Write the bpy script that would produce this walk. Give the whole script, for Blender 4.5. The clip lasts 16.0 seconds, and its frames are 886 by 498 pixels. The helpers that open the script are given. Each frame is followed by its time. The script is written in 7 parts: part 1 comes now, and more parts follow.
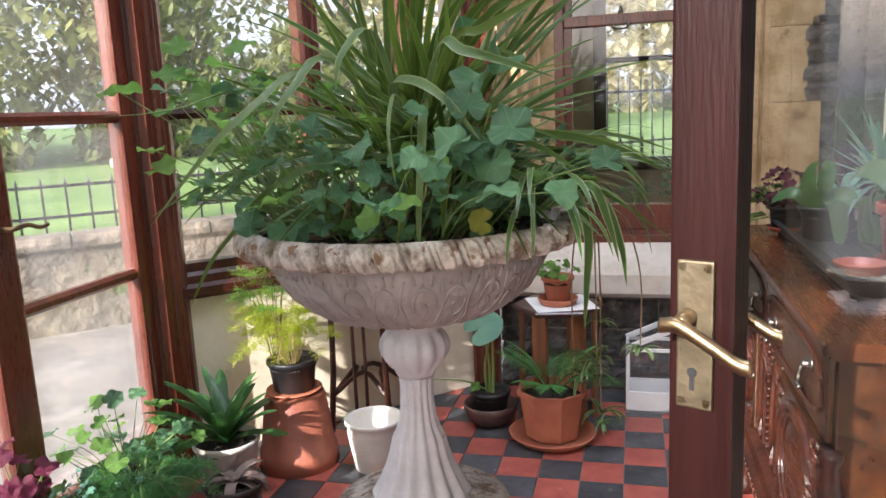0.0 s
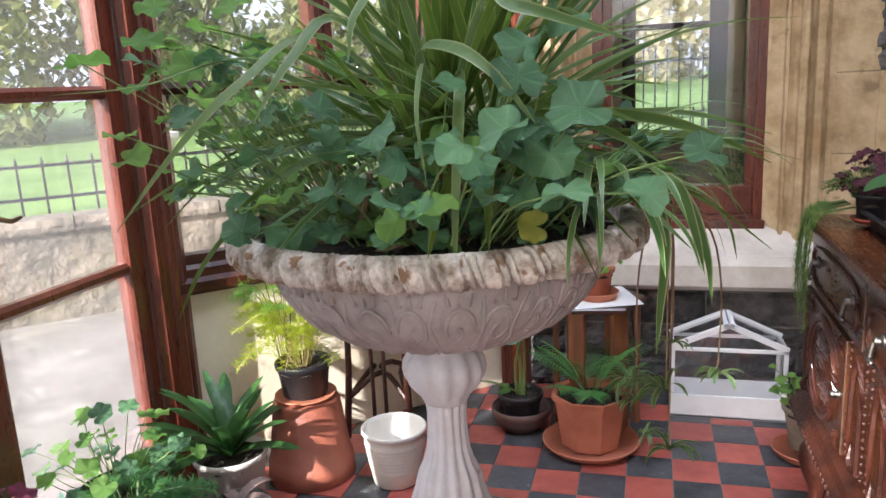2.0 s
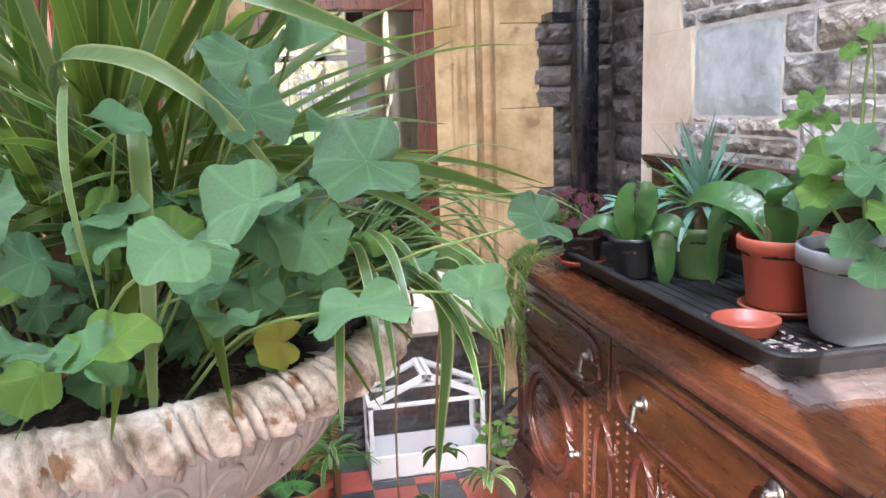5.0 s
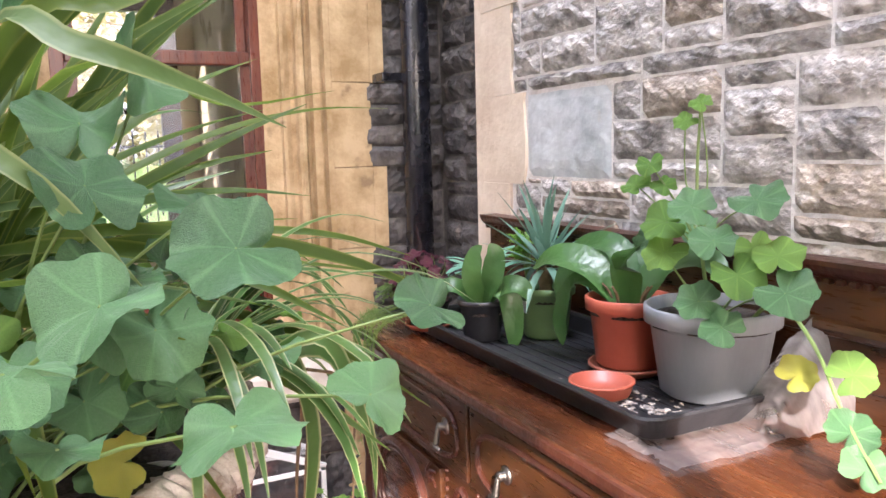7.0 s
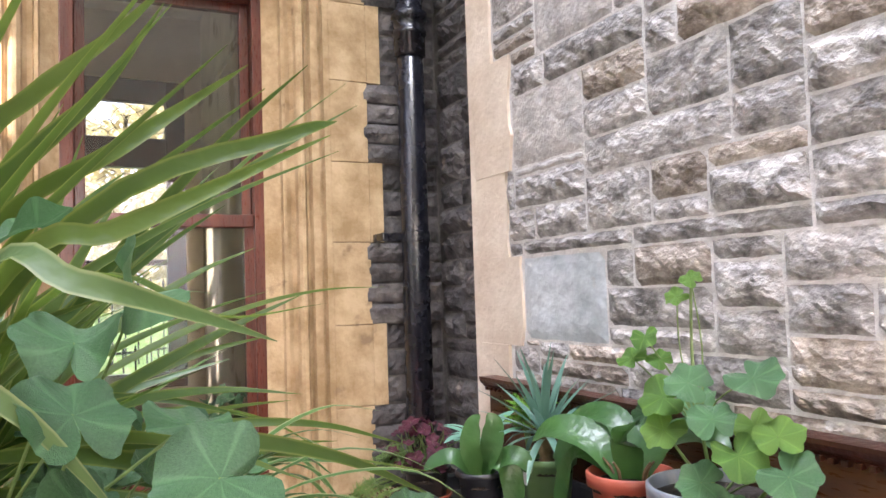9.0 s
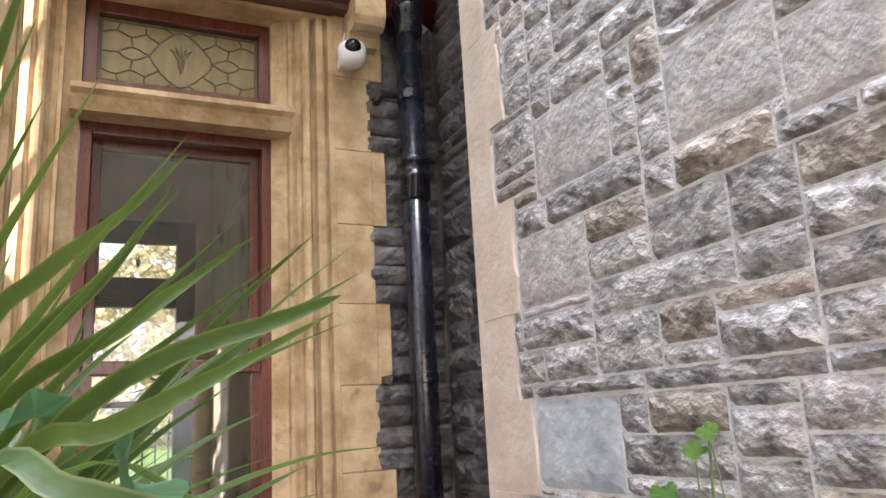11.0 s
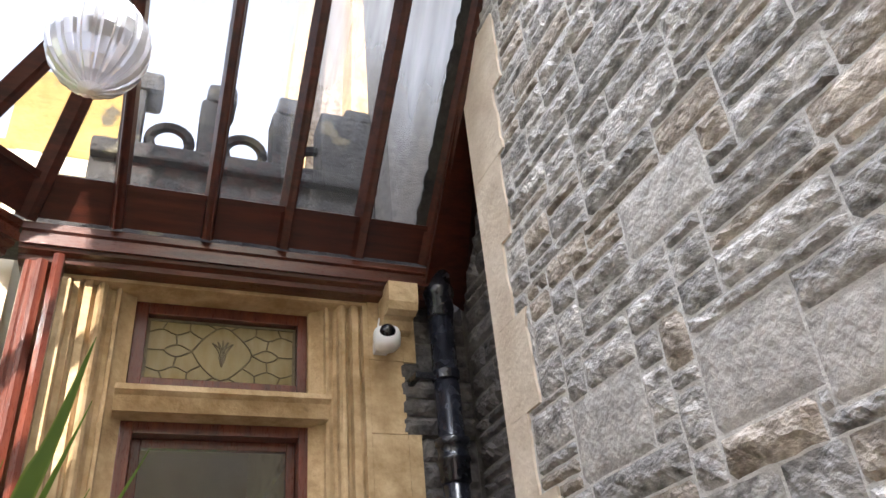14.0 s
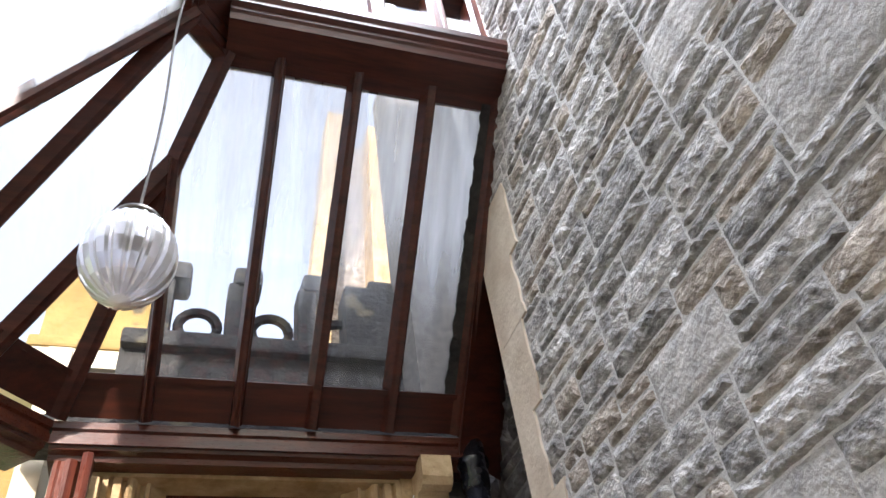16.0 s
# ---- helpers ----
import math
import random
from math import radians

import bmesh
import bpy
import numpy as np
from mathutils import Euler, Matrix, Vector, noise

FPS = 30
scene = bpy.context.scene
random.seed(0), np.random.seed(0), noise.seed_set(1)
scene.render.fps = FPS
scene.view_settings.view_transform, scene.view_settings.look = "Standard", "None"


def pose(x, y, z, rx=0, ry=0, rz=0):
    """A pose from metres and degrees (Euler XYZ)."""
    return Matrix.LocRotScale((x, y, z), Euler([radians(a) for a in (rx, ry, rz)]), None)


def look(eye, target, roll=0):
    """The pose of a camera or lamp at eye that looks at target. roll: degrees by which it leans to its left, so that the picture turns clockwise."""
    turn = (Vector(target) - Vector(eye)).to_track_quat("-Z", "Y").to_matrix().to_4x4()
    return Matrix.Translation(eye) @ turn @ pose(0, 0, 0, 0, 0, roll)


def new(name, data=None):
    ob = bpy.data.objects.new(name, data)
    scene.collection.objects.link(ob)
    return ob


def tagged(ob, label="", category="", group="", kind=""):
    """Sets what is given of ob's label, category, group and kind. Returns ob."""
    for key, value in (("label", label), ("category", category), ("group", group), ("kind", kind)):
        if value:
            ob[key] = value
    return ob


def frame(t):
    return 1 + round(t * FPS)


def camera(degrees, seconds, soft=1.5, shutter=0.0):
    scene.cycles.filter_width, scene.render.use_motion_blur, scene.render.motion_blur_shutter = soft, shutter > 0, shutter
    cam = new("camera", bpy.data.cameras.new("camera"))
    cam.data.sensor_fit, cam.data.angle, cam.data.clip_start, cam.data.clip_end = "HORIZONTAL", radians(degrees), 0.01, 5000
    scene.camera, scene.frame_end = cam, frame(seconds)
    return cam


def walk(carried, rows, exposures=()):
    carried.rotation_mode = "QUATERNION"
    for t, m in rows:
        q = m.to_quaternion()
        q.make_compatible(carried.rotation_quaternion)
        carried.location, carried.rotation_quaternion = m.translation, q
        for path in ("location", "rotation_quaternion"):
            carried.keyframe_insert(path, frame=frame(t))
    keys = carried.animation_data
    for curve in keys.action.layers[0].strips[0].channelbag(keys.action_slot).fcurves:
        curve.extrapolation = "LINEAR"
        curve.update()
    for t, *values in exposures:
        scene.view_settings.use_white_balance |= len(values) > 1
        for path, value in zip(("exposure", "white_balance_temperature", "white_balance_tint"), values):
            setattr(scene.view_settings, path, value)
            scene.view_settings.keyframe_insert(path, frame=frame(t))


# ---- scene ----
cam = camera(60.3, 16.0)
METRES, EYE, TILT, LEAN, TURN = 1.17, 1.34, 0.0, 0.0, 14.3
ROWS = [
    (0.0, 0.0, 0.0, 0.0, -0.45, -10.21, 2.5),
    (0.5, -0.012, 0.0667, -0.0023, -0.02, -10.91, 2.32),
    (1.0, -0.0148, 0.1428, 0.0061, 0.97, -11.6, 2.29),
    (1.5, -0.0137, 0.2115, 0.006, 1.43, -12.1, 2.46),
    (2.0, -0.0331, 0.274, 0.0063, 0.67, -12.24, 2.77),
    (2.5, -0.0767, 0.3616, 0.0114, -1.63, -11.98, 2.96),
    (3.0, -0.0895, 0.4314, 0.0127, -4.9, -11.68, 2.95),
    (3.5, -0.0767, 0.5035, 0.0153, -9.12, -11.3, 2.67),
    (4.0, -0.068, 0.5596, 0.0132, -14.24, -11.12, 2.29),
    (4.5, -0.0735, 0.6092, 0.0121, -20.53, -11.2, 2.03),
    (7.0, -0.0824, 0.7328, 0.0275, -39.87, -7.41, 1.43),
    (7.5, -0.0777, 0.7271, 0.0363, -40.15, -4.95, 1.22),
    (8.0, -0.0783, 0.7248, 0.049, -40.15, -2.12, 1.22),
    (8.5, -0.0768, 0.7215, 0.0642, -39.93, 0.56, 1.49),
    (9.0, -0.0771, 0.7192, 0.0792, -39.65, 3.15, 1.83),
    (11.5, -0.0726, 0.7153, 0.1291, -38.48, 15.49, 3.26),
    (12.0, -0.0743, 0.711, 0.1425, -37.91, 18.56, 3.55),
    (12.5, -0.0791, 0.7054, 0.1584, -37.25, 21.87, 3.84),
    (13.0, -0.0861, 0.7008, 0.1748, -36.62, 25.19, 4.15),
    (13.5, -0.0916, 0.6956, 0.1886, -36.0, 28.5, 4.51),
    (14.0, -0.0953, 0.688, 0.1998, -35.31, 31.78, 4.96),
    (14.5, -0.1021, 0.6775, 0.2131, -34.48, 34.95, 5.56),
    (15.0, -0.1046, 0.6684, 0.2232, -33.48, 38.12, 6.15),
    (15.5, -0.1054, 0.659, 0.231, -32.29, 41.03, 6.71),
    (16.0, -0.1067, 0.6507, 0.2372, -31.09, 43.66, 7.17),
]
walk(cam, [(t, pose(0, 0, EYE, TILT, LEAN, TURN) @ pose(METRES * x, METRES * y, METRES * z, 90 + pitch, roll, yaw)) for t, x, y, z, yaw, pitch, roll in ROWS], exposures=[(0.0, 1.64, 5750, 16), (2.5, 1.86, 5600, 16), (4.5, 2.42, 5600, 17), (7.0, 2.58, 6000, 23), (9.0, 2.45, 5950, 21), (11.5, 2.05, 5900, 17), (12.5, 2.03, 5950, 15), (14.0, 1.8, 6000, 16), (16.0, 1.47, 5850, 15)])

# ---- world, sun, exposure ----
world = bpy.data.worlds.new("sky")
scene.world = world
world.use_nodes = True
wn = world.node_tree.nodes
sky = wn.new("ShaderNodeTexSky")
sky.sky_type = "NISHITA"
sky.sun_disc = False
SUN_AZ, SUN_EL = 203.0, 26.0
sky.sun_elevation = radians(SUN_EL)
sky.sun_rotation = radians(SUN_AZ)
sky.air_density, sky.dust_density = 1.0, 7.0
wn["Background"].inputs[1].default_value = 0.15
haze = wn.new("ShaderNodeMix")
haze.data_type = "RGBA"
haze.inputs["Factor"].default_value = 0.6
haze.inputs[7].default_value = (4.0, 4.1, 4.2, 1)
world.node_tree.links.new(sky.outputs[0], haze.inputs[6])
world.node_tree.links.new(haze.outputs[2], wn["Background"].inputs[0])
sun = new("sun", bpy.data.lights.new("sun", "SUN"))
sun.data.energy, sun.data.angle, sun.data.color = 4.0, radians(0.6), (1.0, 0.9, 0.74)
to_sun = Vector((math.sin(radians(SUN_AZ)) * math.cos(radians(SUN_EL)), math.cos(radians(SUN_AZ)) * math.cos(radians(SUN_EL)), math.sin(radians(SUN_EL))))
sun.matrix_world = look(to_sun * 30, (0, 0, 0))


def fill_lamp(name, at, target, w, h, watts, color=(0.93, 0.97, 1.0)):
    """An unseen fill lamp added behind an opening to brighten the room."""
    lamp_ob = new(name, bpy.data.lights.new(name, "AREA"))
    lamp_ob.data.shape, lamp_ob.data.size, lamp_ob.data.size_y = "RECTANGLE", w, h
    lamp_ob.data.energy, lamp_ob.data.color = watts, color
    lamp_ob.matrix_world = look(at, target)


# added fill high above the lantern, on top of the sky's own light
fill_lamp("lantern_fill", (0.15, 1.35, 6.7), (0.1501, 1.35, 0), 1.25, 1.7, 95)
# added frontal fill set in a made-up opening of the unseen hall
fill_lamp("hall_fill", (-0.35, -1.36, 1.65), (-0.35, 3, 1.4), 2.0, 1.9, 2.6)


# ---- materials ----
def node_mat(name):
    m = bpy.data.materials.new(name)
    m.use_nodes = True
    nt = m.node_tree
    return m, nt.nodes, nt.links, nt.nodes["Principled BSDF"]


def surf(name, a, b, scale=6.0, rough=0.6, bump=0.3, bscale=60.0, metal=0.0, rnd=0.0, stretch=(1, 1, 1), spots=None, spot_scale=9.0, spot_at=0.62, coat=0.0, island=False, dist=0.01, spec=0.5, spread=(0.34, 0.68)):
    m, n, l, p = node_mat(name)
    tc = n.new("ShaderNodeTexCoord")
    mp = n.new("ShaderNodeMapping")
    mp.inputs["Scale"].default_value = stretch
    l.new(tc.outputs["Object"], mp.inputs["Vector"])
    vec = mp.outputs["Vector"]
    if rnd or island:
        oi = n.new("ShaderNodeNewGeometry") if island else n.new("ShaderNodeObjectInfo")
        value = oi.outputs["Random Per Island"] if island else oi.outputs["Random"]
        shift = n.new("ShaderNodeVectorMath")
        shift.operation = "ADD"
        mul = n.new("ShaderNodeMath")
        mul.operation = "MULTIPLY"
        mul.inputs[1].default_value = 37.0
        l.new(value, mul.inputs[0])
        l.new(vec, shift.inputs[0])
        l.new(mul.outputs[0], shift.inputs[1])
        vec = shift.outputs[0]
    n1 = n.new("ShaderNodeTexNoise")
    n1.inputs["Scale"].default_value, n1.inputs["Detail"].default_value = scale, 7
    n1.inputs["Roughness"].default_value = 0.65
    l.new(vec, n1.inputs["Vector"])
    ramp = n.new("ShaderNodeValToRGB")
    ramp.color_ramp.elements[0].position, ramp.color_ramp.elements[1].position = spread
    ramp.color_ramp.elements[0].color, ramp.color_ramp.elements[1].color = (*a, 1), (*b, 1)
    l.new(n1.outputs["Fac"], ramp.inputs["Fac"])
    col = ramp.outputs["Color"]
    if spots:
        n3 = n.new("ShaderNodeTexNoise")
        n3.inputs["Scale"].default_value, n3.inputs["Detail"].default_value = spot_scale, 8
        l.new(vec, n3.inputs["Vector"])
        r3 = n.new("ShaderNodeValToRGB")
        r3.color_ramp.elements[0].position, r3.color_ramp.elements[1].position = spot_at, spot_at + 0.06
        l.new(n3.outputs["Fac"], r3.inputs["Fac"])
        mix = n.new("ShaderNodeMix")
        mix.data_type = "RGBA"
        l.new(r3.outputs["Color"], mix.inputs["Factor"])
        l.new(col, mix.inputs[6])
        mix.inputs[7].default_value = (*spots, 1)
        col = mix.outputs[2]
    if rnd:
        hsv = n.new("ShaderNodeHueSaturation")
        rng = n.new("ShaderNodeMapRange")
        rng.inputs[3].default_value, rng.inputs[4].default_value = 1 - rnd, 1 + rnd
        l.new(value, rng.inputs[0])
        l.new(rng.outputs[0], hsv.inputs["Value"])
        l.new(col, hsv.inputs["Color"])
        col = hsv.outputs["Color"]
    l.new(col, p.inputs["Base Color"])
    n2 = n.new("ShaderNodeTexNoise")
    n2.inputs["Scale"].default_value, n2.inputs["Detail"].default_value = bscale, 8
    l.new(vec, n2.inputs["Vector"])
    rr = n.new("ShaderNodeMapRange")
    rr.inputs[3].default_value, rr.inputs[4].default_value = max(rough - 0.12, 0.02), min(rough + 0.12, 1)
    l.new(n2.outputs["Fac"], rr.inputs[0])
    l.new(rr.outputs[0], p.inputs["Roughness"])
    if bump:
        bp = n.new("ShaderNodeBump")
        bp.inputs["Strength"].default_value, bp.inputs["Distance"].default_value = bump, dist
        l.new(n2.outputs["Fac"], bp.inputs["Height"])
        l.new(bp.outputs["Normal"], p.inputs["Normal"])
    p.inputs["Metallic"].default_value = metal
    p.inputs["Coat Weight"].default_value = coat
    p.inputs["Coat Roughness"].default_value = 0.15
    p.inputs["Specular IOR Level"].default_value = spec
    return m


def leafmat(name, dark, light, stripe=None, thin=0.4, rough=0.42, rnd=0.25, vein=False, spec=0.5):
    """Leaf: noise between two greens, light let through, an optional cream margin across the blade (UV u)."""
    m, n, l, p = node_mat(name)
    tc = n.new("ShaderNodeTexCoord")
    oi = n.new("ShaderNodeObjectInfo")
    n1 = n.new("ShaderNodeTexNoise")
    n1.inputs["Scale"].default_value = 22
    l.new(tc.outputs["Object"], n1.inputs["Vector"])
    add = n.new("ShaderNodeMath")
    add.operation = "MULTIPLY_ADD"
    add.inputs[1].default_value, add.inputs[2].default_value = 0.9, 0.0
    l.new(oi.outputs["Random"], add.inputs[0])
    mixf = n.new("ShaderNodeMath")
    mixf.operation = "MULTIPLY_ADD"
    mixf.inputs[1].default_value = 0.5
    l.new(n1.outputs["Fac"], mixf.inputs[0])
    half = n.new("ShaderNodeMath")
    half.operation = "MULTIPLY"
    half.inputs[1].default_value = 0.6
    l.new(add.outputs[0], half.inputs[0])
    l.new(half.outputs[0], mixf.inputs[2])
    mix = n.new("ShaderNodeMix")
    mix.data_type = "RGBA"
    l.new(mixf.outputs[0], mix.inputs["Factor"])
    mix.inputs[6].default_value, mix.inputs[7].default_value = (*dark, 1), (*light, 1)
    col = mix.outputs[2]
    if stripe or vein:
        sp = n.new("ShaderNodeSeparateXYZ")
        l.new(tc.outputs["UV"], sp.inputs[0])
        edge = n.new("ShaderNodeMath")
        edge.operation = "PINGPONG"
        edge.inputs[1].default_value = 0.5
        l.new(sp.outputs[0], edge.inputs[0])
        r = n.new("ShaderNodeValToRGB")
        if stripe:
            r.color_ramp.elements[0].position, r.color_ramp.elements[0].color = 0.05, (1, 1, 1, 1)
            r.color_ramp.elements[1].position, r.color_ramp.elements[1].color = 0.16, (0, 0, 0, 1)
            l.new(edge.outputs[0], r.inputs["Fac"])
        else:
            wv = n.new("ShaderNodeMath")
            wv.operation = "PINGPONG"
            wv.inputs[1].default_value = 1 / 14
            l.new(sp.outputs[0], wv.inputs[0])
            r.color_ramp.elements[0].position, r.color_ramp.elements[0].color = 0.004, (0.22, 0.22, 0.22, 1)
            r.color_ramp.elements[1].position, r.color_ramp.elements[1].color = 0.016, (0, 0, 0, 1)
            l.new(wv.outputs[0], r.inputs["Fac"])
        m2 = n.new("ShaderNodeMix")
        m2.data_type = "RGBA"
        l.new(r.outputs["Color"], m2.inputs["Factor"])
        l.new(col, m2.inputs[6])
        m2.inputs[7].default_value = (*(stripe or tuple(min(c * 1.5, 1) for c in light)), 1)
        col = m2.outputs[2]
    l.new(col, p.inputs["Base Color"])
    p.inputs["Roughness"].default_value = rough
    p.inputs["Specular IOR Level"].default_value = spec
    bp = n.new("ShaderNodeBump")
    bp.inputs["Strength"].default_value, bp.inputs["Distance"].default_value = 0.5, 0.006
    nb = n.new("ShaderNodeTexNoise")
    nb.inputs["Scale"].default_value = 45
    l.new(tc.outputs["Object"], nb.inputs["Vector"])
    l.new(nb.outputs["Fac"], bp.inputs["Height"])
    if vein:
        pleat = n.new("ShaderNodeBump")
        pleat.inputs["Strength"].default_value, pleat.inputs["Distance"].default_value = 0.2, 0.022
        l.new(wv.outputs[0], pleat.inputs["Height"])
        l.new(bp.outputs["Normal"], pleat.inputs["Normal"])
        l.new(pleat.outputs["Normal"], p.inputs["Normal"])
    else:
        l.new(bp.outputs["Normal"], p.inputs["Normal"])
    tr = n.new("ShaderNodeBsdfTranslucent")
    hs = n.new("ShaderNodeHueSaturation")
    hs.inputs["Value"].default_value, hs.inputs["Saturation"].default_value, hs.inputs["Hue"].default_value = 1.6, 1.0, 0.492
    l.new(col, hs.inputs["Color"])
    l.new(hs.outputs["Color"], tr.inputs["Color"])
    ms = n.new("ShaderNodeMixShader")
    ms.inputs[0].default_value = thin
    l.new(p.outputs[0], ms.inputs[1])
    l.new(tr.outputs[0], ms.inputs[2])
    l.new(ms.outputs[0], n["Material Output"].inputs["Surface"])
    return m


def panemat(name, dirt=0.0, tint=(1, 1, 1), dirt_scale=3.0, mist=None, haze=None):
    """Window glass: clear, glossy at grazing angles, with a veil of dirt, condensation or added haze."""
    m, n, l, p = node_mat(name)
    n.remove(p)
    t = n.new("ShaderNodeBsdfTransparent")
    t.inputs[0].default_value = (*tint, 1)
    g = n.new("ShaderNodeBsdfGlossy")
    g.inputs["Roughness"].default_value = 0.02
    lw = n.new("ShaderNodeLayerWeight")
    pw = n.new("ShaderNodeMath")
    pw.operation = "POWER"
    pw.inputs[1].default_value = 5.0
    l.new(lw.outputs["Facing"], pw.inputs[0])
    f = n.new("ShaderNodeMapRange")
    f.inputs[3].default_value, f.inputs[4].default_value = 0.045, 1.0
    l.new(pw.outputs[0], f.inputs[0])
    ms = n.new("ShaderNodeMixShader")
    l.new(f.outputs[0], ms.inputs[0])
    l.new(t.outputs[0], ms.inputs[1])
    l.new(g.outputs[0], ms.inputs[2])
    out = ms.outputs[0]
    if dirt:
        tc = n.new("ShaderNodeTexCoord")
        mp = n.new("ShaderNodeMapping")
        mp.inputs["Scale"].default_value = (1.6, 0.5, 0.5) if not mist else (4.5, 0.45, 0.45)
        nz = n.new("ShaderNodeTexNoise")
        nz.inputs["Scale"].default_value, nz.inputs["Detail"].default_value = dirt_scale, 9
        l.new(tc.outputs["Object"], mp.inputs[0])
        l.new(mp.outputs[0], nz.inputs["Vector"])
        rm = n.new("ShaderNodeMapRange")
        rm.inputs[1].default_value, rm.inputs[2].default_value = 0.35, 0.7
        rm.inputs[3].default_value, rm.inputs[4].default_value = dirt * 0.35, dirt
        l.new(nz.outputs["Fac"], rm.inputs[0])
        veil = rm.outputs[0]
        if mist:
            sep = n.new("ShaderNodeSeparateXYZ")
            l.new(tc.outputs["Object"], sep.inputs[0])
            wob = n.new("ShaderNodeMath")
            wob.operation = "MULTIPLY_ADD"
            wob.inputs[1].default_value = 0.5
            l.new(nz.outputs["Fac"], wob.inputs[0])
            l.new(sep.outputs[2], wob.inputs[2])
            up = n.new("ShaderNodeMapRange")
            up.inputs[1].default_value, up.inputs[2].default_value = mist[0] + 0.25, mist[1] + 0.25
            up.inputs[3].default_value, up.inputs[4].default_value = 0.02, 1.0
            l.new(wob.outputs[0], up.inputs[0])
            both = n.new("ShaderNodeMath")
            both.operation = "MULTIPLY"
            l.new(veil, both.inputs[0])
            l.new(up.outputs[0], both.inputs[1])
            veil = both.outputs[0]
        tl = n.new("ShaderNodeBsdfTranslucent")
        tl.inputs[0].default_value = (0.90, 0.91, 0.92, 1)
        m2 = n.new("ShaderNodeMixShader")
        l.new(veil, m2.inputs[0])
        l.new(out, m2.inputs[1])
        l.new(tl.outputs[0], m2.inputs[2])
        out = m2.outputs[0]
    if haze:
        df = n.new("ShaderNodeBsdfDiffuse")
        df.inputs[0].default_value = (*haze[:3], 1)
        m3 = n.new("ShaderNodeMixShader")
        m3.inputs[0].default_value = haze[3]
        l.new(out, m3.inputs[1])
        l.new(df.outputs[0], m3.inputs[2])
        out = m3.outputs[0]
    l.new(out, n["Material Output"].inputs["Surface"])
    return m


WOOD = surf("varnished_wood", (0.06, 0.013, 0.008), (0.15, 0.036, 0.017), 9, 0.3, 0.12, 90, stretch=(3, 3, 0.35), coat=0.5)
# Darker than WOOD: the roof timbers' silhouette against the sky, put into the colour.
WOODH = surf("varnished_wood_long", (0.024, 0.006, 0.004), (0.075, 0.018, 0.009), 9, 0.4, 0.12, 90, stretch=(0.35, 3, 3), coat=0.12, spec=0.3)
EAVEWOOD = surf("varnished_eaves_wood", (0.04, 0.010, 0.006), (0.115, 0.029, 0.013), 9, 0.3, 0.12, 90, stretch=(0.35, 3, 3), coat=0.45, spec=0.4)
DOORWOOD = surf("door_wood", (0.009, 0.0026, 0.0024), (0.022, 0.0056, 0.0048), 8, 0.42, 0.12, 80, stretch=(3, 3, 0.25), coat=0.0, spec=0.15, spots=(0.07, 0.03, 0.02), spot_scale=18, spot_at=0.72)
MAHOG = surf("mahogany", (0.019, 0.0064, 0.003), (0.080, 0.029, 0.009), 7, 0.30, 0.08, 60, stretch=(3, 0.4, 3), coat=0.3, spec=0.35)
MAHOGTOP = surf("mahogany_top", (0.030, 0.009, 0.004), (0.095, 0.031, 0.010), 6, 0.26, 0.02, 60, stretch=(3, 0.35, 3), coat=0.06, spec=0.3, spots=(0.15, 0.065, 0.03), spot_scale=30, spot_at=0.74)
DARKWOOD = surf("dark_carved_wood", (0.022, 0.007, 0.0045), (0.068, 0.020, 0.010), 9, 0.35, 0.3, 70, coat=0.15, spec=0.35)
LIME = surf("limestone", (0.335, 0.225, 0.105), (0.56, 0.42, 0.245), 7, 0.85, 0.7, 50, spots=(0.27, 0.185, 0.10), spot_scale=9, spot_at=0.66, dist=0.007, spread=(0.36, 0.62))
LIMEPALE = surf("pale_limestone_strip", (0.52, 0.42, 0.32), (0.71, 0.62, 0.51), 5, 0.85, 0.6, 50, spots=(0.50, 0.37, 0.24), spot_scale=6, spot_at=0.68, dist=0.006)
SILLST = surf("sill_stone", (0.50, 0.45, 0.38), (0.70, 0.65, 0.58), 6, 0.8, 0.4, 60, spots=(0.36, 0.31, 0.25), spot_scale=7, spot_at=0.66, dist=0.005)
STONE = surf("grey_rubble_stone", (0.145, 0.135, 0.128), (0.53, 0.50, 0.475), 17, 0.88, 1.0, 58, rnd=0.28, spots=(0.50, 0.48, 0.46), spot_scale=11, spot_at=0.61, dist=0.013, spread=(0.36, 0.65), stretch=(1, 0.85, 1.2))
STONEB = surf("brown_rubble_stone", (0.155, 0.125, 0.10), (0.50, 0.435, 0.37), 16, 0.88, 1.0, 58, rnd=0.27, spots=(0.52, 0.49, 0.46), spot_scale=12, spot_at=0.62, dist=0.013, spread=(0.36, 0.65), stretch=(1, 0.85, 1.2))
SLATE = surf("blue_slate_stone", (0.33, 0.36, 0.375), (0.54, 0.57, 0.59), 9, 0.75, 0.7, 30, spots=(0.38, 0.33, 0.28), spot_scale=5, spot_at=0.64, dist=0.008)
SLABST = surf("smooth_slab_stone", (0.31, 0.29, 0.275), (0.53, 0.50, 0.47), 14, 0.8, 0.8, 50, rnd=0.12, dist=0.012)
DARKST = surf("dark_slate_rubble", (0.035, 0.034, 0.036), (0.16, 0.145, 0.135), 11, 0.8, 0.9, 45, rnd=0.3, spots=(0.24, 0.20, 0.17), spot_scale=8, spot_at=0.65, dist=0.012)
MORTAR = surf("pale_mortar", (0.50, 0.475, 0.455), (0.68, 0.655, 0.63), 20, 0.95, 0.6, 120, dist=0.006)
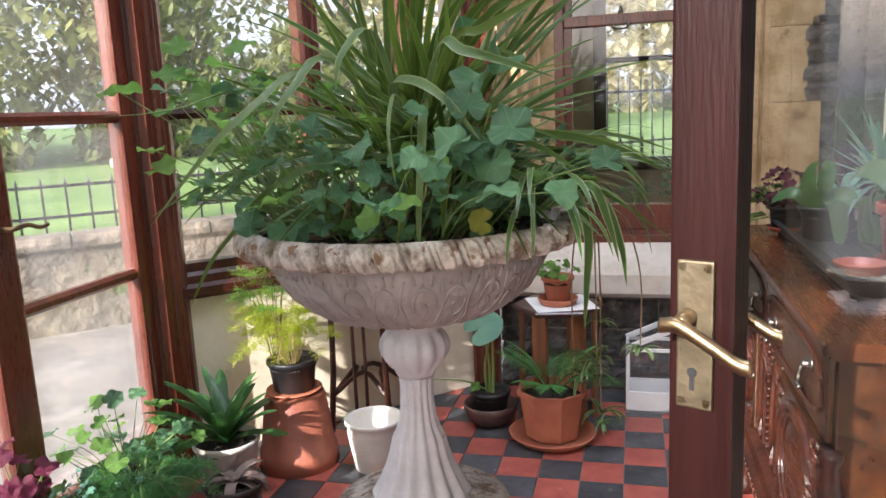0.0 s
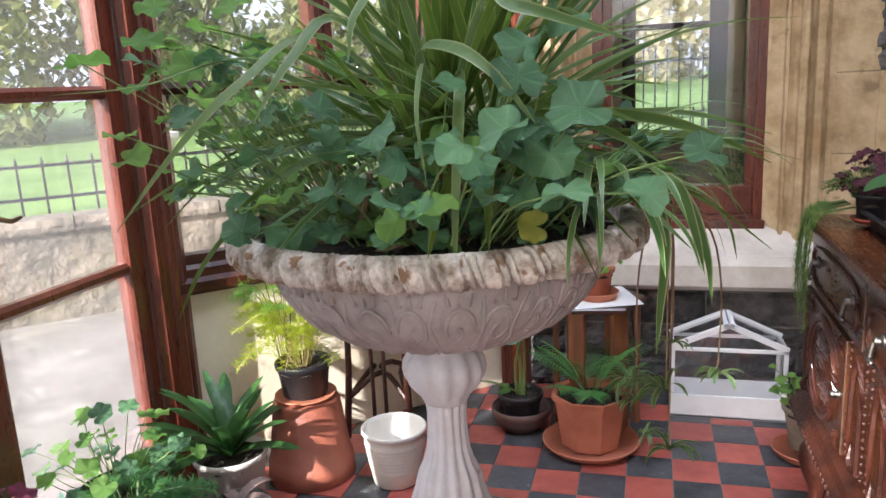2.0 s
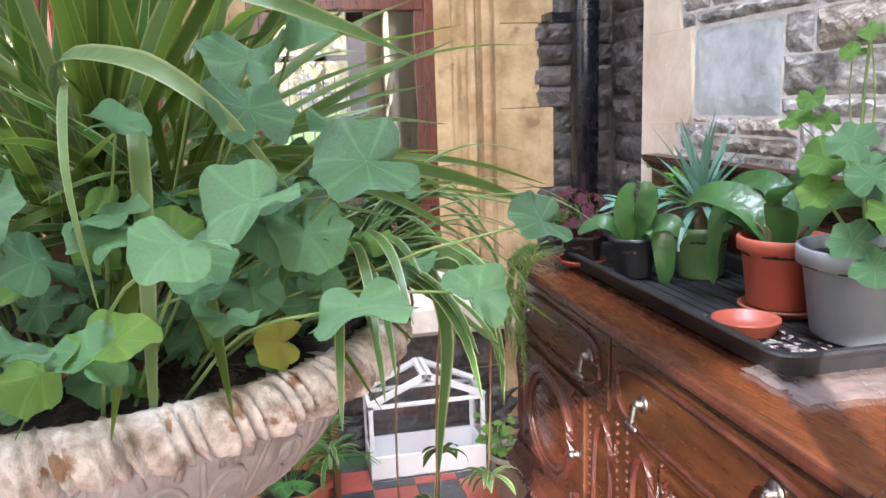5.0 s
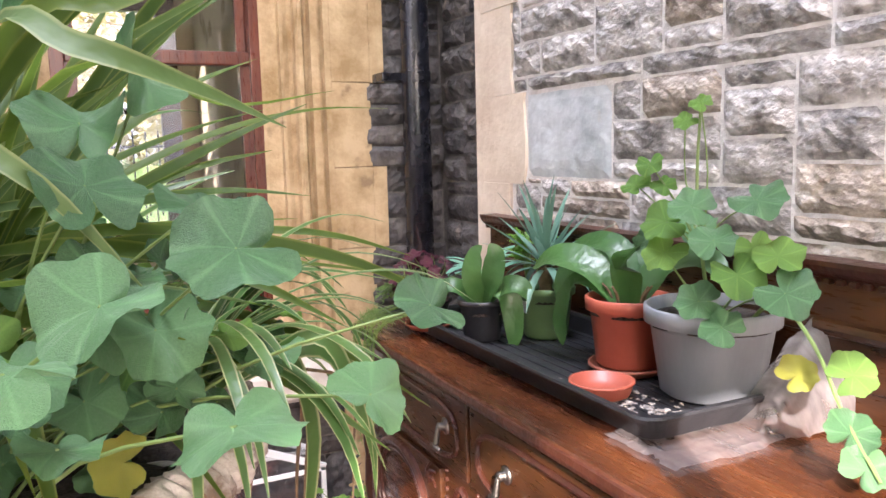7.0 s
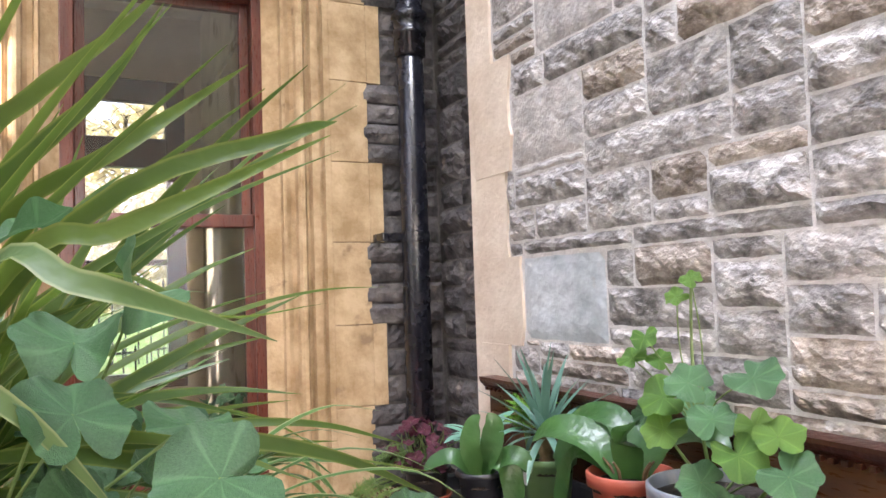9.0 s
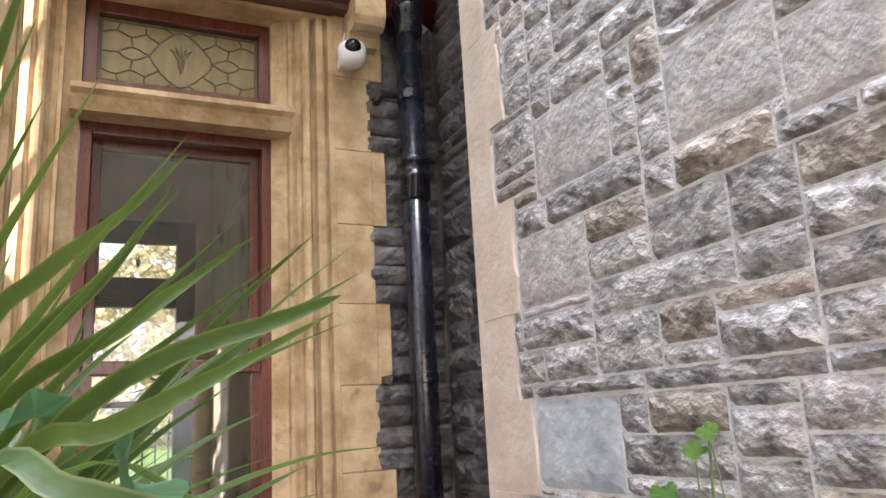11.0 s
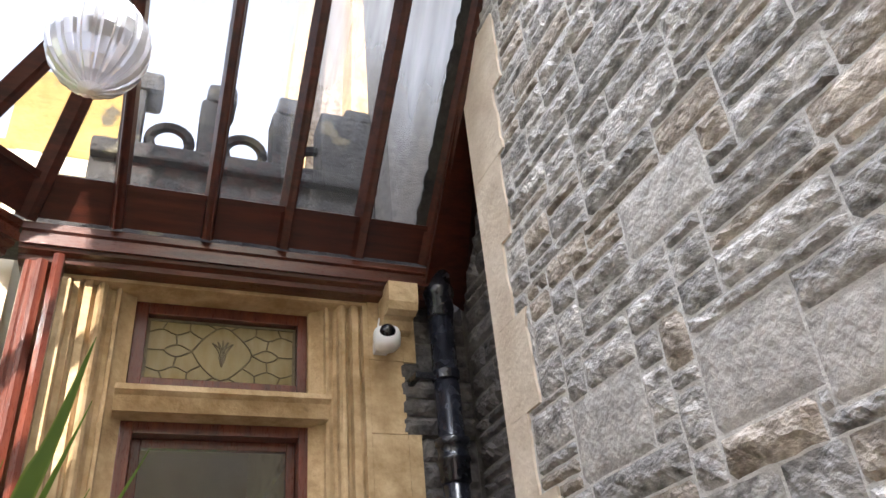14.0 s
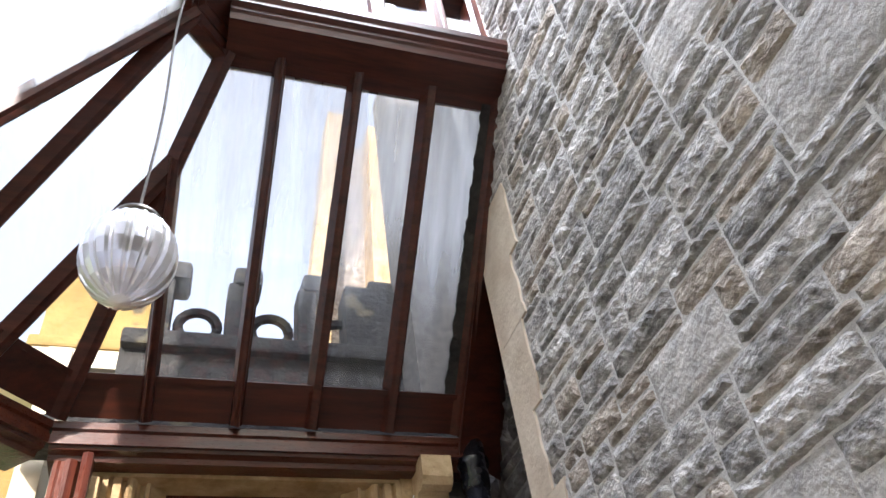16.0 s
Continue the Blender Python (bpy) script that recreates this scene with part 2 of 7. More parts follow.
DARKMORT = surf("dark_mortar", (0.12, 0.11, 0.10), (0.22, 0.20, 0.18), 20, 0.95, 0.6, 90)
CREAM = surf("cream_wall_paint", (0.66, 0.58, 0.43), (0.80, 0.73, 0.58), 4, 0.7, 0.25, 30, spots=(0.45, 0.40, 0.28), spot_scale=5, spot_at=0.66)
ROOMWALL = surf("room_plaster", (0.58, 0.51, 0.37), (0.70, 0.63, 0.47), 3, 0.85, 0.2, 30, spots=(0.38, 0.30, 0.18), spot_scale=2.5, spot_at=0.62)
TILER = surf("red_quarry_tile", (0.27, 0.060, 0.045), (0.42, 0.105, 0.075), 10, 0.45, 0.15, 60, rnd=0.14, spots=(0.42, 0.20, 0.17), spot_scale=25, spot_at=0.70)
TILEB = surf("black_quarry_tile", (0.030, 0.032, 0.036), (0.085, 0.087, 0.092), 10, 0.42, 0.15, 60, rnd=0.2, spots=(0.16, 0.15, 0.15), spot_scale=14, spot_at=0.68)
GROUT = surf("tile_grout", (0.16, 0.13, 0.12), (0.30, 0.25, 0.22), 15, 0.9, 0.3, 60)
TERRA = surf("terracotta", (0.34, 0.105, 0.055), (0.50, 0.18, 0.10), 6, 0.75, 0.2, 50, spots=(0.50, 0.30, 0.22), spot_scale=7, spot_at=0.68)
TERRAD = surf("dark_terracotta", (0.22, 0.065, 0.04), (0.36, 0.115, 0.065), 5, 0.55, 0.2, 40, spots=(0.42, 0.24, 0.17), spot_scale=5, spot_at=0.68)
PLASTR = surf("red_plastic", (0.30, 0.066, 0.038), (0.39, 0.094, 0.055), 5, 0.45, 0.05, 50, spots=(0.34, 0.12, 0.07), spot_scale=9, spot_at=0.68)
PLASTB = surf("black_plastic", (0.010, 0.010, 0.012), (0.028, 0.028, 0.030), 8, 0.38, 0.08, 60, spots=(0.09, 0.08, 0.07), spot_scale=14, spot_at=0.72)
PLASTG = surf("green_plastic", (0.11, 0.20, 0.075), (0.16, 0.27, 0.11), 6, 0.45, 0.06, 50, spots=(0.24, 0.26, 0.15), spot_scale=8, spot_at=0.64)
PLASTGREY = surf("grey_plastic", (0.17, 0.185, 0.205), (0.27, 0.285, 0.31), 5, 0.45, 0.06, 50, spots=(0.36, 0.34, 0.31), spot_scale=8, spot_at=0.64, stretch=(1, 1, 0.35))
WHITEPOT = surf("white_glazed_pot", (0.66, 0.62, 0.55), (0.80, 0.77, 0.71), 6, 0.4, 0.08, 40)
WHITE = surf("white_paint", (0.74, 0.74, 0.74), (0.84, 0.84, 0.84), 5, 0.45, 0.05, 60)
URNW = surf("weathered_white_iron", (0.20, 0.15, 0.11), (0.58, 0.53, 0.47), 24, 0.75, 0.7, 60, spots=(0.21, 0.12, 0.065), spot_scale=27, spot_at=0.59, dist=0.008, spread=(0.38, 0.60))
URNB = surf("flaking_white_paint", (0.25, 0.222, 0.205), (0.40, 0.368, 0.348), 10, 0.75, 0.6, 50, spots=(0.27, 0.19, 0.16), spot_scale=30, spot_at=0.68, dist=0.006)
URNS = surf("white_stem_paint", (0.46, 0.44, 0.44), (0.64, 0.63, 0.635), 9, 0.6, 0.3, 60, spots=(0.22, 0.14, 0.09), spot_scale=24, spot_at=0.72, dist=0.005)
SOIL = surf("potting_soil", (0.012, 0.009, 0.007), (0.055, 0.040, 0.030), 60, 0.95, 1.0, 90, spots=(0.12, 0.09, 0.07), spot_scale=70, spot_at=0.66, dist=0.02)
IRON = surf("black_iron_paint", (0.006, 0.007, 0.011), (0.016, 0.017, 0.024), 6, 0.26, 0.08, 25, coat=0.3)
BRASS = surf("aged_brass", (0.11, 0.09, 0.058), (0.20, 0.165, 0.11), 25, 0.55, 0.1, 90, metal=1.0, spots=(0.14, 0.10, 0.06), spot_scale=14, spot_at=0.66)
BRASSL = surf("worn_brass_lever", (0.17, 0.12, 0.065), (0.27, 0.195, 0.115), 18, 0.38, 0.06, 90, metal=1.0)
BRONZE = surf("tarnished_metal", (0.09, 0.078, 0.066), (0.22, 0.20, 0.18), 25, 0.42, 0.1, 90, metal=1.0)
LEAD = surf("lead_came", (0.10, 0.085, 0.06), (0.20, 0.17, 0.12), 20, 0.5, 0.1, 60, metal=0.3)
GLASS = panemat("window_glass", 0.012)
# The stronger veil paints bright haze over the garden outside.
GARDENGLASS = panemat("hazy_garden_glass", 0.065)
ROOFGLASS = panemat("roof_glass", 0.58, (0.98, 0.99, 1.0), 2.6, mist=(3.64, 4.0))
SGLASS = panemat("leaded_glass", 0.3, (0.88, 0.80, 0.52), 14, haze=(0.52, 0.44, 0.24, 0.4))
PLASTICGLASS = panemat("clear_acrylic", 0.08)
FILM = panemat("plastic_sheet", 0.45, (0.95, 0.93, 0.92), 25, haze=(0.6, 0.56, 0.55, 0.1))
# Near-black: parapet shade put into the stone colour; also the black sealant.
SHADEBLACK = surf("shaded_stone_and_sealant", (0.010, 0.010, 0.011), (0.045, 0.042, 0.038), 8, 0.9, 0.8, 30, spots=(0.10, 0.085, 0.05), spot_scale=5, spot_at=0.62, dist=0.02)
BARK = surf("bark", (0.10, 0.075, 0.05), (0.30, 0.24, 0.17), 4, 0.9, 0.8, 20, stretch=(1, 1, 0.3), dist=0.05)
GRASS = surf("lawn_grass", (0.075, 0.145, 0.03), (0.16, 0.25, 0.06), 1.2, 0.9, 0.6, 30, dist=0.05)
PAVING = surf("path_paving", (0.13, 0.115, 0.10), (0.22, 0.20, 0.17), 2, 0.9, 0.3, 20, spots=(0.24, 0.22, 0.19), spot_scale=1.6, spot_at=0.58)
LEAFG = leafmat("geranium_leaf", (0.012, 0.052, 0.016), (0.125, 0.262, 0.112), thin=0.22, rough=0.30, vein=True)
# Fresh green of small plants; on the urn geranium it paints in backlight.
LEAFY = leafmat("fresh_sunlit_leaf", (0.065, 0.17, 0.03), (0.19, 0.34, 0.065), thin=0.48, vein=True)
LEAFSW = leafmat("sword_leaf", (0.026, 0.066, 0.010), (0.105, 0.16, 0.024), stripe=(0.13, 0.17, 0.032), thin=0.5, rough=0.5, spec=0.25)
LEAFPALE = leafmat("pale_sword_leaf", (0.055, 0.105, 0.028), (0.125, 0.18, 0.06), stripe=(0.18, 0.215, 0.085), thin=0.25, rough=0.5, spec=0.3)
LEAFSP = leafmat("spider_leaf", (0.04, 0.11, 0.025), (0.09, 0.18, 0.04), stripe=(0.32, 0.35, 0.17), thin=0.35)
LEAFD = leafmat("dark_strap_leaf", (0.015, 0.06, 0.015), (0.055, 0.14, 0.030), thin=0.25, rough=0.42)
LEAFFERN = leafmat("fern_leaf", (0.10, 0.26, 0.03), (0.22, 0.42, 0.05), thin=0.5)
# Lighter, yellower fern green with the sun's glow put into the colour.
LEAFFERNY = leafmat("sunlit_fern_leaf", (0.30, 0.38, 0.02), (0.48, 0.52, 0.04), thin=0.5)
LEAFBLUE = leafmat("blue_green_leaf", (0.07, 0.16, 0.12), (0.15, 0.27, 0.20), thin=0.2)
LEAFTEAL = leafmat("teal_heart_leaf", (0.12, 0.28, 0.20), (0.19, 0.38, 0.27), thin=0.3)
LEAFRED = leafmat("wine_leaf", (0.035, 0.006, 0.012), (0.10, 0.012, 0.028), thin=0.3)
LEAFPINK = leafmat("magenta_leaf", (0.07, 0.005, 0.022), (0.16, 0.014, 0.045), thin=0.3)
LEAFYEL = leafmat("yellowing_leaf", (0.22, 0.24, 0.03), (0.34, 0.33, 0.05), thin=0.35)
STEMG = leafmat("green_stem", (0.12, 0.19, 0.05), (0.20, 0.28, 0.09), thin=0.1)
STEMB = surf("brown_stem", (0.12, 0.075, 0.04), (0.26, 0.18, 0.10), 20, 0.8, 0.4, 60)
STEMY = surf("straw_stem", (0.42, 0.34, 0.13), (0.60, 0.50, 0.22), 20, 0.7, 0.2, 60)
HEDGE = leafmat("garden_leaf", (0.13, 0.17, 0.06), (0.36, 0.37, 0.15), thin=0.5)
# Garden leaf paled: the bright haze outside is put into the colour.
HAZELEAF = leafmat("hazy_garden_leaf", (0.30, 0.28, 0.15), (0.52, 0.47, 0.27), thin=0.4)
YELSTONE = surf("ochre_limestone", (0.20, 0.125, 0.03), (0.33, 0.22, 0.07), 3, 0.9, 0.6, 25, spots=(0.06, 0.05, 0.03), spot_scale=4, spot_at=0.6, dist=0.02)
SEDUM = leafmat("olive_sedum_leaf", (0.07, 0.14, 0.03), (0.17, 0.26, 0.06), thin=0.4)


# ---- mesh helpers ----
def part(name, bm, material, parent=None, label="", smooth=False, kind=""):
    me = bpy.data.meshes.new(name)
    bm.normal_update()
    bm.to_mesh(me)
    bm.free()
    me.materials.append(material)
    if smooth:
        me.shade_smooth()
    ob = new(name, me)
    if parent is not None:
        ob.parent = parent
    if label or kind:
        tagged(ob, label, kind=kind)
    return ob


def thing(name, label, category, at=(0, 0, 0), group="", kind="", rz=0):
    ob = new(name)
    ob.matrix_basis = pose(*at, 0, 0, rz)
    ob.empty_display_size = 0.05
    return tagged(ob, label, category, group, kind)


def box(bm, x0, y0, z0, x1, y1, z1, bev=0.0, m=None):
    r = bmesh.ops.create_cube(bm, size=1)
    vs = r["verts"]
    bmesh.ops.scale(bm, vec=(x1 - x0, y1 - y0, z1 - z0), verts=vs)
    bmesh.ops.translate(bm, vec=((x0 + x1) / 2, (y0 + y1) / 2, (z0 + z1) / 2), verts=vs)
    if bev:
        es = list({e for v in vs for e in v.link_edges})
        got = bmesh.ops.bevel(bm, geom=es, offset=bev, segments=2, affect="EDGES", profile=0.6)
        vs = list({v for f in got["faces"] for v in f.verts} | {v for v in vs if v.is_valid})
    if m is not None:
        bmesh.ops.transform(bm, matrix=m, verts=[v for v in vs if v.is_valid])
    return vs


def boxpart(name, dims, material, parent=None, label="", bev=0.0, kind="", m=None):
    bm = bmesh.new()
    box(bm, *dims, bev=bev, m=m)
    return part(name, bm, material, parent, label, kind=kind)


def lathe(bm, profile, seg=32, flutes=None, at=(0, 0, 0), wob=0.0):
    """Turn (radius, height) pairs round z. flutes: (count, depth, first ring, last ring)."""
    rings = []
    for k, (r, z) in enumerate(profile):
        ring = []
        for i in range(seg):
            a = 2 * math.pi * i / seg
            rr = r
            if flutes and flutes[2] <= k <= flutes[3]:
                rr = r * (1 - flutes[1] * (0.5 + 0.5 * math.cos(flutes[0] * a)))
            rr *= 1 + wob * noise.noise((math.cos(a) * 2, math.sin(a) * 2, z * 9))
            ring.append(bm.verts.new((at[0] + rr * math.cos(a), at[1] + rr * math.sin(a), at[2] + z)))
        rings.append(ring)
    for p, q in zip(rings, rings[1:]):
        for i in range(seg):
            bm.faces.new((p[i], p[(i + 1) % seg], q[(i + 1) % seg], q[i]))
    for ring, rev in ((rings[0], True), (rings[-1], False)):
        if (Vector(ring[0].co) - Vector(ring[seg // 2].co)).length > 1e-3:
            bm.faces.new(list(reversed(ring)) if rev else ring)
    return rings


def smooth_path(points, steps=4):
    pts = [Vector(p) for p in points]
    if len(pts) < 3:
        return pts
    ext = [2 * pts[0] - pts[1]] + pts + [2 * pts[-1] - pts[-2]]
    out = []
    for i in range(1, len(ext) - 2):
        p0, p1, p2, p3 = ext[i - 1:i + 3]
        for k in range(steps):
            t = k / steps
            out.append(0.5 * (2 * p1 + (p2 - p0) * t + (2 * p0 - 5 * p1 + 4 * p2 - p3) * t * t + (3 * p1 - p0 - 3 * p2 + p3) * t ** 3))
    return out + [pts[-1]]


def tube(bm, points, r0, r1=None, seg=6, steps=4):
    pts = smooth_path(points, steps)
    r1 = r0 if r1 is None else r1
    last = None
    for k, p in enumerate(pts):
        d = (pts[min(k + 1, len(pts) - 1)] - pts[max(k - 1, 0)]).normalized()
        side = d.cross(Vector((0.13, 0.21, 0.97)))
        side = (side if side.length > 1e-3 else d.cross(Vector((1, 0, 0)))).normalized()
        up = side.cross(d)
        r = r0 + (r1 - r0) * k / max(len(pts) - 1, 1)
        ring = [bm.verts.new(p + (side * math.cos(2 * math.pi * i / seg) + up * math.sin(2 * math.pi * i / seg)) * r) for i in range(seg)]
        if last:
            for i in range(seg):
                bm.faces.new((last[i], last[(i + 1) % seg], ring[(i + 1) % seg], ring[i]))
        else:
            bm.faces.new(list(reversed(ring)))
        last = ring
    bm.faces.new(last)


def profile_beam(bm, a, b, outline, up=(0, 0, 1)):
    """Sweep an outline of (sideways, up) pairs from a to b."""
    a, b = Vector(a), Vector(b)
    d = (b - a).normalized()
    side = d.cross(Vector(up)).normalized()
    u = side.cross(d)
    r0 = [bm.verts.new(a + side * s + u * h) for s, h in outline]
    r1 = [bm.verts.new(b + side * s + u * h) for s, h in outline]
    k = len(outline)
    for i in range(k):
        bm.faces.new((r0[i], r0[(i + 1) % k], r1[(i + 1) % k], r1[i]))
    bm.faces.new(list(reversed(r0)))
    bm.faces.new(r1)
    bmesh.ops.recalc_face_normals(bm, faces=bm.faces)


def quad_glass(name, corners, material, parent, thick=0.004):
    bm = bmesh.new()
    vs = [Vector(c) for c in corners]
    nrm = (vs[1] - vs[0]).cross(vs[2] - vs[0]).normalized() * thick
    f0 = [bm.verts.new(v) for v in vs]
    f1 = [bm.verts.new(v + nrm) for v in vs]
    bm.faces.new(list(reversed(f0)))
    bm.faces.new(f1)
    for i in range(len(vs)):
        j = (i + 1) % len(vs)
        bm.faces.new((f0[i], f0[j], f1[j], f1[i]))
    ob = part(name, bm, material, parent)
    ob.visible_shadow = False
    return ob


def rubble(seed, u0, u1, v0, v1, unit_u, unit_v, fixed=(), blocked=()):
    """Snecked rubble: rectangles (u0, v0, u1, v1) that fill a wall, with some slabs given."""
    rnd = random.Random(seed)
    nu, nv = int((u1 - u0) / unit_u), int((v1 - v0) / unit_v)
    free = [[True] * nu for _ in range(nv)]
    out = []

    def take(i, j, w, h):
        for b in range(j, min(j + h, nv)):
            for a in range(i, min(i + w, nu)):
                free[b][a] = False

    for a0, b0, a1, b1 in list(fixed) + list(blocked):
        i, j = max(round((a0 - u0) / unit_u), 0), max(round((b0 - v0) / unit_v), 0)
        w, h = max(round((a1 - a0) / unit_u), 1), max(round((b1 - b0) / unit_v), 1)
        take(i, j, w, h)
        if (a0, b0, a1, b1) in fixed:
            out.append((u0 + i * unit_u, v0 + j * unit_v, u0 + (i + w) * unit_u, v0 + (j + h) * unit_v, True))
    for j in range(nv):
        i = 0
        while i < nu:
            if not free[j][i]:
                i += 1
                continue
            h = rnd.choice((1, 1, 2, 2, 2, 2, 3))
            w = rnd.choice((4, 5, 6, 7, 8, 10, 12)) if h > 1 else rnd.choice((5, 7, 9, 11, 14))
            run = 0
            while run < w and i + run < nu and free[j][i + run]:
                run += 1
            w = run
            rest = 0
            while i + w + rest < nu and free[j][i + w + rest] and rest < 3:
                rest += 1
            if rest < 3:
                w += rest
            hh = 1
            while hh < h and j + hh < nv and all(free[j + hh][a] for a in range(i, i + w)):
                hh += 1
            take(i, j, w, hh)
            out.append((u0 + i * unit_u, v0 + j * unit_v, u0 + (i + w) * unit_u, v0 + (j + hh) * unit_v, False))
            i += w
    return out


def stone_mesh(bm, w, h, depth, seed, rough=1.0, place=None):
    """A rock-faced block: local u (width), v (height), bulging along +n. place maps (u, v, n) to space."""
    nu, nv = max(5, min(16, int(w / 0.018))), max(3, min(10, int(h / 0.018)))
    g = 0.0035
    grid = []
    for b in range(nv + 1):
        row = []
        for a in range(nu + 1):
            u, v = g + (w - 2 * g) * a / nu, g + (h - 2 * g) * b / nv
            edge = min(a, nu - a, b, nv - b)
            jit = 0.0035 if edge == 0 else 0.009
            q = (u * 11 + seed * 3.7, v * 17 + seed * 1.3, seed)
            nz = noise.fractal(q, 0.8, 2.1, 5)
            chip = abs(noise.noise((u * 16 + seed, v * 34 + u * 12, seed * 2.3)))
            n = 0.0 if edge == 0 else depth * (0.55 + 0.25 * min(edge, 2)) + rough * depth * (0.45 * nz - 1.1 * max(0.24 - chip, 0) * 1.5)
            u += jit * noise.noise((u * 30, v * 30, seed))
            v += jit * noise.noise((u * 30, v * 30, seed + 40))
            row.append(bm.verts.new(place(u, v, max(n, -0.002))))
        grid.append(row)
    for b in range(nv):
        for a in range(nu):
            bm.faces.new((grid[b][a], grid[b][a + 1], grid[b + 1][a + 1], grid[b + 1][a]))


# ---- setting ----
WALLX, WINY, LEFTX = 0.835, 3.52, -1.75
CA, CB = Vector((LEFTX, 2.53, 0)), Vector((-0.70, 3.58, 0))

floor = thing("floor", "red and black quarry tile floor laid as a chequerboard", "floor", kind="structure")
boxpart("floor_bed", (-2.2, -1.4, -0.20, 1.2, 3.85, -0.006), GROUT, floor)

ceiling = boxpart("ceiling", (-1.2, 3.93, 3.86, 1.0, 7.9, 3.96), ROOMWALL, kind="structure")
tagged(ceiling, "plain cream ceiling of the room behind the sash window", "ceiling")

# stone wall: mortar bed with the stones on it
wall_east = thing("wall_east", "grey coursed rubble stone wall with pale mortar", "wall", kind="structure")
boxpart("mortar_bed", (WALLX + 0.004, -1.4, 0.0, WALLX + 0.40, 2.90, 6.2), MORTAR, wall_east)

wall_recess = thing("wall_recess", "dark rubble stone return in the corner behind the downpipe", "wall", kind="structure")
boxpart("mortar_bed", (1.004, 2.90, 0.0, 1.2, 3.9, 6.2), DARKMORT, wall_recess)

# pale dressed strip at the end of the stone wall, with long and short blocks
strip = thing("limestone_trim", "pale dressed limestone strip with long and short blocks", "stone trim", kind="structure")
STRIP = ((0.0, 0.55, 2.74), (0.55, 1.02, 2.67), (1.02, 1.27, 2.72), (1.27, 1.525, 2.655), (1.525, 1.775, 2.723), (1.775, 2.115, 2.685), (2.115, 2.372, 2.783), (2.372, 2.70, 2.70), (2.70, 3.0, 2.782), (3.0, 3.35, 2.715), (3.35, 3.65, 2.672), (3.65, 4.0, 2.60))
rnd = random.Random(27)
for z0, z1, y0 in STRIP:
    bm = bmesh.new()
    box(bm, WALLX - 0.004 - rnd.uniform(0, 0.002), y0, z0 + 0.0004, WALLX + 0.11, 2.897, z1 - 0.0004)
    bmesh.ops.subdivide_edges(bm, edges=[e for e in bm.edges if abs(e.verts[0].co.z - e.verts[1].co.z) > 0.1], cuts=9, use_grid_fill=True)
    for v in bm.verts:
        if v.co.y < y0 + 0.01:
            v.co.y += 0.016 * noise.fractal((v.co.z * 9, y0 * 30, 0.0), 0.7, 2, 3)
    part("dressed_block", bm, LIMEPALE, strip)
bm = bmesh.new()
profile_beam(bm, (WALLX + 0.02, 2.912, 0), (WALLX + 0.02, 2.912, 4.1), [(-0.03, -0.02), (0.02, -0.026), (0.02, 0.14), (-0.03, 0.14)], up=(1, 0, 0))
part("chamfer", bm, LIMEPALE, strip)


# window wall of limestone with a window opening
FRY = 3.64
OX0, OX1, OZ0, OZ1 = -0.36, 0.325, 0.70, 3.105
wall_north = thing("wall_north", "buff limestone window wall with moulded jambs and dark quoins", "wall", kind="structure")
PIER = [0.0, 0.398, 0.702, 1.012, 1.316, 1.626, 1.93, 2.24, 2.544, 2.854, 3.30]
for z0, z1 in zip(PIER, PIER[1:]):
    boxpart("pier", (0.55, WINY, z0 + 0.0008, 0.70, 3.84, z1 - 0.0008), LIME, wall_north, bev=0.004)
boxpart("backing", (0.70, WINY + 0.03, 0.0, 1.2, 3.84, 6.2), DARKMORT, wall_north)
boxpart("head", (-0.70, WINY + 0.01, OZ1, 0.55, 3.84, 3.30), LIME, wall_north, bev=0.003)
# shade at the parapet's foot is put into this wall's colour
boxpart("upper_wall", (-0.70, WINY + 0.02, 3.30, 0.70, 3.84, 3.45), SHADEBLACK, wall_north)


def jamb(x, sgn):
    """Stepped and rounded jamb mouldings, from the wall face back to the frame."""
    bm = bmesh.new()
    outline = [(0.225, 0.0), (0.204, 0.0), (0.200, 0.032), (0.190, 0.036), (0.187, 0.016), (0.160, 0.016), (0.155, 0.048), (0.146, 0.052), (0.140, 0.030), (0.130, 0.018), (0.118, 0.020), (0.108, 0.034), (0.104, 0.062), (0.092, 0.078), (0.076, 0.080), (0.070, 0.056), (0.058, 0.056), (0.054, 0.080), (0.010, 0.115), (0.0, 0.120), (0.0, 0.32), (0.225, 0.32)]
    r0 = [bm.verts.new((x + sgn * u, WINY + v, 0.62)) for u, v in outline]
    r1 = [bm.verts.new((x + sgn * u, WINY + v, OZ1)) for u, v in outline]
    k = len(outline)
    for i in range(k):
        bm.faces.new((r0[i], r0[(i + 1) % k], r1[(i + 1) % k], r1[i]))
    bm.faces.new(r0)
    bm.faces.new(r1)
    bmesh.ops.recalc_face_normals(bm, faces=bm.faces)
    return part("jamb", bm, LIME, wall_north)


jamb(OX1, 1)
jamb(OX0, -1)
boxpart("left_shaft", (-0.64, 3.44, 0.62, -0.585, 3.84, 3.06), LIME, wall_north, bev=0.012)
boxpart("apron", (-0.70, WINY, 0.50, 0.55, 3.84, 0.62), LIME, wall_north)
# hooded transom across the window
bm = bmesh.new()
profile_beam(bm, (OX0 - 0.03, WINY + 0.05, 2.60), (OX1 + 0.06, WINY + 0.05, 2.60), [(-0.10, 0.0), (0.03, 0.0), (0.055, 0.05), (0.075, 0.065), (0.075, 0.085), (0.0, 0.10), (-0.10, 0.10)])
part("transom_stone", bm, LIME, wall_north)

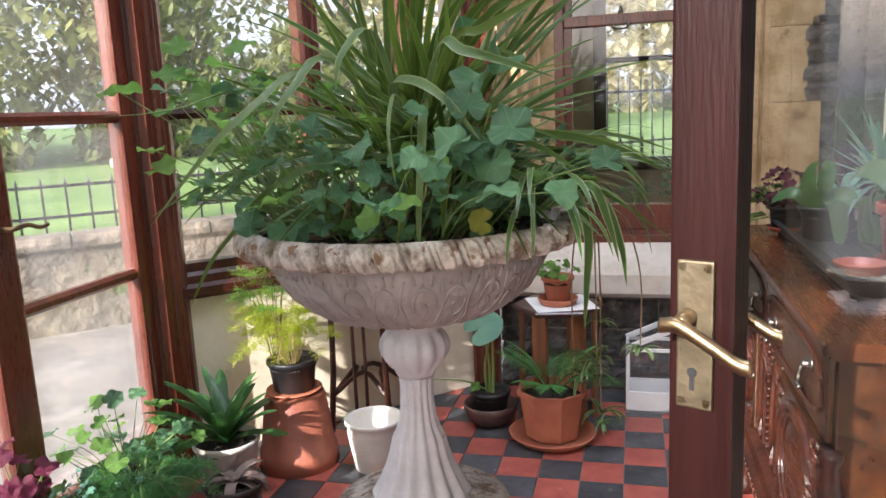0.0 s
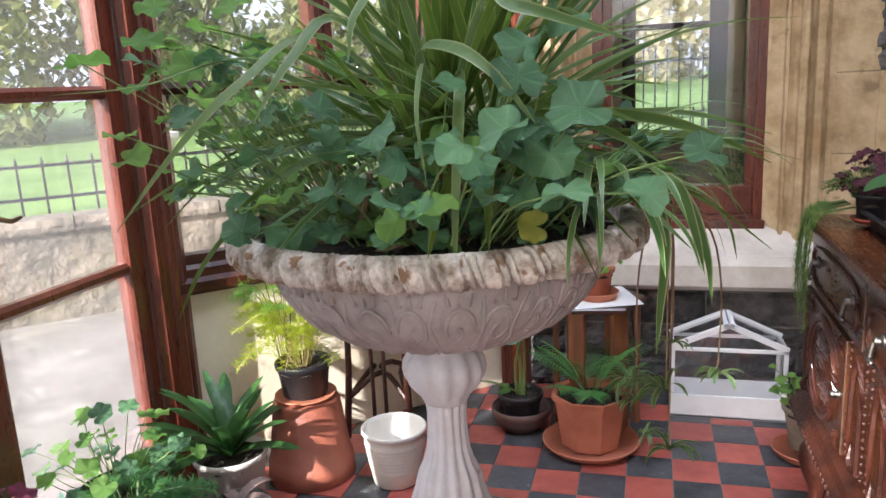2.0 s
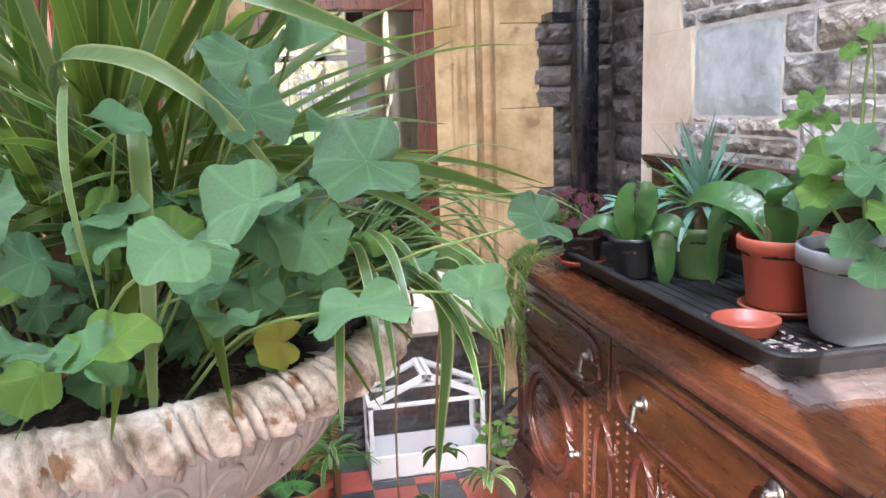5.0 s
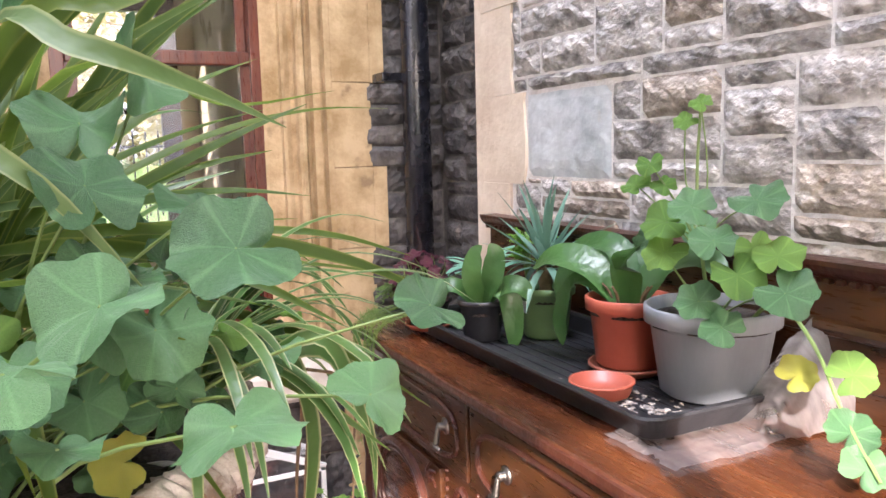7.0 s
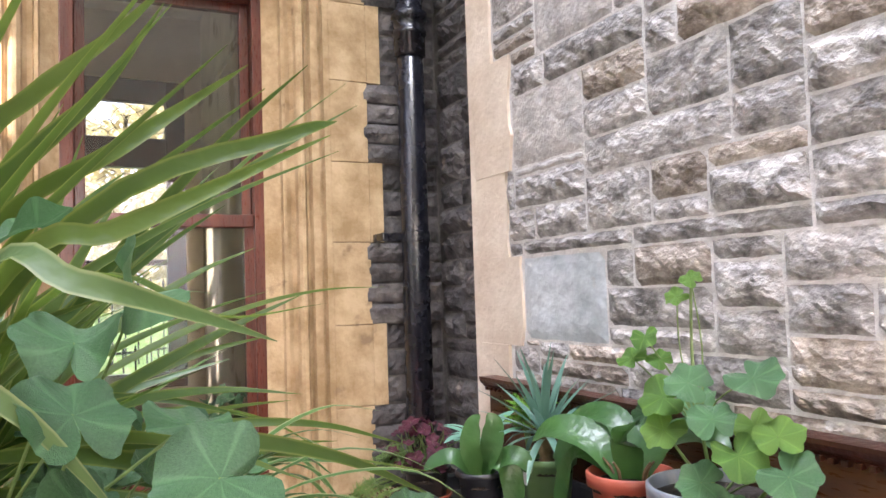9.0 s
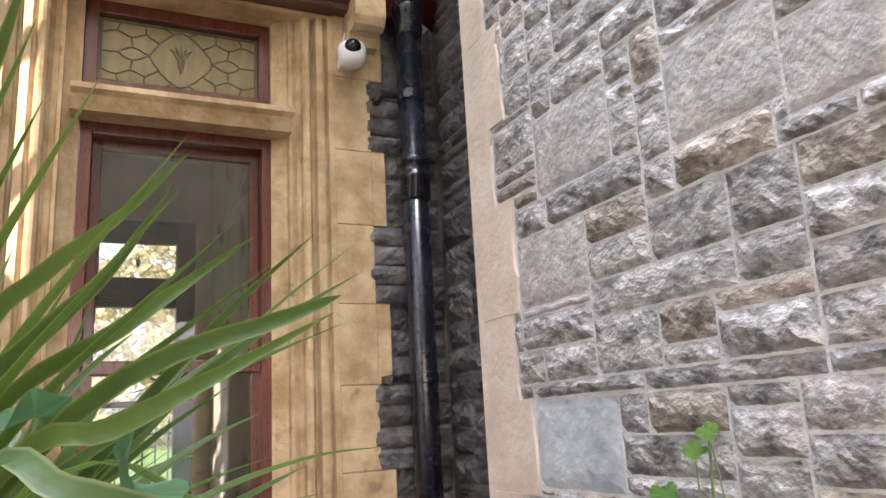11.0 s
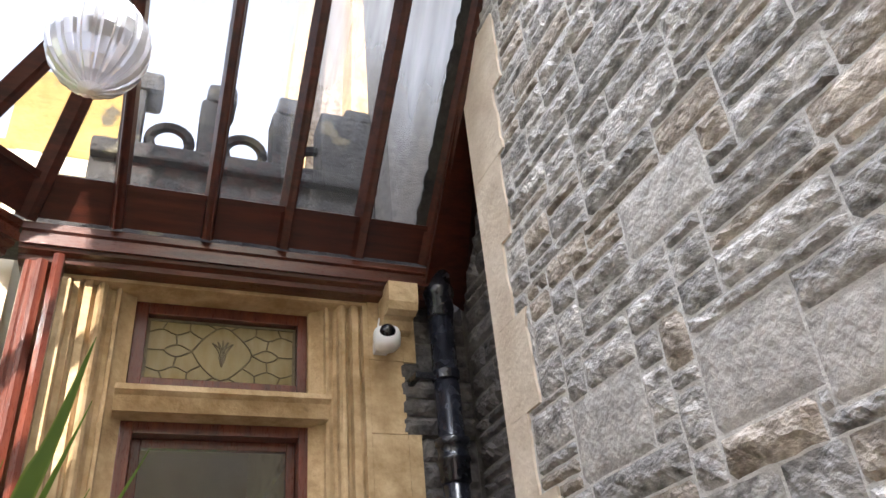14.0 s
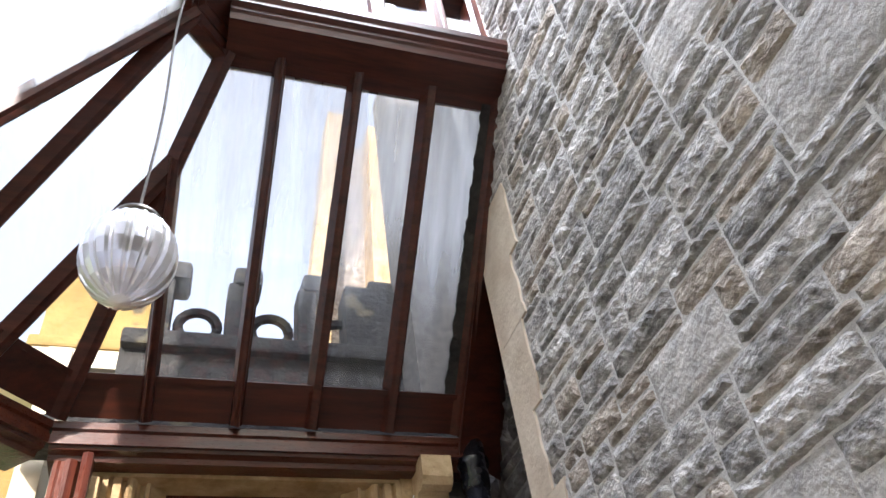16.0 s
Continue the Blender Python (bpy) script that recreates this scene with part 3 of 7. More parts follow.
# sill sloping to the room
window_sill = thing("window_sill", "pale worn limestone sill sloping under the sash window", "sill", kind="structure")
bm = bmesh.new()
profile_beam(bm, (-0.70, FRY, 0.0), (0.56, FRY, 0.0), [(-0.10, 0.70), (0.0, 0.715), (0.19, 0.62), (0.215, 0.585), (0.215, 0.50), (0.16, 0.47), (-0.10, 0.47)])
part("sill_stone", bm, SILLST, window_sill)


def quad_frame(bm, x0, x1, z0, z1, y0, y1, w, bev=0.004):
    box(bm, x0, y0, z0, x0 + w, y1, z1, bev)
    box(bm, x1 - w, y0, z0, x1, y1, z1, bev)
    box(bm, x0 + w, y0, z0, x1 - w, y1, z0 + w, bev)
    box(bm, x0 + w, y0, z1 - w, x1 - w, y1, z1, bev)


def sash_window(name, y, back, mat, label, meet=1.73):
    w = thing(name, label, "window", kind="structure")
    bm = bmesh.new()
    quad_frame(bm, OX0, OX1 + 0.01, 0.71, 2.60, y, y + 0.10, 0.045)
    part("window_frame", bm, mat, w)
    bm = bmesh.new()
    box(bm, OX0 + 0.045, y + 0.02, 0.755, OX0 + 0.08, y + 0.06, meet)
    box(bm, OX1 - 0.07, y + 0.02, 0.755, OX1 - 0.035, y + 0.06, meet)
    box(bm, OX0 + 0.045, y + 0.015, 0.755, OX1 - 0.035, y + 0.06, 0.875, 0.006)
    box(bm, OX0 + 0.045, y + 0.01, meet - 0.04, OX1 - 0.035, y + 0.06, meet + 0.01, 0.006)
    part("lower_sash", bm, mat, w)
    bm = bmesh.new()
    quad_frame(bm, OX0 + 0.045, OX1 - 0.035, meet - 0.02, 2.555, y + 0.062, y + 0.095, 0.035)
    for x in (OX0 + 0.062, OX1 - 0.052):
        profile_beam(bm, (x, y + 0.05, meet - 0.03), (x, y + 0.05, meet - 0.10), [(-0.016, -0.014), (0.016, -0.014), (0.006, 0.03), (-0.006, 0.03)], up=(0, 1, 0))
    part("upper_sash", bm, mat, w)
    quad_glass("pane", [(OX0 + 0.07, y + 0.04, 0.86), (OX1 - 0.06, y + 0.04, 0.86), (OX1 - 0.06, y + 0.04, meet), (OX0 + 0.07, y + 0.04, meet)], GLASS, w)
    quad_glass("pane", [(OX0 + 0.07, y + 0.078, meet), (OX1 - 0.06, y + 0.078, meet), (OX1 - 0.06, y + 0.078, 2.53), (OX0 + 0.07, y + 0.078, 2.53)], GLASS, w)
    return w


win = sash_window("window_1", FRY, 0, WOOD, "red-brown varnished sash window with clear panes")
bm = bmesh.new()
box(bm, OX0, FRY - 0.03, 0.700, OX1 + 0.01, FRY, 0.735, 0.005)
part("bottom_board", bm, WOOD, win)
bm = bmesh.new()
for x in (-0.06,):
    tube(bm, [(x - 0.035, FRY + 0.0, 1.70), (x - 0.03, FRY - 0.025, 1.675), (x, FRY - 0.03, 1.67), (x + 0.03, FRY - 0.025, 1.675), (x + 0.035, FRY + 0.0, 1.70)], 0.005)
    lathe(bm, [(0.012, 0), (0.012, 0.015), (0.006, 0.02), (0.006, 0.035)], 10, at=(x, FRY + 0.03, 1.74))
part("sash_lift", bm, BRONZE, win)

# leaded top light
fan = thing("window_2", "leaded stained glass top light with a flower in a red-brown frame", "window", kind="structure")
bm = bmesh.new()
quad_frame(bm, OX0, OX1 + 0.01, 2.735, OZ1, FRY + 0.03, FRY + 0.11, 0.05)
part("window_frame", bm, WOOD, fan)
quad_glass("pane", [(OX0 + 0.05, FRY + 0.075, 2.785), (OX1 - 0.04, FRY + 0.075, 2.785), (OX1 - 0.04, FRY + 0.075, 3.055), (OX0 + 0.05, FRY + 0.075, 3.055)], SGLASS, fan)


def leading(y, z0, z1, x0, x1, parent, seed=3):
    bm = bmesh.new()
    cx, cz, w, h = (x0 + x1) / 2, (z0 + z1) / 2, x1 - x0, z1 - z0
    rnd = random.Random(seed)

    def line(pts, r=0.0032):
        tube(bm, [(p[0], y, p[1]) for p in pts], r, seg=5, steps=3)

    line([(cx - 0.20 * w, cz), (cx - 0.12 * w, cz + 0.26 * h), (cx, cz + 0.44 * h), (cx + 0.12 * w, cz + 0.26 * h), (cx + 0.20 * w, cz), (cx + 0.12 * w, cz - 0.26 * h), (cx, cz - 0.44 * h), (cx - 0.12 * w, cz - 0.26 * h), (cx - 0.20 * w, cz)])
    for s in (-1, 1):
        for k in (-2, -1, 0, 1, 2):
            line([(cx, cz - 0.22 * h), (cx + s * 0.01 * k * w, cz), (cx + 0.035 * k * w, cz + 0.22 * h * (1 - 0.12 * abs(k)))], 0.0024)
        line([(cx + s * 0.20 * w, cz), (cx + s * 0.30 * w, cz + 0.10 * h), (cx + s * 0.38 * w, cz), (cx + s * 0.30 * w, cz - 0.10 * h), (cx + s * 0.20 * w, cz)])
        line([(cx + s * 0.38 * w, cz), (cx + s * 0.5 * w, cz)])
        for q in (-1, 1):
            line([(cx + s * 0.05 * w, cz + q * 0.40 * h), (cx + s * 0.13 * w, cz + q * 0.5 * h)])
            line([(cx + s * 0.14 * w, cz + q * 0.22 * h), (cx + s * 0.22 * w, cz + q * 0.34 * h), (cx + s * 0.22 * w, cz + q * 0.5 * h)])
            line([(cx + s * 0.22 * w, cz + q * 0.34 * h), (cx + s * 0.31 * w, cz + q * 0.26 * h), (cx + s * 0.40 * w, cz + q * 0.34 * h), (cx + s * 0.5 * w, cz + q * 0.27 * h)])
            line([(cx + s * 0.31 * w, cz + q * 0.26 * h), (cx + s * 0.30 * w, cz + q * 0.10 * h)])
            line([(cx + s * 0.40 * w, cz + q * 0.34 * h), (cx + s * 0.37 * w, cz + q * 0.5 * h)])
    bmesh.ops.create_cube(bm, size=0.001, matrix=Matrix.Translation((cx, y, cz)))
    quad_frame(bm, x0, x1, z0, z1, y - 0.004, y + 0.004, 0.010, 0)
    return part("leading", bm, LEAD, parent, "lead cames in a flower pattern")


leading(FRY + 0.069, 2.787, 3.053, OX0 + 0.052, OX1 - 0.042, fan)

# lower part of the window wall: dark squared stones on mortar
wall_base = thing("wall_base", "dark slate rubble under the window sill", "wall", kind="structure")
boxpart("mortar_bed", (-0.70, WINY + 0.024, 0.0, 1.2, 3.84, 0.50), DARKMORT, wall_base)

# ---- canted and left glazing ----
cant = thing("window_3", "canted conservatory glazing with red-brown moulded posts", "window", kind="structure")
cd = (CB - CA).normalized()
cn = Vector((cd.y, -cd.x, 0))
POST = [(-0.045, -0.04), (-0.03, -0.06), (-0.015, -0.06), (-0.008, -0.05), (0.008, -0.05), (0.015, -0.06), (0.03, -0.06), (0.045, -0.04), (0.045, 0.05), (-0.045, 0.05)]


def post(p, mat=WOOD, z0=0.0, z1=3.12, out=POST, turn=None, parent=None, name="post"):
    bm = bmesh.new()
    profile_beam(bm, (p[0], p[1], z0), (p[0], p[1], z1), out, up=turn)
    return part(name, bm, mat, parent)


low = thing("wall_northwest", "low cream-painted wall under the canted glazing", "wall", kind="structure")
bm = bmesh.new()
profile_beam(bm, CA + cn * -0.06, CB + cn * -0.06, [(-0.07, 0), (0.055, 0), (0.055, 0.66), (-0.07, 0.66)])
part("low_wall", bm, CREAM, low)
bm = bmesh.new()
profile_beam(bm, CA + Vector((0, 0, 0.66)), CB + Vector((0, 0, 0.66)), [(-0.06, 0), (0.02, 0), (0.03, 0.012), (0.03, 0.045), (0.012, 0.06), (0.012, 0.09), (0.0, 0.105), (0.0, 0.14), (-0.06, 0.14)])
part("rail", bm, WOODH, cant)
for k, f in enumerate((0.43, 0.74)):
    post(CA + (CB - CA) * f, turn=tuple(-cn), z0=0.80, parent=cant)
for f0, f1 in ((0.04, 0.41), (0.45, 0.72), (0.76, 0.97)):
    a, b = CA + (CB - CA) * f0, CA + (CB - CA) * f1
    quad_glass("pane", [a + Vector((0, 0, 0.80)), b + Vector((0, 0, 0.80)), b + Vector((0, 0, 3.12)), a + Vector((0, 0, 3.12))], GARDENGLASS, cant)
    bm = bmesh.new()
    profile_beam(bm, a + Vector((0, 0, 1.375)), b + Vector((0, 0, 1.375)), [(-0.02, -0.02), (0.02, -0.02), (0.028, 0), (0.02, 0.02), (-0.02, 0.02)])
    part("glazing_bar", bm, WOODH, cant)
corner_post = thing("corner_post", "red-brown moulded corner posts of the conservatory", "post", kind="structure")
post((-0.70, 3.50), z1=3.12, turn=(0.4, 1, 0), parent=corner_post)
post((-0.635, 3.41), z1=3.12, out=[(-0.018, -0.02), (0.0, -0.03), (0.018, -0.02), (0.018, 0.05), (-0.018, 0.05)], turn=(0, 1, 0), parent=corner_post)
post((LEFTX + 0.02, 2.47), turn=(-1, 0.3, 0), parent=corner_post, out=[(s * 1.25, h) for s, h in POST])
post((LEFTX + 0.0, 2.575), turn=(-1, 1, 0), parent=corner_post)

left = thing("door_1", "tall red-brown glazed garden door with glazing bars", "glazed door", kind="structure")
for y0, y1 in ((1.80, 2.33), (1.05, 1.68), (0.46, 1.0)):
    bm = bmesh.new()
    for ys, ye in ((y0 - 0.07, y0), (y1, y1 + 0.075)):
        box(bm, LEFTX - 0.03, ys, 0.02, LEFTX + 0.03, ye, 3.12, 0.012)
    box(bm, LEFTX - 0.025, y0, 0.02, LEFTX + 0.025, y1, 0.20, 0.01)
    part("stile", bm, WOOD, left)
    bm = bmesh.new()
    for z in (0.815, 1.371, 1.93, 2.5):
        profile_beam(bm, (LEFTX, y0, z), (LEFTX, y1, z), [(-0.012, -0.02), (0.012, -0.02), (0.024, -0.008), (0.024, 0.008), (0.012, 0.02), (-0.012, 0.02)])
    part("glazing_bar", bm, WOOD, left)
    quad_glass("pane", [(LEFTX, y0, 0.2), (LEFTX, y1, 0.2), (LEFTX, y1, 3.12), (LEFTX, y0, 3.12)], GARDENGLASS, left)
bm = bmesh.new()
tube(bm, [(LEFTX + 0.03, 1.745, 1.07), (LEFTX + 0.07, 1.75, 1.07), (LEFTX + 0.075, 1.80, 1.075), (LEFTX + 0.07, 1.85, 1.06), (LEFTX + 0.07, 1.885, 1.065)], 0.009, 0.006)
part("lever_handle", bm, BRASSL, left, "brass lever handle")

# eaves beam: left side, cant and window side
eaves = thing("eaves_beam", "red-brown moulded eaves beam under the glass roof", "beam", kind="structure")
E0, E1, E2 = Vector((0.83, 3.40, 3.14)), Vector((-0.775, 3.40, 3.14)), Vector((-1.525, 2.65, 3.14))
E3 = Vector((-1.525, 0.47, 3.14))
EAVE = [(0.0, 0.02), (0.0, 0.055), (-0.012, 0.062), (-0.012, 0.075), (0.0, 0.082), (0.0, 0.11), (-0.02, 0.125), (-0.20, 0.125), (-0.20, -0.02), (-0.055, -0.02), (-0.05, 0.0), (-0.02, 0.008), (-0.016, 0.02)]
for a, b in ((E1, E0), (E2, E1), (E3, E2)):
    bm = bmesh.new()
    profile_beam(bm, a, b, EAVE)
    part("beam", bm, EAVEWOOD, eaves)

# glass roof
roof = thing("glass_roof", "hipped glass roof with dark red-brown rafters", "roof", kind="structure")
R0, R1, R2 = Vector((0.845, 2.45, 4.40)), Vector((-0.334, 2.457, 4.40)), Vector((-0.474, 2.311, 4.40))
R3 = Vector((-0.474, 0.47, 4.40))
RAFT = [(-0.022, 0.03), (-0.022, -0.02), (-0.012, -0.03), (-0.004, -0.045), (0.004, -0.045), (0.012, -0.03), (0.022, -0.02), (0.022, 0.03)]


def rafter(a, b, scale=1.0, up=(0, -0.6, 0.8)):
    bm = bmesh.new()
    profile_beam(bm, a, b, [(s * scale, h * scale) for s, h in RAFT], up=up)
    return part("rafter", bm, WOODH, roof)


low_z = 3.265
rx = ((-0.4625, None), (-0.136, -0.118), (0.158, 0.20), (0.470, 0.52), (0.773, 0.835))
hip0, hip1 = Vector((-0.775, 3.40, low_z)), R1
meet_hip = hip0 + (hip1 - hip0) * 0.68
for x0, x1 in rx:
    rafter((x0, 3.40, low_z), (x1, 2.455, 4.40) if x1 is not None else meet_hip)
rafter(hip0, hip1, 0.95, up=(-0.4, -0.4, 0.8))
cfoot = Vector((-1.033, 3.147, low_z))
rafter(cfoot, meet_hip, 1.0, up=(-0.5, -0.4, 0.8))
rafter((-1.237, 2.938, low_z), R2, 1.0, up=(-0.5, -0.4, 0.8))
rafter((-1.525, 2.65, low_z), R2 + Vector((0, -0.02, 0)), 1.1, up=(-0.5, -0.2, 0.8))
for y in (2.0, 1.5, 1.0):
    rafter((-1.525, y, low_z), (-0.474, y, 4.40), 1.0, up=(-0.6, 0, 0.8))
# boards along the foot of the glass
for a, b, up in (((-0.76, 3.395, low_z), (0.785, 3.395, low_z), (R1 - hip0)), ((-1.515, 2.64, low_z), (-0.78, 3.39, low_z), (R2 - Vector((-1.0, 3.0, low_z))))):
    a, b = Vector(a), Vector(b)
    u = Vector((0, -0.94, 1.135)).normalized() if up[1] < -0.7 and abs(a.y - b.y) < 0.01 else Vector((0.66, -0.66, 1.135)).normalized()
    bm = bmesh.new()
    h = 0.155
    vs = [bm.verts.new(v) for v in (a, b, b + u * h, a + u * h)]
    bm.faces.new(vs)
    ext = bmesh.ops.extrude_face_region(bm, geom=bm.faces[:])
    bmesh.ops.translate(bm, vec=Vector((0, 0.012, 0.012)), verts=[v for v in ext["geom"] if isinstance(v, bmesh.types.BMVert)])
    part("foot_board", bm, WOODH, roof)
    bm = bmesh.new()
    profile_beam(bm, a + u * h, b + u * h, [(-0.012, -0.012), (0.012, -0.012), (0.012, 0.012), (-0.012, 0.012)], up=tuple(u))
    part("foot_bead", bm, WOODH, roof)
off = Vector((0, 0.012, 0.012))
xs = [-0.4625, -0.136, 0.158, 0.470, 0.773]
xt = [-0.45, -0.118, 0.20, 0.52, 0.835]
for i in range(4):
    u0, u1 = Vector((xs[i], 3.395, low_z)), Vector((xs[i + 1], 3.395, low_z))
    if i == 0:
        quad_glass("roof_pane", [u0 + off, u1 + off, Vector((-0.118, 2.455, 4.40)) + off, R1 + off, meet_hip + off], ROOFGLASS, roof)
    else:
        quad_glass("roof_pane", [u0 + off, u1 + off, Vector((xt[i + 1], 2.455, 4.40)) + off, Vector((xt[i], 2.455, 4.40)) + off], ROOFGLASS, roof)
quad_glass("roof_pane", [hip0 + off, Vector((-0.4625, 3.40, low_z)) + off, meet_hip + off], ROOFGLASS, roof)
quad_glass("roof_pane", [cfoot + off, hip0 + off, meet_hip + off], ROOFGLASS, roof)
quad_glass("roof_pane", [Vector((-1.237, 2.938, low_z)) + off, cfoot + off, meet_hip + off, hip1 + off, R2 + off], ROOFGLASS, roof)
quad_glass("roof_pane", [Vector((-1.525, 2.65, low_z)) + off, Vector((-1.237, 2.938, low_z)) + off, R2 + off], ROOFGLASS, roof)
quad_glass("roof_pane", [Vector((-1.525, 0.47, low_z)), Vector((-1.525, 2.65, low_z)), R2, R3], ROOFGLASS, roof)
# wooden board between the last rafter and the wall
bm = bmesh.new()
vs = [bm.verts.new(v) for v in ((0.78, 3.40, 3.17), (1.0, 3.52, 3.12), (1.0, 2.90, 4.0), (0.86, 2.45, 4.42), (0.835, 2.44, 4.42))]
bm.faces.new(vs)
ext = bmesh.ops.extrude_face_region(bm, geom=bm.faces[:])
bmesh.ops.translate(bm, vec=Vector((0, 0.02, 0.02)), verts=[v for v in ext["geom"] if isinstance(v, bmesh.types.BMVert)])
part("wall_board", bm, WOODH, roof)
# black wavy flashing where the last pane meets the wall
bm = bmesh.new()
foot, head = Vector((0.735, 3.30, 3.385)), Vector((0.795, 2.47, 4.383))
rnd = random.Random(19)
rows = []
for k in range(61):
    c = foot.lerp(head, k / 60) + Vector((0, -0.004, -0.004))
    w = 0.026 + 0.010 * noise.noise((k * 0.45, 0.0, 4.0)) + 0.005 * noise.noise((k * 1.7, 2.0, 4.0))
    rows.append([bm.verts.new(c + Vector((dx, d, d))) for dx, d in ((-w, 0), (0.03, 0), (0.03, 0.006), (-w, 0.006))])
for a, b in zip(rows, rows[1:]):
    for i in range(4):
        bm.faces.new((a[i], a[(i + 1) % 4], b[(i + 1) % 4], b[i]))
part("flashing", bm, SHADEBLACK, roof, "black wavy sealant along the wall")
# ring beam and lantern above
ring = thing("ring_beam", "dark moulded ring beam at the head of the glass slopes", "beam", kind="structure")
RING = [(0.0, -0.04), (0.0, 0.0), (0.02, 0.012), (0.02, 0.03), (0.045, 0.045), (0.045, 0.065), (0.09, 0.085), (0.11, 0.13), (0.05, 0.16), (-0.06, 0.16), (-0.06, -0.04)]
RINGWIDE = [(0.0, -0.02), (0.15, 0.0), (0.16, 0.03), (0.17, 0.042), (0.17, 0.06), (0.19, 0.075), (0.19, 0.095), (0.205, 0.115), (0.205, 0.155), (0.10, 0.175), (-0.06, 0.175), (-0.06, -0.04)]
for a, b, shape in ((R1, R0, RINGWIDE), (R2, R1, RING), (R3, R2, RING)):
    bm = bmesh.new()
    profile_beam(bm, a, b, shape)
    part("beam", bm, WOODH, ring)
lantern = thing("window_4", "glazed lantern above the ring beam", "window", kind="structure")
for x in (-0.30, 0.0, 0.30, 0.60, 0.82):
    post((x, 2.42), z0=4.55, z1=5.15, turn=(0, 1, 0), parent=lantern)
quad_glass("pane", [(-0.33, 2.44, 4.55), (0.835, 2.44, 4.55), (0.835, 2.44, 5.15), (-0.33, 2.44, 5.15)], GLASS, lantern)
quad_glass("pane", [(-0.48, 0.6, 4.55), (-0.48, 2.31, 4.55), (-0.48, 2.31, 5.15), (-0.48, 0.6, 5.15)], GLASS, lantern)
boxpart("lantern_head", (-0.55, 2.38, 5.15, 0.84, 2.50, 5.25), WOODH, lantern)

# unseen near wall with the wide doorway, and the unseen room behind the camera
wall_south = thing("wall_south", "unseen cream wall round the wide doorway, raised to block the sun", "wall", kind="structure")
# added up to 7.5 m to block the sun from the stone wall
boxpart("wall_side", (-1.8, 0.36, 0, -0.75, 0.46, 7.5), CREAM, wall_south)
boxpart("wall_head", (-0.75, 0.36, 2.35, 0.83, 0.46, 7.5), CREAM, wall_south)
boxpart("door_post", (0.775, 0.36, 0, 0.834, 0.46, 2.35), WOOD, wall_south)
# hall shell is made up: it stops sun and holds the fill lamp's opening
boxpart("hall_wall", (-1.9, -1.4, 0, -1.8, 0.46, 3.1), CREAM, wall_south)
boxpart("hall_back", (-1.9, -1.5, 0, 1.2, -1.4, 0.65), CREAM, wall_south)
boxpart("hall_back", (-1.9, -1.5, 2.65, 1.2, -1.4, 3.1), CREAM, wall_south)
boxpart("hall_back", (-1.9, -1.5, 0.65, -1.38, -1.4, 2.65), CREAM, wall_south)
boxpart("hall_back", (0.68, -1.5, 0.65, 1.2, -1.4, 2.65), CREAM, wall_south)
boxpart("hall_ceiling", (-1.9, -1.5, 2.9, 1.2, 0.36, 3.0), CREAM, wall_south)

# room seen through the sash window
wall_room = thing("wall_room", "cream plastered room behind the sash window", "wall", kind="structure")
boxpart("wall_side", (0.66, 3.84, -0.1, 0.76, 7.6, 3.9), ROOMWALL, wall_room)
boxpart("wall_side", (-0.95, 3.84, -0.1, -0.85, 7.6, 3.9), ROOMWALL, wall_room)
boxpart("wall_end", (-0.95, 7.6, -0.1, OX0 - 0.02, 7.75, 3.9), ROOMWALL, wall_room)
boxpart("wall_end", (0.52, 7.6, -0.1, 0.76, 7.75, 3.9), ROOMWALL, wall_room)
boxpart("wall_end", (OX0 - 0.02, 7.6, -0.1, 0.52, 7.75, 0.70), ROOMWALL, wall_room)
boxpart("wall_end", (OX0 - 0.02, 7.6, 3.3, 0.52, 7.75, 3.9), ROOMWALL, wall_room)
boxpart("room_floor", (-0.9, 3.84, -0.1, 0.7, 7.6, 0.0), DARKWOOD, wall_room)
boxpart("cornice", (0.63, 3.84, 3.1, 0.658, 7.6, 3.16), ROOMWALL, wall_room, bev=0.008)
far = thing("window_5", "dark-framed sash window at the far end of the room", "window", kind="structure")
bm = bmesh.new()
fy = 7.62
box(bm, 0.37, fy, 0.70, 0.53, fy + 0.12, 3.3, 0.01)
box(bm, OX0 - 0.02, fy, 0.70, -0.26, fy + 0.12, 3.3, 0.01)
box(bm, -0.26, fy, 0.70, 0.37, fy + 0.10, 0.83, 0.01)
box(bm, -0.26, fy, 1.725, 0.37, fy + 0.10, 1.775, 0.01)
box(bm, -0.26, fy, 2.55, 0.37, fy + 0.10, 2.80, 0.01)
box(bm, -0.26, fy, 3.11, 0.37, fy + 0.10, 3.3, 0.01)
part("window_frame", bm, DARKWOOD, far)
for z0, z1, mt in ((0.83, 1.725, GLASS), (1.775, 2.55, GLASS), (2.80, 3.11, GLASS)):
    quad_glass("pane", [(-0.26, fy + 0.05, z0), (0.37, fy + 0.05, z0), (0.37, fy + 0.05, z1), (-0.26, fy + 0.05, z1)], mt, far)
leading(fy + 0.04, 2.80, 3.11, -0.26, 0.37, far, 8)


# ---- outside ----
ground = thing("ground", "lawn and paved garden ground reaching to the horizon", "ground", kind="structure")
bm = bmesh.new()
bmesh.ops.create_grid(bm, x_segments=2, y_segments=2, size=900, matrix=Matrix.Translation((0, 0, -0.22)))
part("ground_sheet", bm, GRASS, ground)
pav = boxpart("pavement", (-14, -20, -0.21, -1.95, 14, -0.16), PAVING, kind="structure")
tagged(pav, "pale worn paving along the conservatory", "pavement")


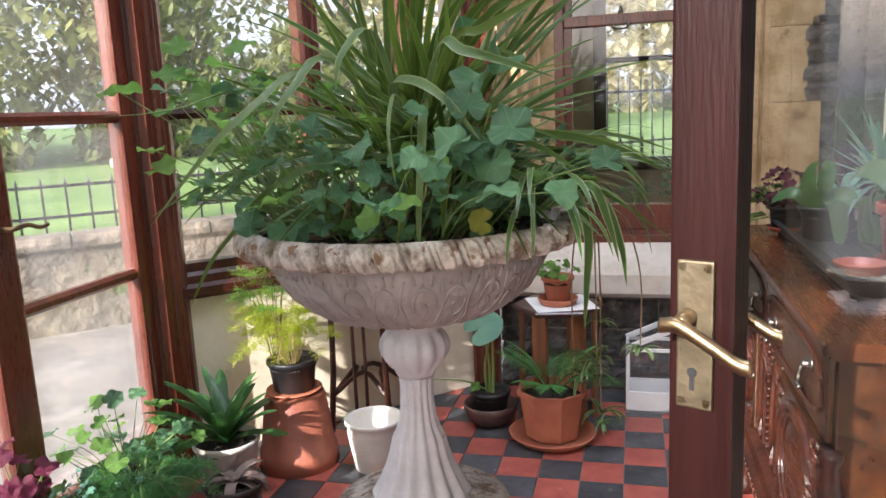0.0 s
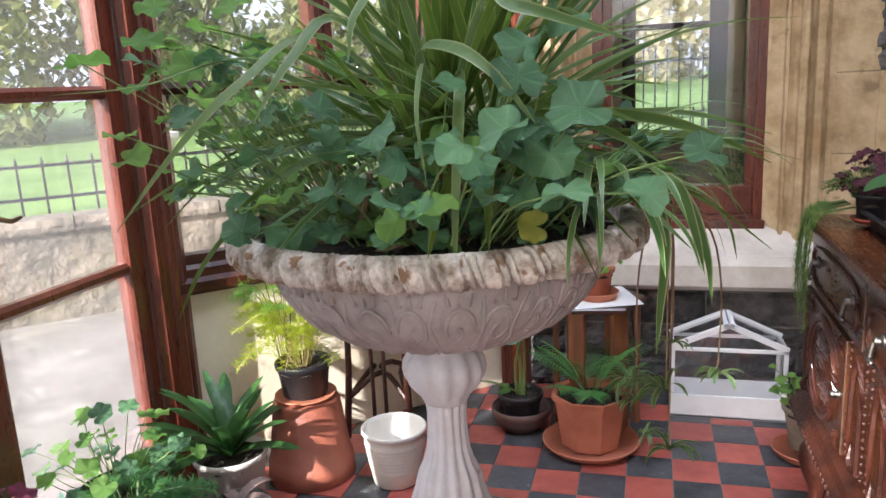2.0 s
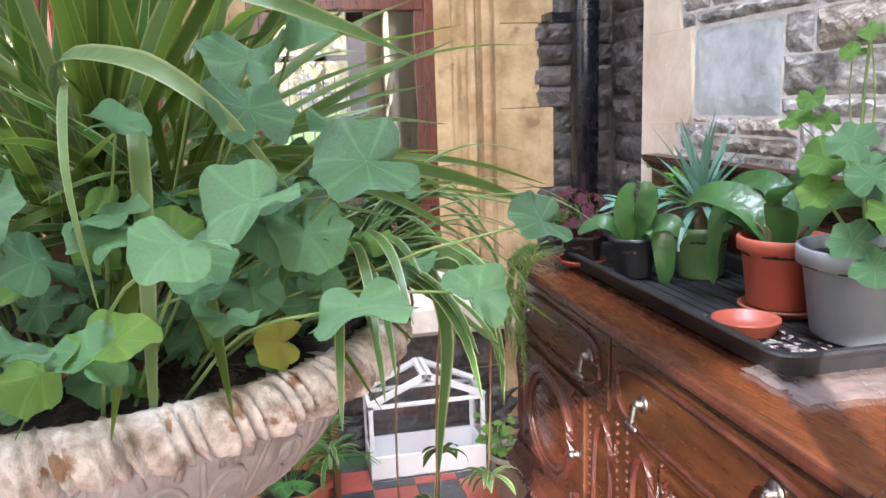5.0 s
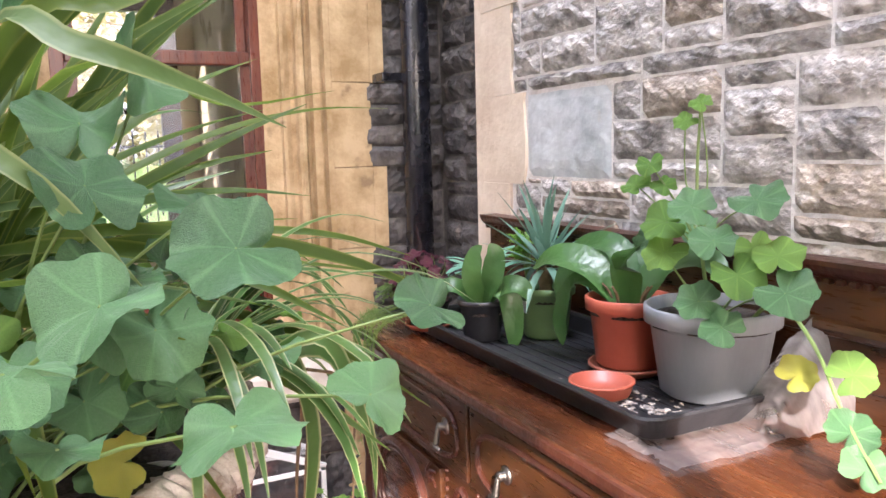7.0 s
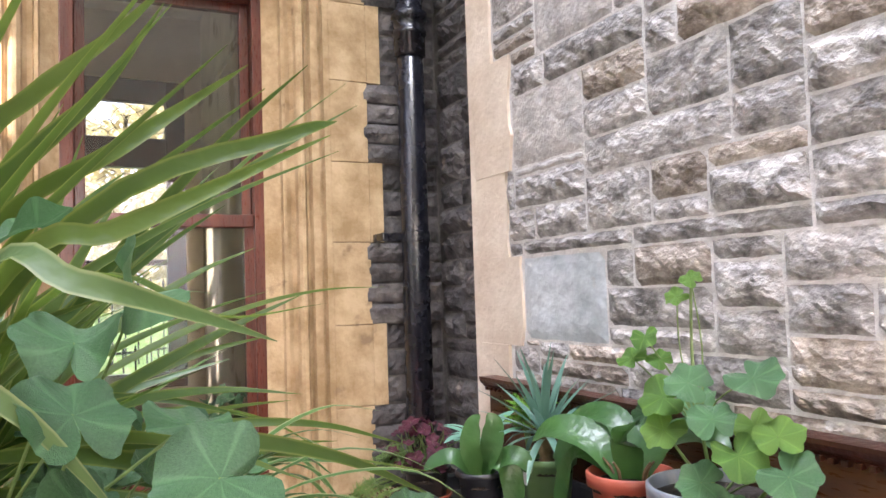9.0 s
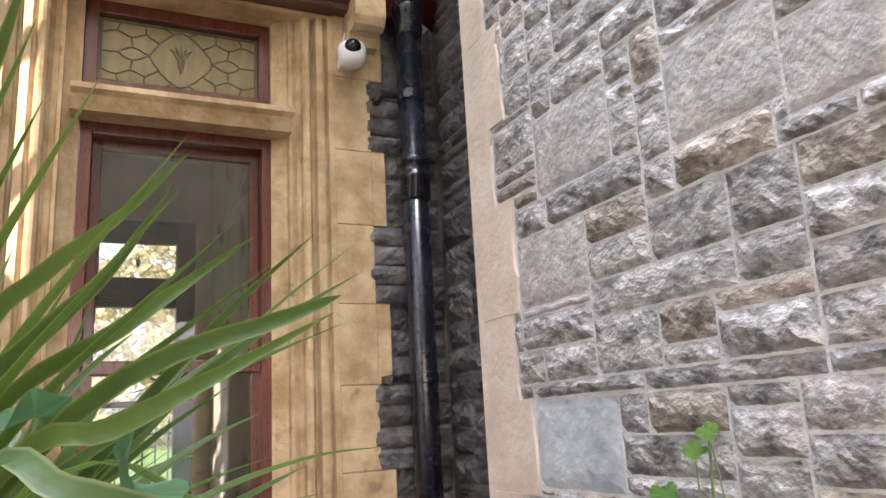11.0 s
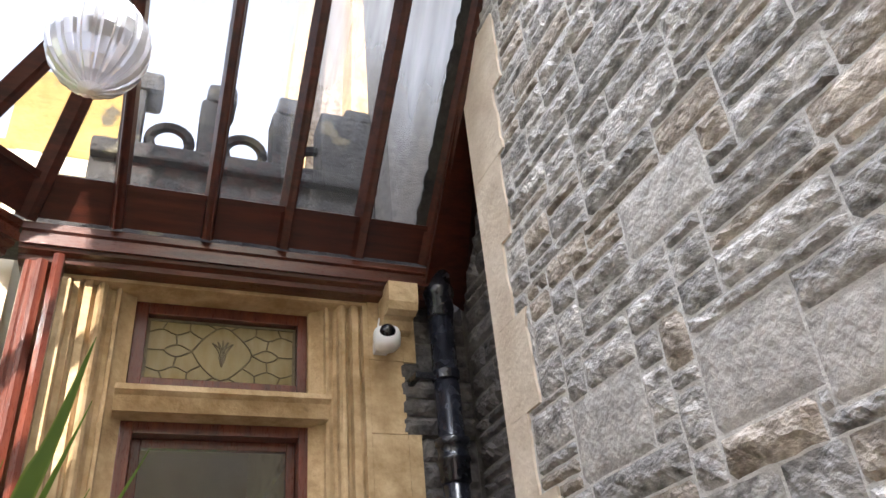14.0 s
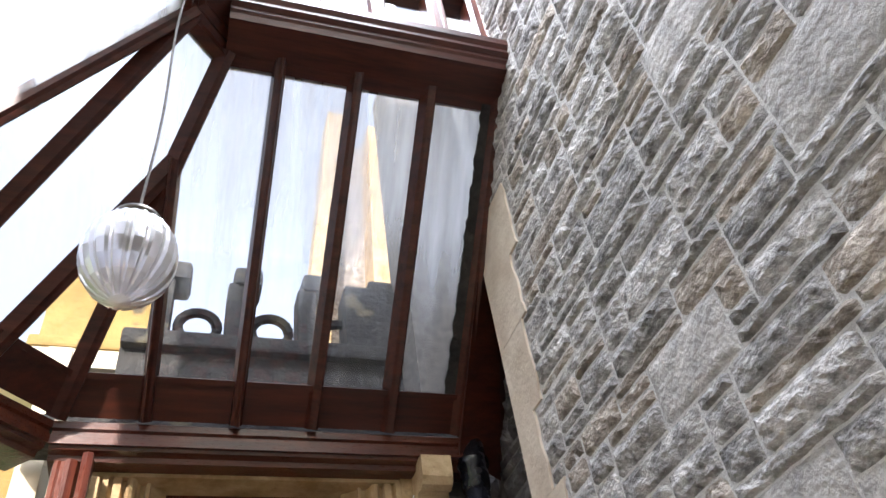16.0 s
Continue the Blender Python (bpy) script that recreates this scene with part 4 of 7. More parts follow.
# ---- door leaf ----
door = thing("door_2", "open dark mahogany glazed door with brass lever handle", "door", at=(0.033, 0.75, 0.0), kind="structure", rz=-24)
bm = bmesh.new()
box(bm, 0, 0, 0.012, 0.062, 0.042, 2.06, 0.004)
part("stile", bm, DOORWOOD, door)
bm = bmesh.new()
profile_beam(bm, (0.062, 0.0, 0.25), (0.062, 0.0, 1.95), [(0.0, 0.0), (0.012, 0.0), (0.016, 0.006), (0.022, 0.0), (0.030, 0.010), (0.036, 0.006), (0.042, 0.016), (0.042, 0.030), (0.0, 0.042)], up=(0, 1, 0))
part("moulding", bm, DOORWOOD, door)
for z0, z1 in ((0.012, 0.25), (1.95, 2.06)):
    boxpart("rail", (0.063, 0, z0, 0.72, 0.042, z1), DOORWOOD, door, bev=0.004)
boxpart("stile", (0.72, 0, 0.012, 0.80, 0.042, 2.06), DOORWOOD, door, bev=0.004)
quad_glass("pane", [(0.10, 0.018, 0.25), (0.72, 0.018, 0.25), (0.72, 0.018, 1.95), (0.10, 0.018, 1.95)], GLASS, door)
for side in (-1, 1):
    y0, y1 = (-0.007, 0.0) if side < 0 else (0.042, 0.049)
    plate = boxpart("lock_plate", (0.010, y0, 1.047, 0.045, y1, 1.193), BRASS, door, "aged brass lock plate", bev=0.002)
    bm = bmesh.new()
    for x, z in ((0.0155, 1.186), (0.0395, 1.186), (0.0155, 1.054), (0.0395, 1.054)):
        lathe(bm, [(0.0042, 0), (0.0042, 0.0012), (0.002, 0.0022)], 10)
        vs = bm.verts[-30:]
        bmesh.ops.transform(bm, matrix=Matrix.Translation((x, y0 if side < 0 else y1, z)) @ Matrix.Rotation(radians(90 * -side * -1 if side < 0 else -90), 4, "X"), verts=vs)
    part("screw", bm, BRASSL, plate)
    bm = bmesh.new()
    yy = (y0 - 0.0012, y0 + 0.001) if side < 0 else (y1 - 0.001, y1 + 0.0012)
    bmesh.ops.create_cone(bm, segments=14, radius1=0.0048, radius2=0.0048, depth=0.003, cap_ends=True, matrix=Matrix.Translation((0.026, sum(yy) / 2, 1.084)) @ Matrix.Rotation(radians(90), 4, "X"))
    box(bm, 0.0238, yy[0], 1.066, 0.0282, yy[1], 1.083)
    part("keyhole", bm, PLASTB, plate)
    s = side
    base = y0 if s < 0 else y1
    bm = bmesh.new()
    tube(bm, [(0.022, base, 1.138), (0.022, base + s * 0.022, 1.138)], 0.0085, 0.0075, 12, 1)
    pts = smooth_path([(0.004, base + s * 0.026, 1.134), (0.022, base + s * 0.027, 1.136), (0.05, base + s * 0.027, 1.122), (0.075, base + s * 0.027, 1.108), (0.088, base + s * 0.026, 1.105)], 5)
    last = None
    for p in pts:
        ring = [bm.verts.new(p + Vector((0.0, 0.0058 * math.cos(a), 0.0076 * math.sin(a)))) for a in (math.pi * 2 * k / 10 for k in range(10))]
        if last:
            for i in range(10):
                bm.faces.new((last[i], last[(i + 1) % 10], ring[(i + 1) % 10], ring[i]))
        else:
            bm.faces.new(ring)
        last = ring
    bm.faces.new(last)
    bmesh.ops.recalc_face_normals(bm, faces=bm.faces)
    part("lever_handle", bm, BRASSL, door, "worn brass lever handle", smooth=True)

# ---- sideboard ----
SB = (0.56, 2.02, 0.0)
sideboard = thing("sideboard", "antique carved mahogany sideboard with drawers and oval door panels", "sideboard", at=SB)
F = -0.215
bm = bmesh.new()
profile_beam(bm, (0.0, 0.665, 0.893), (0.0, -0.66, 0.893), [(-0.24, 0.0), (0.225, 0.0), (0.238, 0.010), (0.245, 0.014), (0.245, 0.026), (0.240, 0.032), (-0.24, 0.032)], up=(0, 0, 1))
part("top", bm, MAHOGTOP, sideboard)
bm = bmesh.new()
profile_beam(bm, (-0.2435, 0.665, 0.9), (-0.2435, -0.66, 0.9), [(-0.003, 0.0), (0.004, 0.002), (0.006, 0.010), (0.004, 0.020), (-0.003, 0.022)])
part("edge_moulding", bm, DARKWOOD, sideboard, "worn moulded top edge")
bm = bmesh.new()
box(bm, F, -0.63, 0.36, 0.24, 0.63, 0.893, 0.004)
part("body", bm, MAHOG, sideboard)
bm = bmesh.new()
profile_beam(bm, (F, 0.655, 0.335), (F, -0.655, 0.335), [(0.0, 0.0), (0.025, 0.0), (0.045, 0.012), (0.045, 0.024), (0.03, 0.034), (0.022, 0.052), (0.008, 0.062), (-0.01, 0.07), (-0.44, 0.07), (-0.44, 0.0)], up=(0, 0, 1))
for k in range(44):
    y = -0.64 + k * 0.0298
    box(bm, F - 0.050, y, 0.338, F - 0.035, y + 0.017, 0.354, 0.004)
part("base_moulding", bm, DARKWOOD, sideboard)
for y in (-0.60, 0.60):
    for x in (-0.185, 0.19):
        bm = bmesh.new()
        lathe(bm, [(0.022, 0.0), (0.03, 0.02), (0.03, 0.04), (0.018, 0.06), (0.024, 0.10), (0.045, 0.15), (0.055, 0.19), (0.05, 0.225), (0.028, 0.255), (0.022, 0.265), (0.04, 0.28), (0.045, 0.30), (0.04, 0.335)], 24, at=(x, y, 0))
        part("leg", bm, DARKWOOD, sideboard, "turned bulbous leg", smooth=True)


def drawer(y0, y1, z0, z1):
    bm = bmesh.new()
    box(bm, F - 0.012, y0, z0, F, y1, z1, 0.004)
    d = part("drawer", bm, MAHOG, sideboard)
    bm = bmesh.new()
    pts = []
    cy, cz, a, b = (y0 + y1) / 2, (z0 + z1) / 2, (y1 - y0) / 2 - 0.035, (z1 - z0) / 2 - 0.022
    for k in range(33):
        t = 2 * math.pi * k / 32
        c, s = math.cos(t), math.sin(t)
        pts.append((F - 0.014, cy + a * math.copysign(abs(c) ** 0.45, c), cz + b * math.copysign(abs(s) ** 0.6, s)))
    tube(bm, pts, 0.0065, seg=6, steps=1)
    part("panel_moulding", bm, DARKWOOD, d)
    return d


def drop_handle(y, z, par):
    bm = bmesh.new()
    lathe(bm, [(0.017, 0), (0.018, 0.003), (0.012, 0.006), (0.008, 0.010), (0.010, 0.016), (0.004, 0.022)], 14)
    bmesh.ops.transform(bm, matrix=Matrix.Translation((F - 0.012, y, z)) @ Matrix.Rotation(radians(-90), 4, "Y"), verts=bm.verts)
    tube(bm, [(F - 0.03, y, z), (F - 0.034, y, z - 0.02), (F - 0.036, y, z - 0.035)], 0.005, 0.007, 8)
    tube(bm, [(F - 0.036, y - 0.02, z - 0.042), (F - 0.04, y, z - 0.038), (F - 0.036, y + 0.02, z - 0.042)], 0.005, 0.005, 8)
    return part("drop_handle", bm, BRONZE, par, "tarnished drop handle", smooth=True)


dr = drawer(0.05, 0.615, 0.725, 0.885)
drop_handle(0.138, 0.815, dr)
drop_handle(0.52, 0.815, dr)
dr = drawer(-0.615, 0.035, 0.725, 0.885)
drop_handle(-0.107, 0.805, dr)
drop_handle(-0.485, 0.83, dr)


def cab_door(y0, y1, oval=True):
    z0, z1 = 0.415, 0.71
    bm = bmesh.new()
    box(bm, F - 0.014, y0, z0, F, y1, z1, 0.004)
    d = part("cabinet_door", bm, MAHOG, sideboard)
    cy, cz, a, b = (y0 + y1) / 2, (z0 + z1) / 2, (y1 - y0) * 0.36, (z1 - z0) * 0.44
    bm = bmesh.new()
    for r, s in ((0.011, 1.0), (0.006, 0.86)):
        tube(bm, [(F - 0.017, cy + s * a * math.cos(2 * math.pi * k / 40), cz + s * b * math.sin(2 * math.pi * k / 40)) for k in range(41)], r, seg=7, steps=1)
    part("oval_moulding", bm, DARKWOOD, d)
    bm = bmesh.new()
    bmesh.ops.create_uvsphere(bm, u_segments=24, v_segments=10, radius=1, matrix=Matrix.Translation((F - 0.012, cy, cz)) @ Matrix.Diagonal((0.010, a * 0.8, b * 0.82, 1)))
    part("oval_panel", bm, MAHOGTOP, d, "polished raised oval panel", smooth=True)
    rnd = random.Random(int(y0 * 1000))
    for sy in (-1, 1):
        for sz in (-1, 1):
            bm = bmesh.new()
            by, bz = cy + sy * (y1 - y0) * 0.40, cz + sz * (z1 - z0) * 0.40
            for k in range(6):
                a0 = rnd.uniform(0, 6.28)
                tube(bm, [(F - 0.015, by, bz), (F - 0.02, by + 0.016 * math.cos(a0), bz + 0.016 * math.sin(a0)), (F - 0.015, by + 0.028 * math.cos(a0 + 0.7), bz + 0.028 * math.sin(a0 + 0.7))], 0.005, 0.003, 5, 3)
            part("carving", bm, DARKWOOD, d)
    bm = bmesh.new()
    lathe(bm, [(0.012, 0), (0.010, 0.004), (0.005, 0.008), (0.010, 0.016), (0.006, 0.024)], 12)
    bmesh.ops.transform(bm, matrix=Matrix.Translation((F - 0.014, y0 + 0.03, cz)) @ Matrix.Rotation(radians(-90), 4, "Y"), verts=bm.verts)
    part("knob", bm, BRONZE, d, "tarnished knob", smooth=True)
    return d


cab_door(0.17, 0.60)
cab_door(-0.60, -0.17)
for y0, y1 in ((0.03, 0.15), (-0.15, -0.03)):
    bm = bmesh.new()
    cy = (y0 + y1) / 2
    tube(bm, [(F - 0.004, y0 + 0.022, 0.43), (F - 0.004, y0 + 0.022, 0.63), (F - 0.004, cy, 0.695), (F - 0.004, y1 - 0.022, 0.63), (F - 0.004, y1 - 0.022, 0.43), (F - 0.004, y0 + 0.022, 0.43)], 0.008, seg=6, steps=3)
    part("arched_panel", bm, DARKWOOD, sideboard)
for y in (0.16, 0.022, -0.022, -0.16):
    bm = bmesh.new()
    for k in range(15):
        bmesh.ops.create_icosphere(bm, subdivisions=1, radius=0.006, matrix=Matrix.Translation((F - 0.003, y, 0.43 + k * 0.02)))
    part("bead_strip", bm, DARKWOOD, sideboard, kind="stuff")
for y in (-0.622, 0.622):
    bm = bmesh.new()
    lathe(bm, [(0.02, 0.405), (0.024, 0.42), (0.014, 0.44), (0.02, 0.50), (0.016, 0.58), (0.022, 0.64), (0.014, 0.68), (0.022, 0.70), (0.02, 0.72)], 16, at=(F - 0.004, y, 0))
    part("corner_column", bm, DARKWOOD, sideboard, smooth=True)
boxpart("backboard", (0.205, -0.66, 0.925, 0.235, 0.72, 1.155), MAHOG, sideboard, bev=0.003)
bm = bmesh.new()
profile_beam(bm, (0.235, 0.735, 1.15), (0.235, -0.67, 1.15), [(0.0, 0.0), (0.034, 0.0), (0.042, 0.010), (0.050, 0.016), (0.055, 0.026), (0.055, 0.034), (0.0, 0.034)])
for k in range(60):
    y = -0.66 + k * 0.0232
    box(bm, 0.190, y, 1.146, 0.203, y + 0.012, 1.156, 0.002)
part("back_cornice", bm, DARKWOOD, sideboard)
bm = bmesh.new()
profile_beam(bm, (0.205, 0.70, 1.06), (0.205, -0.64, 1.06), [(0.0, 0.0), (0.010, 0.004), (0.014, 0.014), (0.010, 0.024), (0.0, 0.028)])
part("back_moulding", bm, MAHOG, sideboard)


# ---- pots ----
def pot(name, at, r0, r1, h, mat, label, rim=0.012, rim_h=0.022, soil=True, rings=0, seg=36, category="flower pot", group="", scallop=0.0):
    t = thing(name, label, category, at=at, group=group)
    prof = [(r0 * 0.9, 0.0), (r0, 0.006)]
    if rings:
        for k in range(rings):
            z = h * (0.30 + 0.5 * k / rings)
            r = r0 + (r1 - r0) * z / h
            prof += [(r, z), (r + 0.0022, z + 0.005), (r, z + 0.010)]
    prof += [(r0 + (r1 - r0) * (1 - rim_h / h) - rim * 0.4, h - rim_h), (r1, h - rim_h + 0.003), (r1 + 0.001, h - 0.003), (r1 - 0.002, h), (r1 - 0.006, h - 0.001), (r1 - 0.010, h - rim_h), (r0 * 0.96, h * 0.25), (0.0005, h * 0.24)]
    bm = bmesh.new()
    lathe(bm, prof, seg)
    part("body", bm, mat, t, smooth=True)
    if soil:
        bm = bmesh.new()
        rr = r1 - 0.009
        for k in range(1):
            lathe(bm, [(rr, h - 0.034), (rr * 0.98, h - 0.022), (rr * 0.7, h - 0.016), (rr * 0.4, h - 0.020), (rr * 0.15, h - 0.014), (0.0004, h - 0.016)], 26, wob=0.06)
        part("soil", bm, SOIL, t)
    return t


def saucer(at, r, h, mat, label, name="saucer"):
    bm = bmesh.new()
    lathe(bm, [(r * 0.82, 0), (r * 0.86, 0.004), (r - 0.003, h - 0.006), (r, h - 0.004), (r, h), (r - 0.006, h), (r * 0.84, 0.010), (0.0005, 0.009)], 44)
    ob = part(name, bm, mat, None, smooth=True)
    ob.location = at
    return tagged(ob, label, "saucer")


pot("plant_pot", (0.655, 1.765, 0.945), 0.085, 0.113, 0.155, PLASTGREY, "large grey plastic plant pot with scuffed sides", rim_h=0.032)
pot("plant_pot", (0.632, 1.955, 0.952), 0.062, 0.083, 0.135, PLASTR, "orange-red plastic plant pot standing in a saucer", rim_h=0.028)
saucer((0.632, 1.955, 0.940), 0.078, 0.016, TERRAD, "brown pot saucer on the black tray")
pot("plant_pot", (0.645, 2.265, 0.940), 0.050, 0.067, 0.118, PLASTG, "sage green plastic plant pot with a white label", rim_h=0.020)
boxpart("label_sticker", (-0.0605, -0.012, 0.062, -0.0585, 0.006, 0.088), WHITE, bpy.data.objects["plant_pot.002"], "torn white sticker", bev=0.0)
pot("plant_pot", (0.505, 2.315, 0.940), 0.042, 0.057, 0.095, PLASTB, "small black plastic plant pot", rim_h=0.015)
pot("plant_pot", (0.455, 2.50, 0.940), 0.045, 0.058, 0.075, PLASTB, "small black plastic plant pot of wine-red foliage", rim_h=0.015)
saucer((0.455, 2.50, 0.936), 0.06, 0.014, PLASTR, "red plastic saucer under a small pot")
pot("plant_pot", (0.60, 2.47, 0.940), 0.045, 0.058, 0.085, PLASTB, "small black plastic plant pot of silvery fern", rim_h=0.015)
pot("plant_pot", (0.70, 2.40, 0.940), 0.045, 0.055, 0.085, PLASTGREY, "small grey plastic plant pot of feathery foliage", rim_h=0.015)
saucer((0.497, 1.862, 0.940), 0.058, 0.026, PLASTR, "empty red plastic saucer on the tray")

# seed tray with ribbed floor
tray = thing("seed_tray", "long black plastic seed tray with spilt soil", "tray", at=(0.588, 2.10, 0.928))
bm = bmesh.new()


def rounded(w, l, r, z, n=6):
    out = []
    for cx, cy, a0 in ((w - r, l - r, 0), (-w + r, l - r, 90), (-w + r, -l + r, 180), (w - r, -l + r, 270)):
        for k in range(n + 1):
            a = radians(a0 + 90 * k / n)
            out.append((cx + r * math.cos(a), cy + r * math.sin(a), z))
    return out


loops = [rounded(0.152, 0.432, 0.03, 0.0), rounded(0.166, 0.446, 0.036, 0.034), rounded(0.176, 0.456, 0.04, 0.036), rounded(0.178, 0.458, 0.04, 0.042), rounded(0.176, 0.456, 0.04, 0.046), rounded(0.166, 0.446, 0.036, 0.046), rounded(0.160, 0.440, 0.034, 0.040), rounded(0.148, 0.428, 0.03, 0.010)]
rows = [[bm.verts.new(p) for p in lp] for lp in loops]
for a, b in zip(rows, rows[1:]):
    for i in range(len(a)):
        bm.faces.new((a[i], a[(i + 1) % len(a)], b[(i + 1) % len(a)], b[i]))
bm.faces.new(list(reversed(rows[0])))
bm.faces.new(rows[-1])
part("tray_body", bm, PLASTB, tray)
bm = bmesh.new()
for k in range(11):
    x = -0.135 + 0.027 * k
    box(bm, x - 0.005, -0.42, 0.009, x + 0.005, 0.42, 0.0125, 0.001)
part("ribs", bm, PLASTB, tray)
bm = bmesh.new()
rnd = random.Random(5)
for k in range(260):
    y = rnd.gauss(-0.30, 0.07)
    x = rnd.gauss(-0.09, 0.035)
    if abs(x) < 0.14 and abs(y) < 0.42:
        s = rnd.uniform(0.0015, 0.006)
        bmesh.ops.create_icosphere(bm, subdivisions=1, radius=s, matrix=Matrix.Translation((x, y, 0.012)) @ Matrix.Diagonal((1, rnd.uniform(0.6, 2), 0.5, 1)))
part("spilt_soil", bm, surf("dry_soil_crumbs", (0.12, 0.09, 0.07), (0.42, 0.38, 0.34), 90, 0.95, 0.5, 90), tray, "dry crumbs of spilt compost", kind="stuff")

# crumpled plastic sheet under and beside the tray
bm = bmesh.new()
grid = {}
for i in range(26):
    for j in range(34):
        u, v = i / 25, j / 33
        x, y = -0.20 + 0.42 * u, -0.55 + 0.16 * v
        n = noise.fractal((u * 6, v * 5, 2.0), 0.8, 2, 3)
        z = 0.003 + 0.007 * abs(n)
        if u > 0.55:
            k = (u - 0.55) / 0.45
            z += 0.15 * math.sin(math.pi * min(v * 1.1, 1)) * k ** 0.6 + 0.03 * n * k
            x -= 0.06 * k
        grid[i, j] = bm.verts.new((x + 0.012 * n, y + 0.012 * noise.noise((u * 9, v * 9, 5)), z))
for i in range(25):
    for j in range(33):
        bm.faces.new((grid[i, j], grid[i + 1, j], grid[i + 1, j + 1], grid[i, j + 1]))
film_ob = part("plastic_sheet", bm, FILM, None, smooth=True)
film_ob.location = (0.60, 2.12, 0.926)
tagged(film_ob, "crumpled clear plastic sheet beside the seed tray", "plastic sheet")

# ---- urn ----
U = (-0.53, 1.75)
urn = thing("garden_urn", "weathered white cast-iron garden urn on a fluted stem", "urn", at=(*U, 0.0))
BOWL = [(0.128, 0.858), (0.185, 0.868), (0.225, 0.883), (0.258, 0.905), (0.287, 0.932), (0.309, 0.962), (0.325, 0.995), (0.336, 1.030)]
bm = bmesh.new()
lathe(bm, [(0.06, 0.856)] + BOWL + [(0.345, 1.05)], 132)
bmesh.ops.subdivide_edges(bm, edges=bm.edges[:], cuts=2, use_grid_fill=True)
for v in bm.verts:
    a, z = math.atan2(v.co.y, v.co.x), v.co.z
    s = noise.fractal((math.cos(a) * 7.0, math.sin(a) * 7.0, z * 22), 0.6, 2.2, 3)
    crust = abs(noise.noise((v.co.x * 34, v.co.y * 34, z * 34)))
    d = 0.004 * s + 0.005 * max(0.18 - crust, 0) / 0.18 if z > 0.87 else 0.002 * s
    v.co += Vector((v.co.x, v.co.y, -0.12)).normalized() * d


def on_bowl(a, t):
    """A point on the bowl's flank: turn a, height 0 to 1."""
    q = 1 + t * (len(BOWL) - 2.001)
    i = int(q)
    f = q - i
    r = BOWL[i][0] * (1 - f) + BOWL[i + 1][0] * f + 0.001
    return (r * math.cos(a), r * math.sin(a), BOWL[i][1] * (1 - f) + BOWL[i + 1][1] * f)


rnd = random.Random(14)
for k in range(26):
    a0 = 2 * math.pi * k / 26
    s = 1 if k % 2 else -1
    tube(bm, [on_bowl(a0 + s * 0.10 * math.cos(q) * (1 - q / 9), 0.55 + 0.30 * math.sin(q) * (1 - q / 9)) for q in (j * 0.62 for j in range(13))], 0.0046, 0.003, 5, 2)
    tube(bm, [on_bowl(a0 + s * 0.11, 0.25), on_bowl(a0 + s * 0.03, 0.08), on_bowl(a0 - s * 0.08, 0.16), on_bowl(a0 - s * 0.12, 0.42)], 0.0044, 0.003, 5, 3)
    tube(bm, [on_bowl(a0 + 0.11, 0.02), on_bowl(a0 + 0.125, 0.35), on_bowl(a0 + 0.115 + 0.03 * s, 0.62), on_bowl(a0 + 0.125, 0.9)], 0.004, 0.005, 5, 3)
    for j in range(3):
        tube(bm, [on_bowl(a0 + 0.05 * (j - 1), 0.84), on_bowl(a0 + 0.065 * (j - 1), 0.95)], 0.005, 0.003, 5, 2)
part("bowl", bm, URNB, urn, "flaking off-white bowl with scrolled relief", smooth=True)
# rolled rim of overlapping leaf lobes, slanted, with a curled rib on each
LOBES, RUN = 44, 30
SEG = LOBES * RUN
RIM = [(0.336, 1.034), (0.352, 1.036), (0.372, 1.038), (0.390, 1.040), (0.399, 1.044), (0.404, 1.052), (0.405, 1.062), (0.403, 1.073), (0.398, 1.083), (0.390, 1.091), (0.381, 1.095), (0.372, 1.094), (0.366, 1.086), (0.362, 1.06)]
bm = bmesh.new()
rings = lathe(bm, RIM, SEG)
for k, ring in enumerate(rings):
    t = (k - 3) / 7
    for i, v in enumerate(ring):
        if not 2 <= k <= 11:
            continue
        f = (i / RUN + 0.34 * t + 0.03 * noise.noise((i * 0.05, 3.0, 0.0))) % 1.0 - 0.5
        lobe = max(0.0, 1 - (2.05 * f) ** 2) ** 0.5
        edge = math.exp(-((abs(f) - 0.36 - 0.05 * t) / 0.055) ** 2)
        rib = math.exp(-((f - 0.16 * math.sin(3.2 * t)) / 0.06) ** 2)
        gap = math.exp(-((abs(f) - 0.5) / 0.04) ** 2) + 0.6 * math.exp(-((abs(f) - 0.27) / 0.035) ** 2)
        fade = 1.0 if k < 9 else 0.45
        n = Vector((v.co.x, v.co.y, 0)).normalized()
        v.co += n * fade * (0.009 * lobe - 0.006 + 0.007 * rib * lobe + 0.007 * edge - 0.014 * gap)
        if k <= 5:
            v.co.z -= 0.009 * lobe * (1 - k / 7) - 0.003
        v.co += n * 0.0022 * noise.fractal((v.co.x * 70, v.co.y * 70, v.co.z * 70), 0.7, 2, 3)
part("rim", bm, URNW, urn, "rust-stained egg-and-dart rim", smooth=True)
bm = bmesh.new()
lathe(bm, [(0.364, 1.055), (0.352, 1.062), (0.28, 1.068), (0.18, 1.064), (0.08, 1.072), (0.0005, 1.068)], 48, wob=0.05)
bmesh.ops.subdivide_edges(bm, edges=bm.edges[:], cuts=1, use_grid_fill=True)
for v in bm.verts:
    v.co.z += 0.012 * noise.fractal((v.co.x * 25, v.co.y * 25, 0), 0.7, 2, 4)
part("soil", bm, SOIL, urn)
bm = bmesh.new()
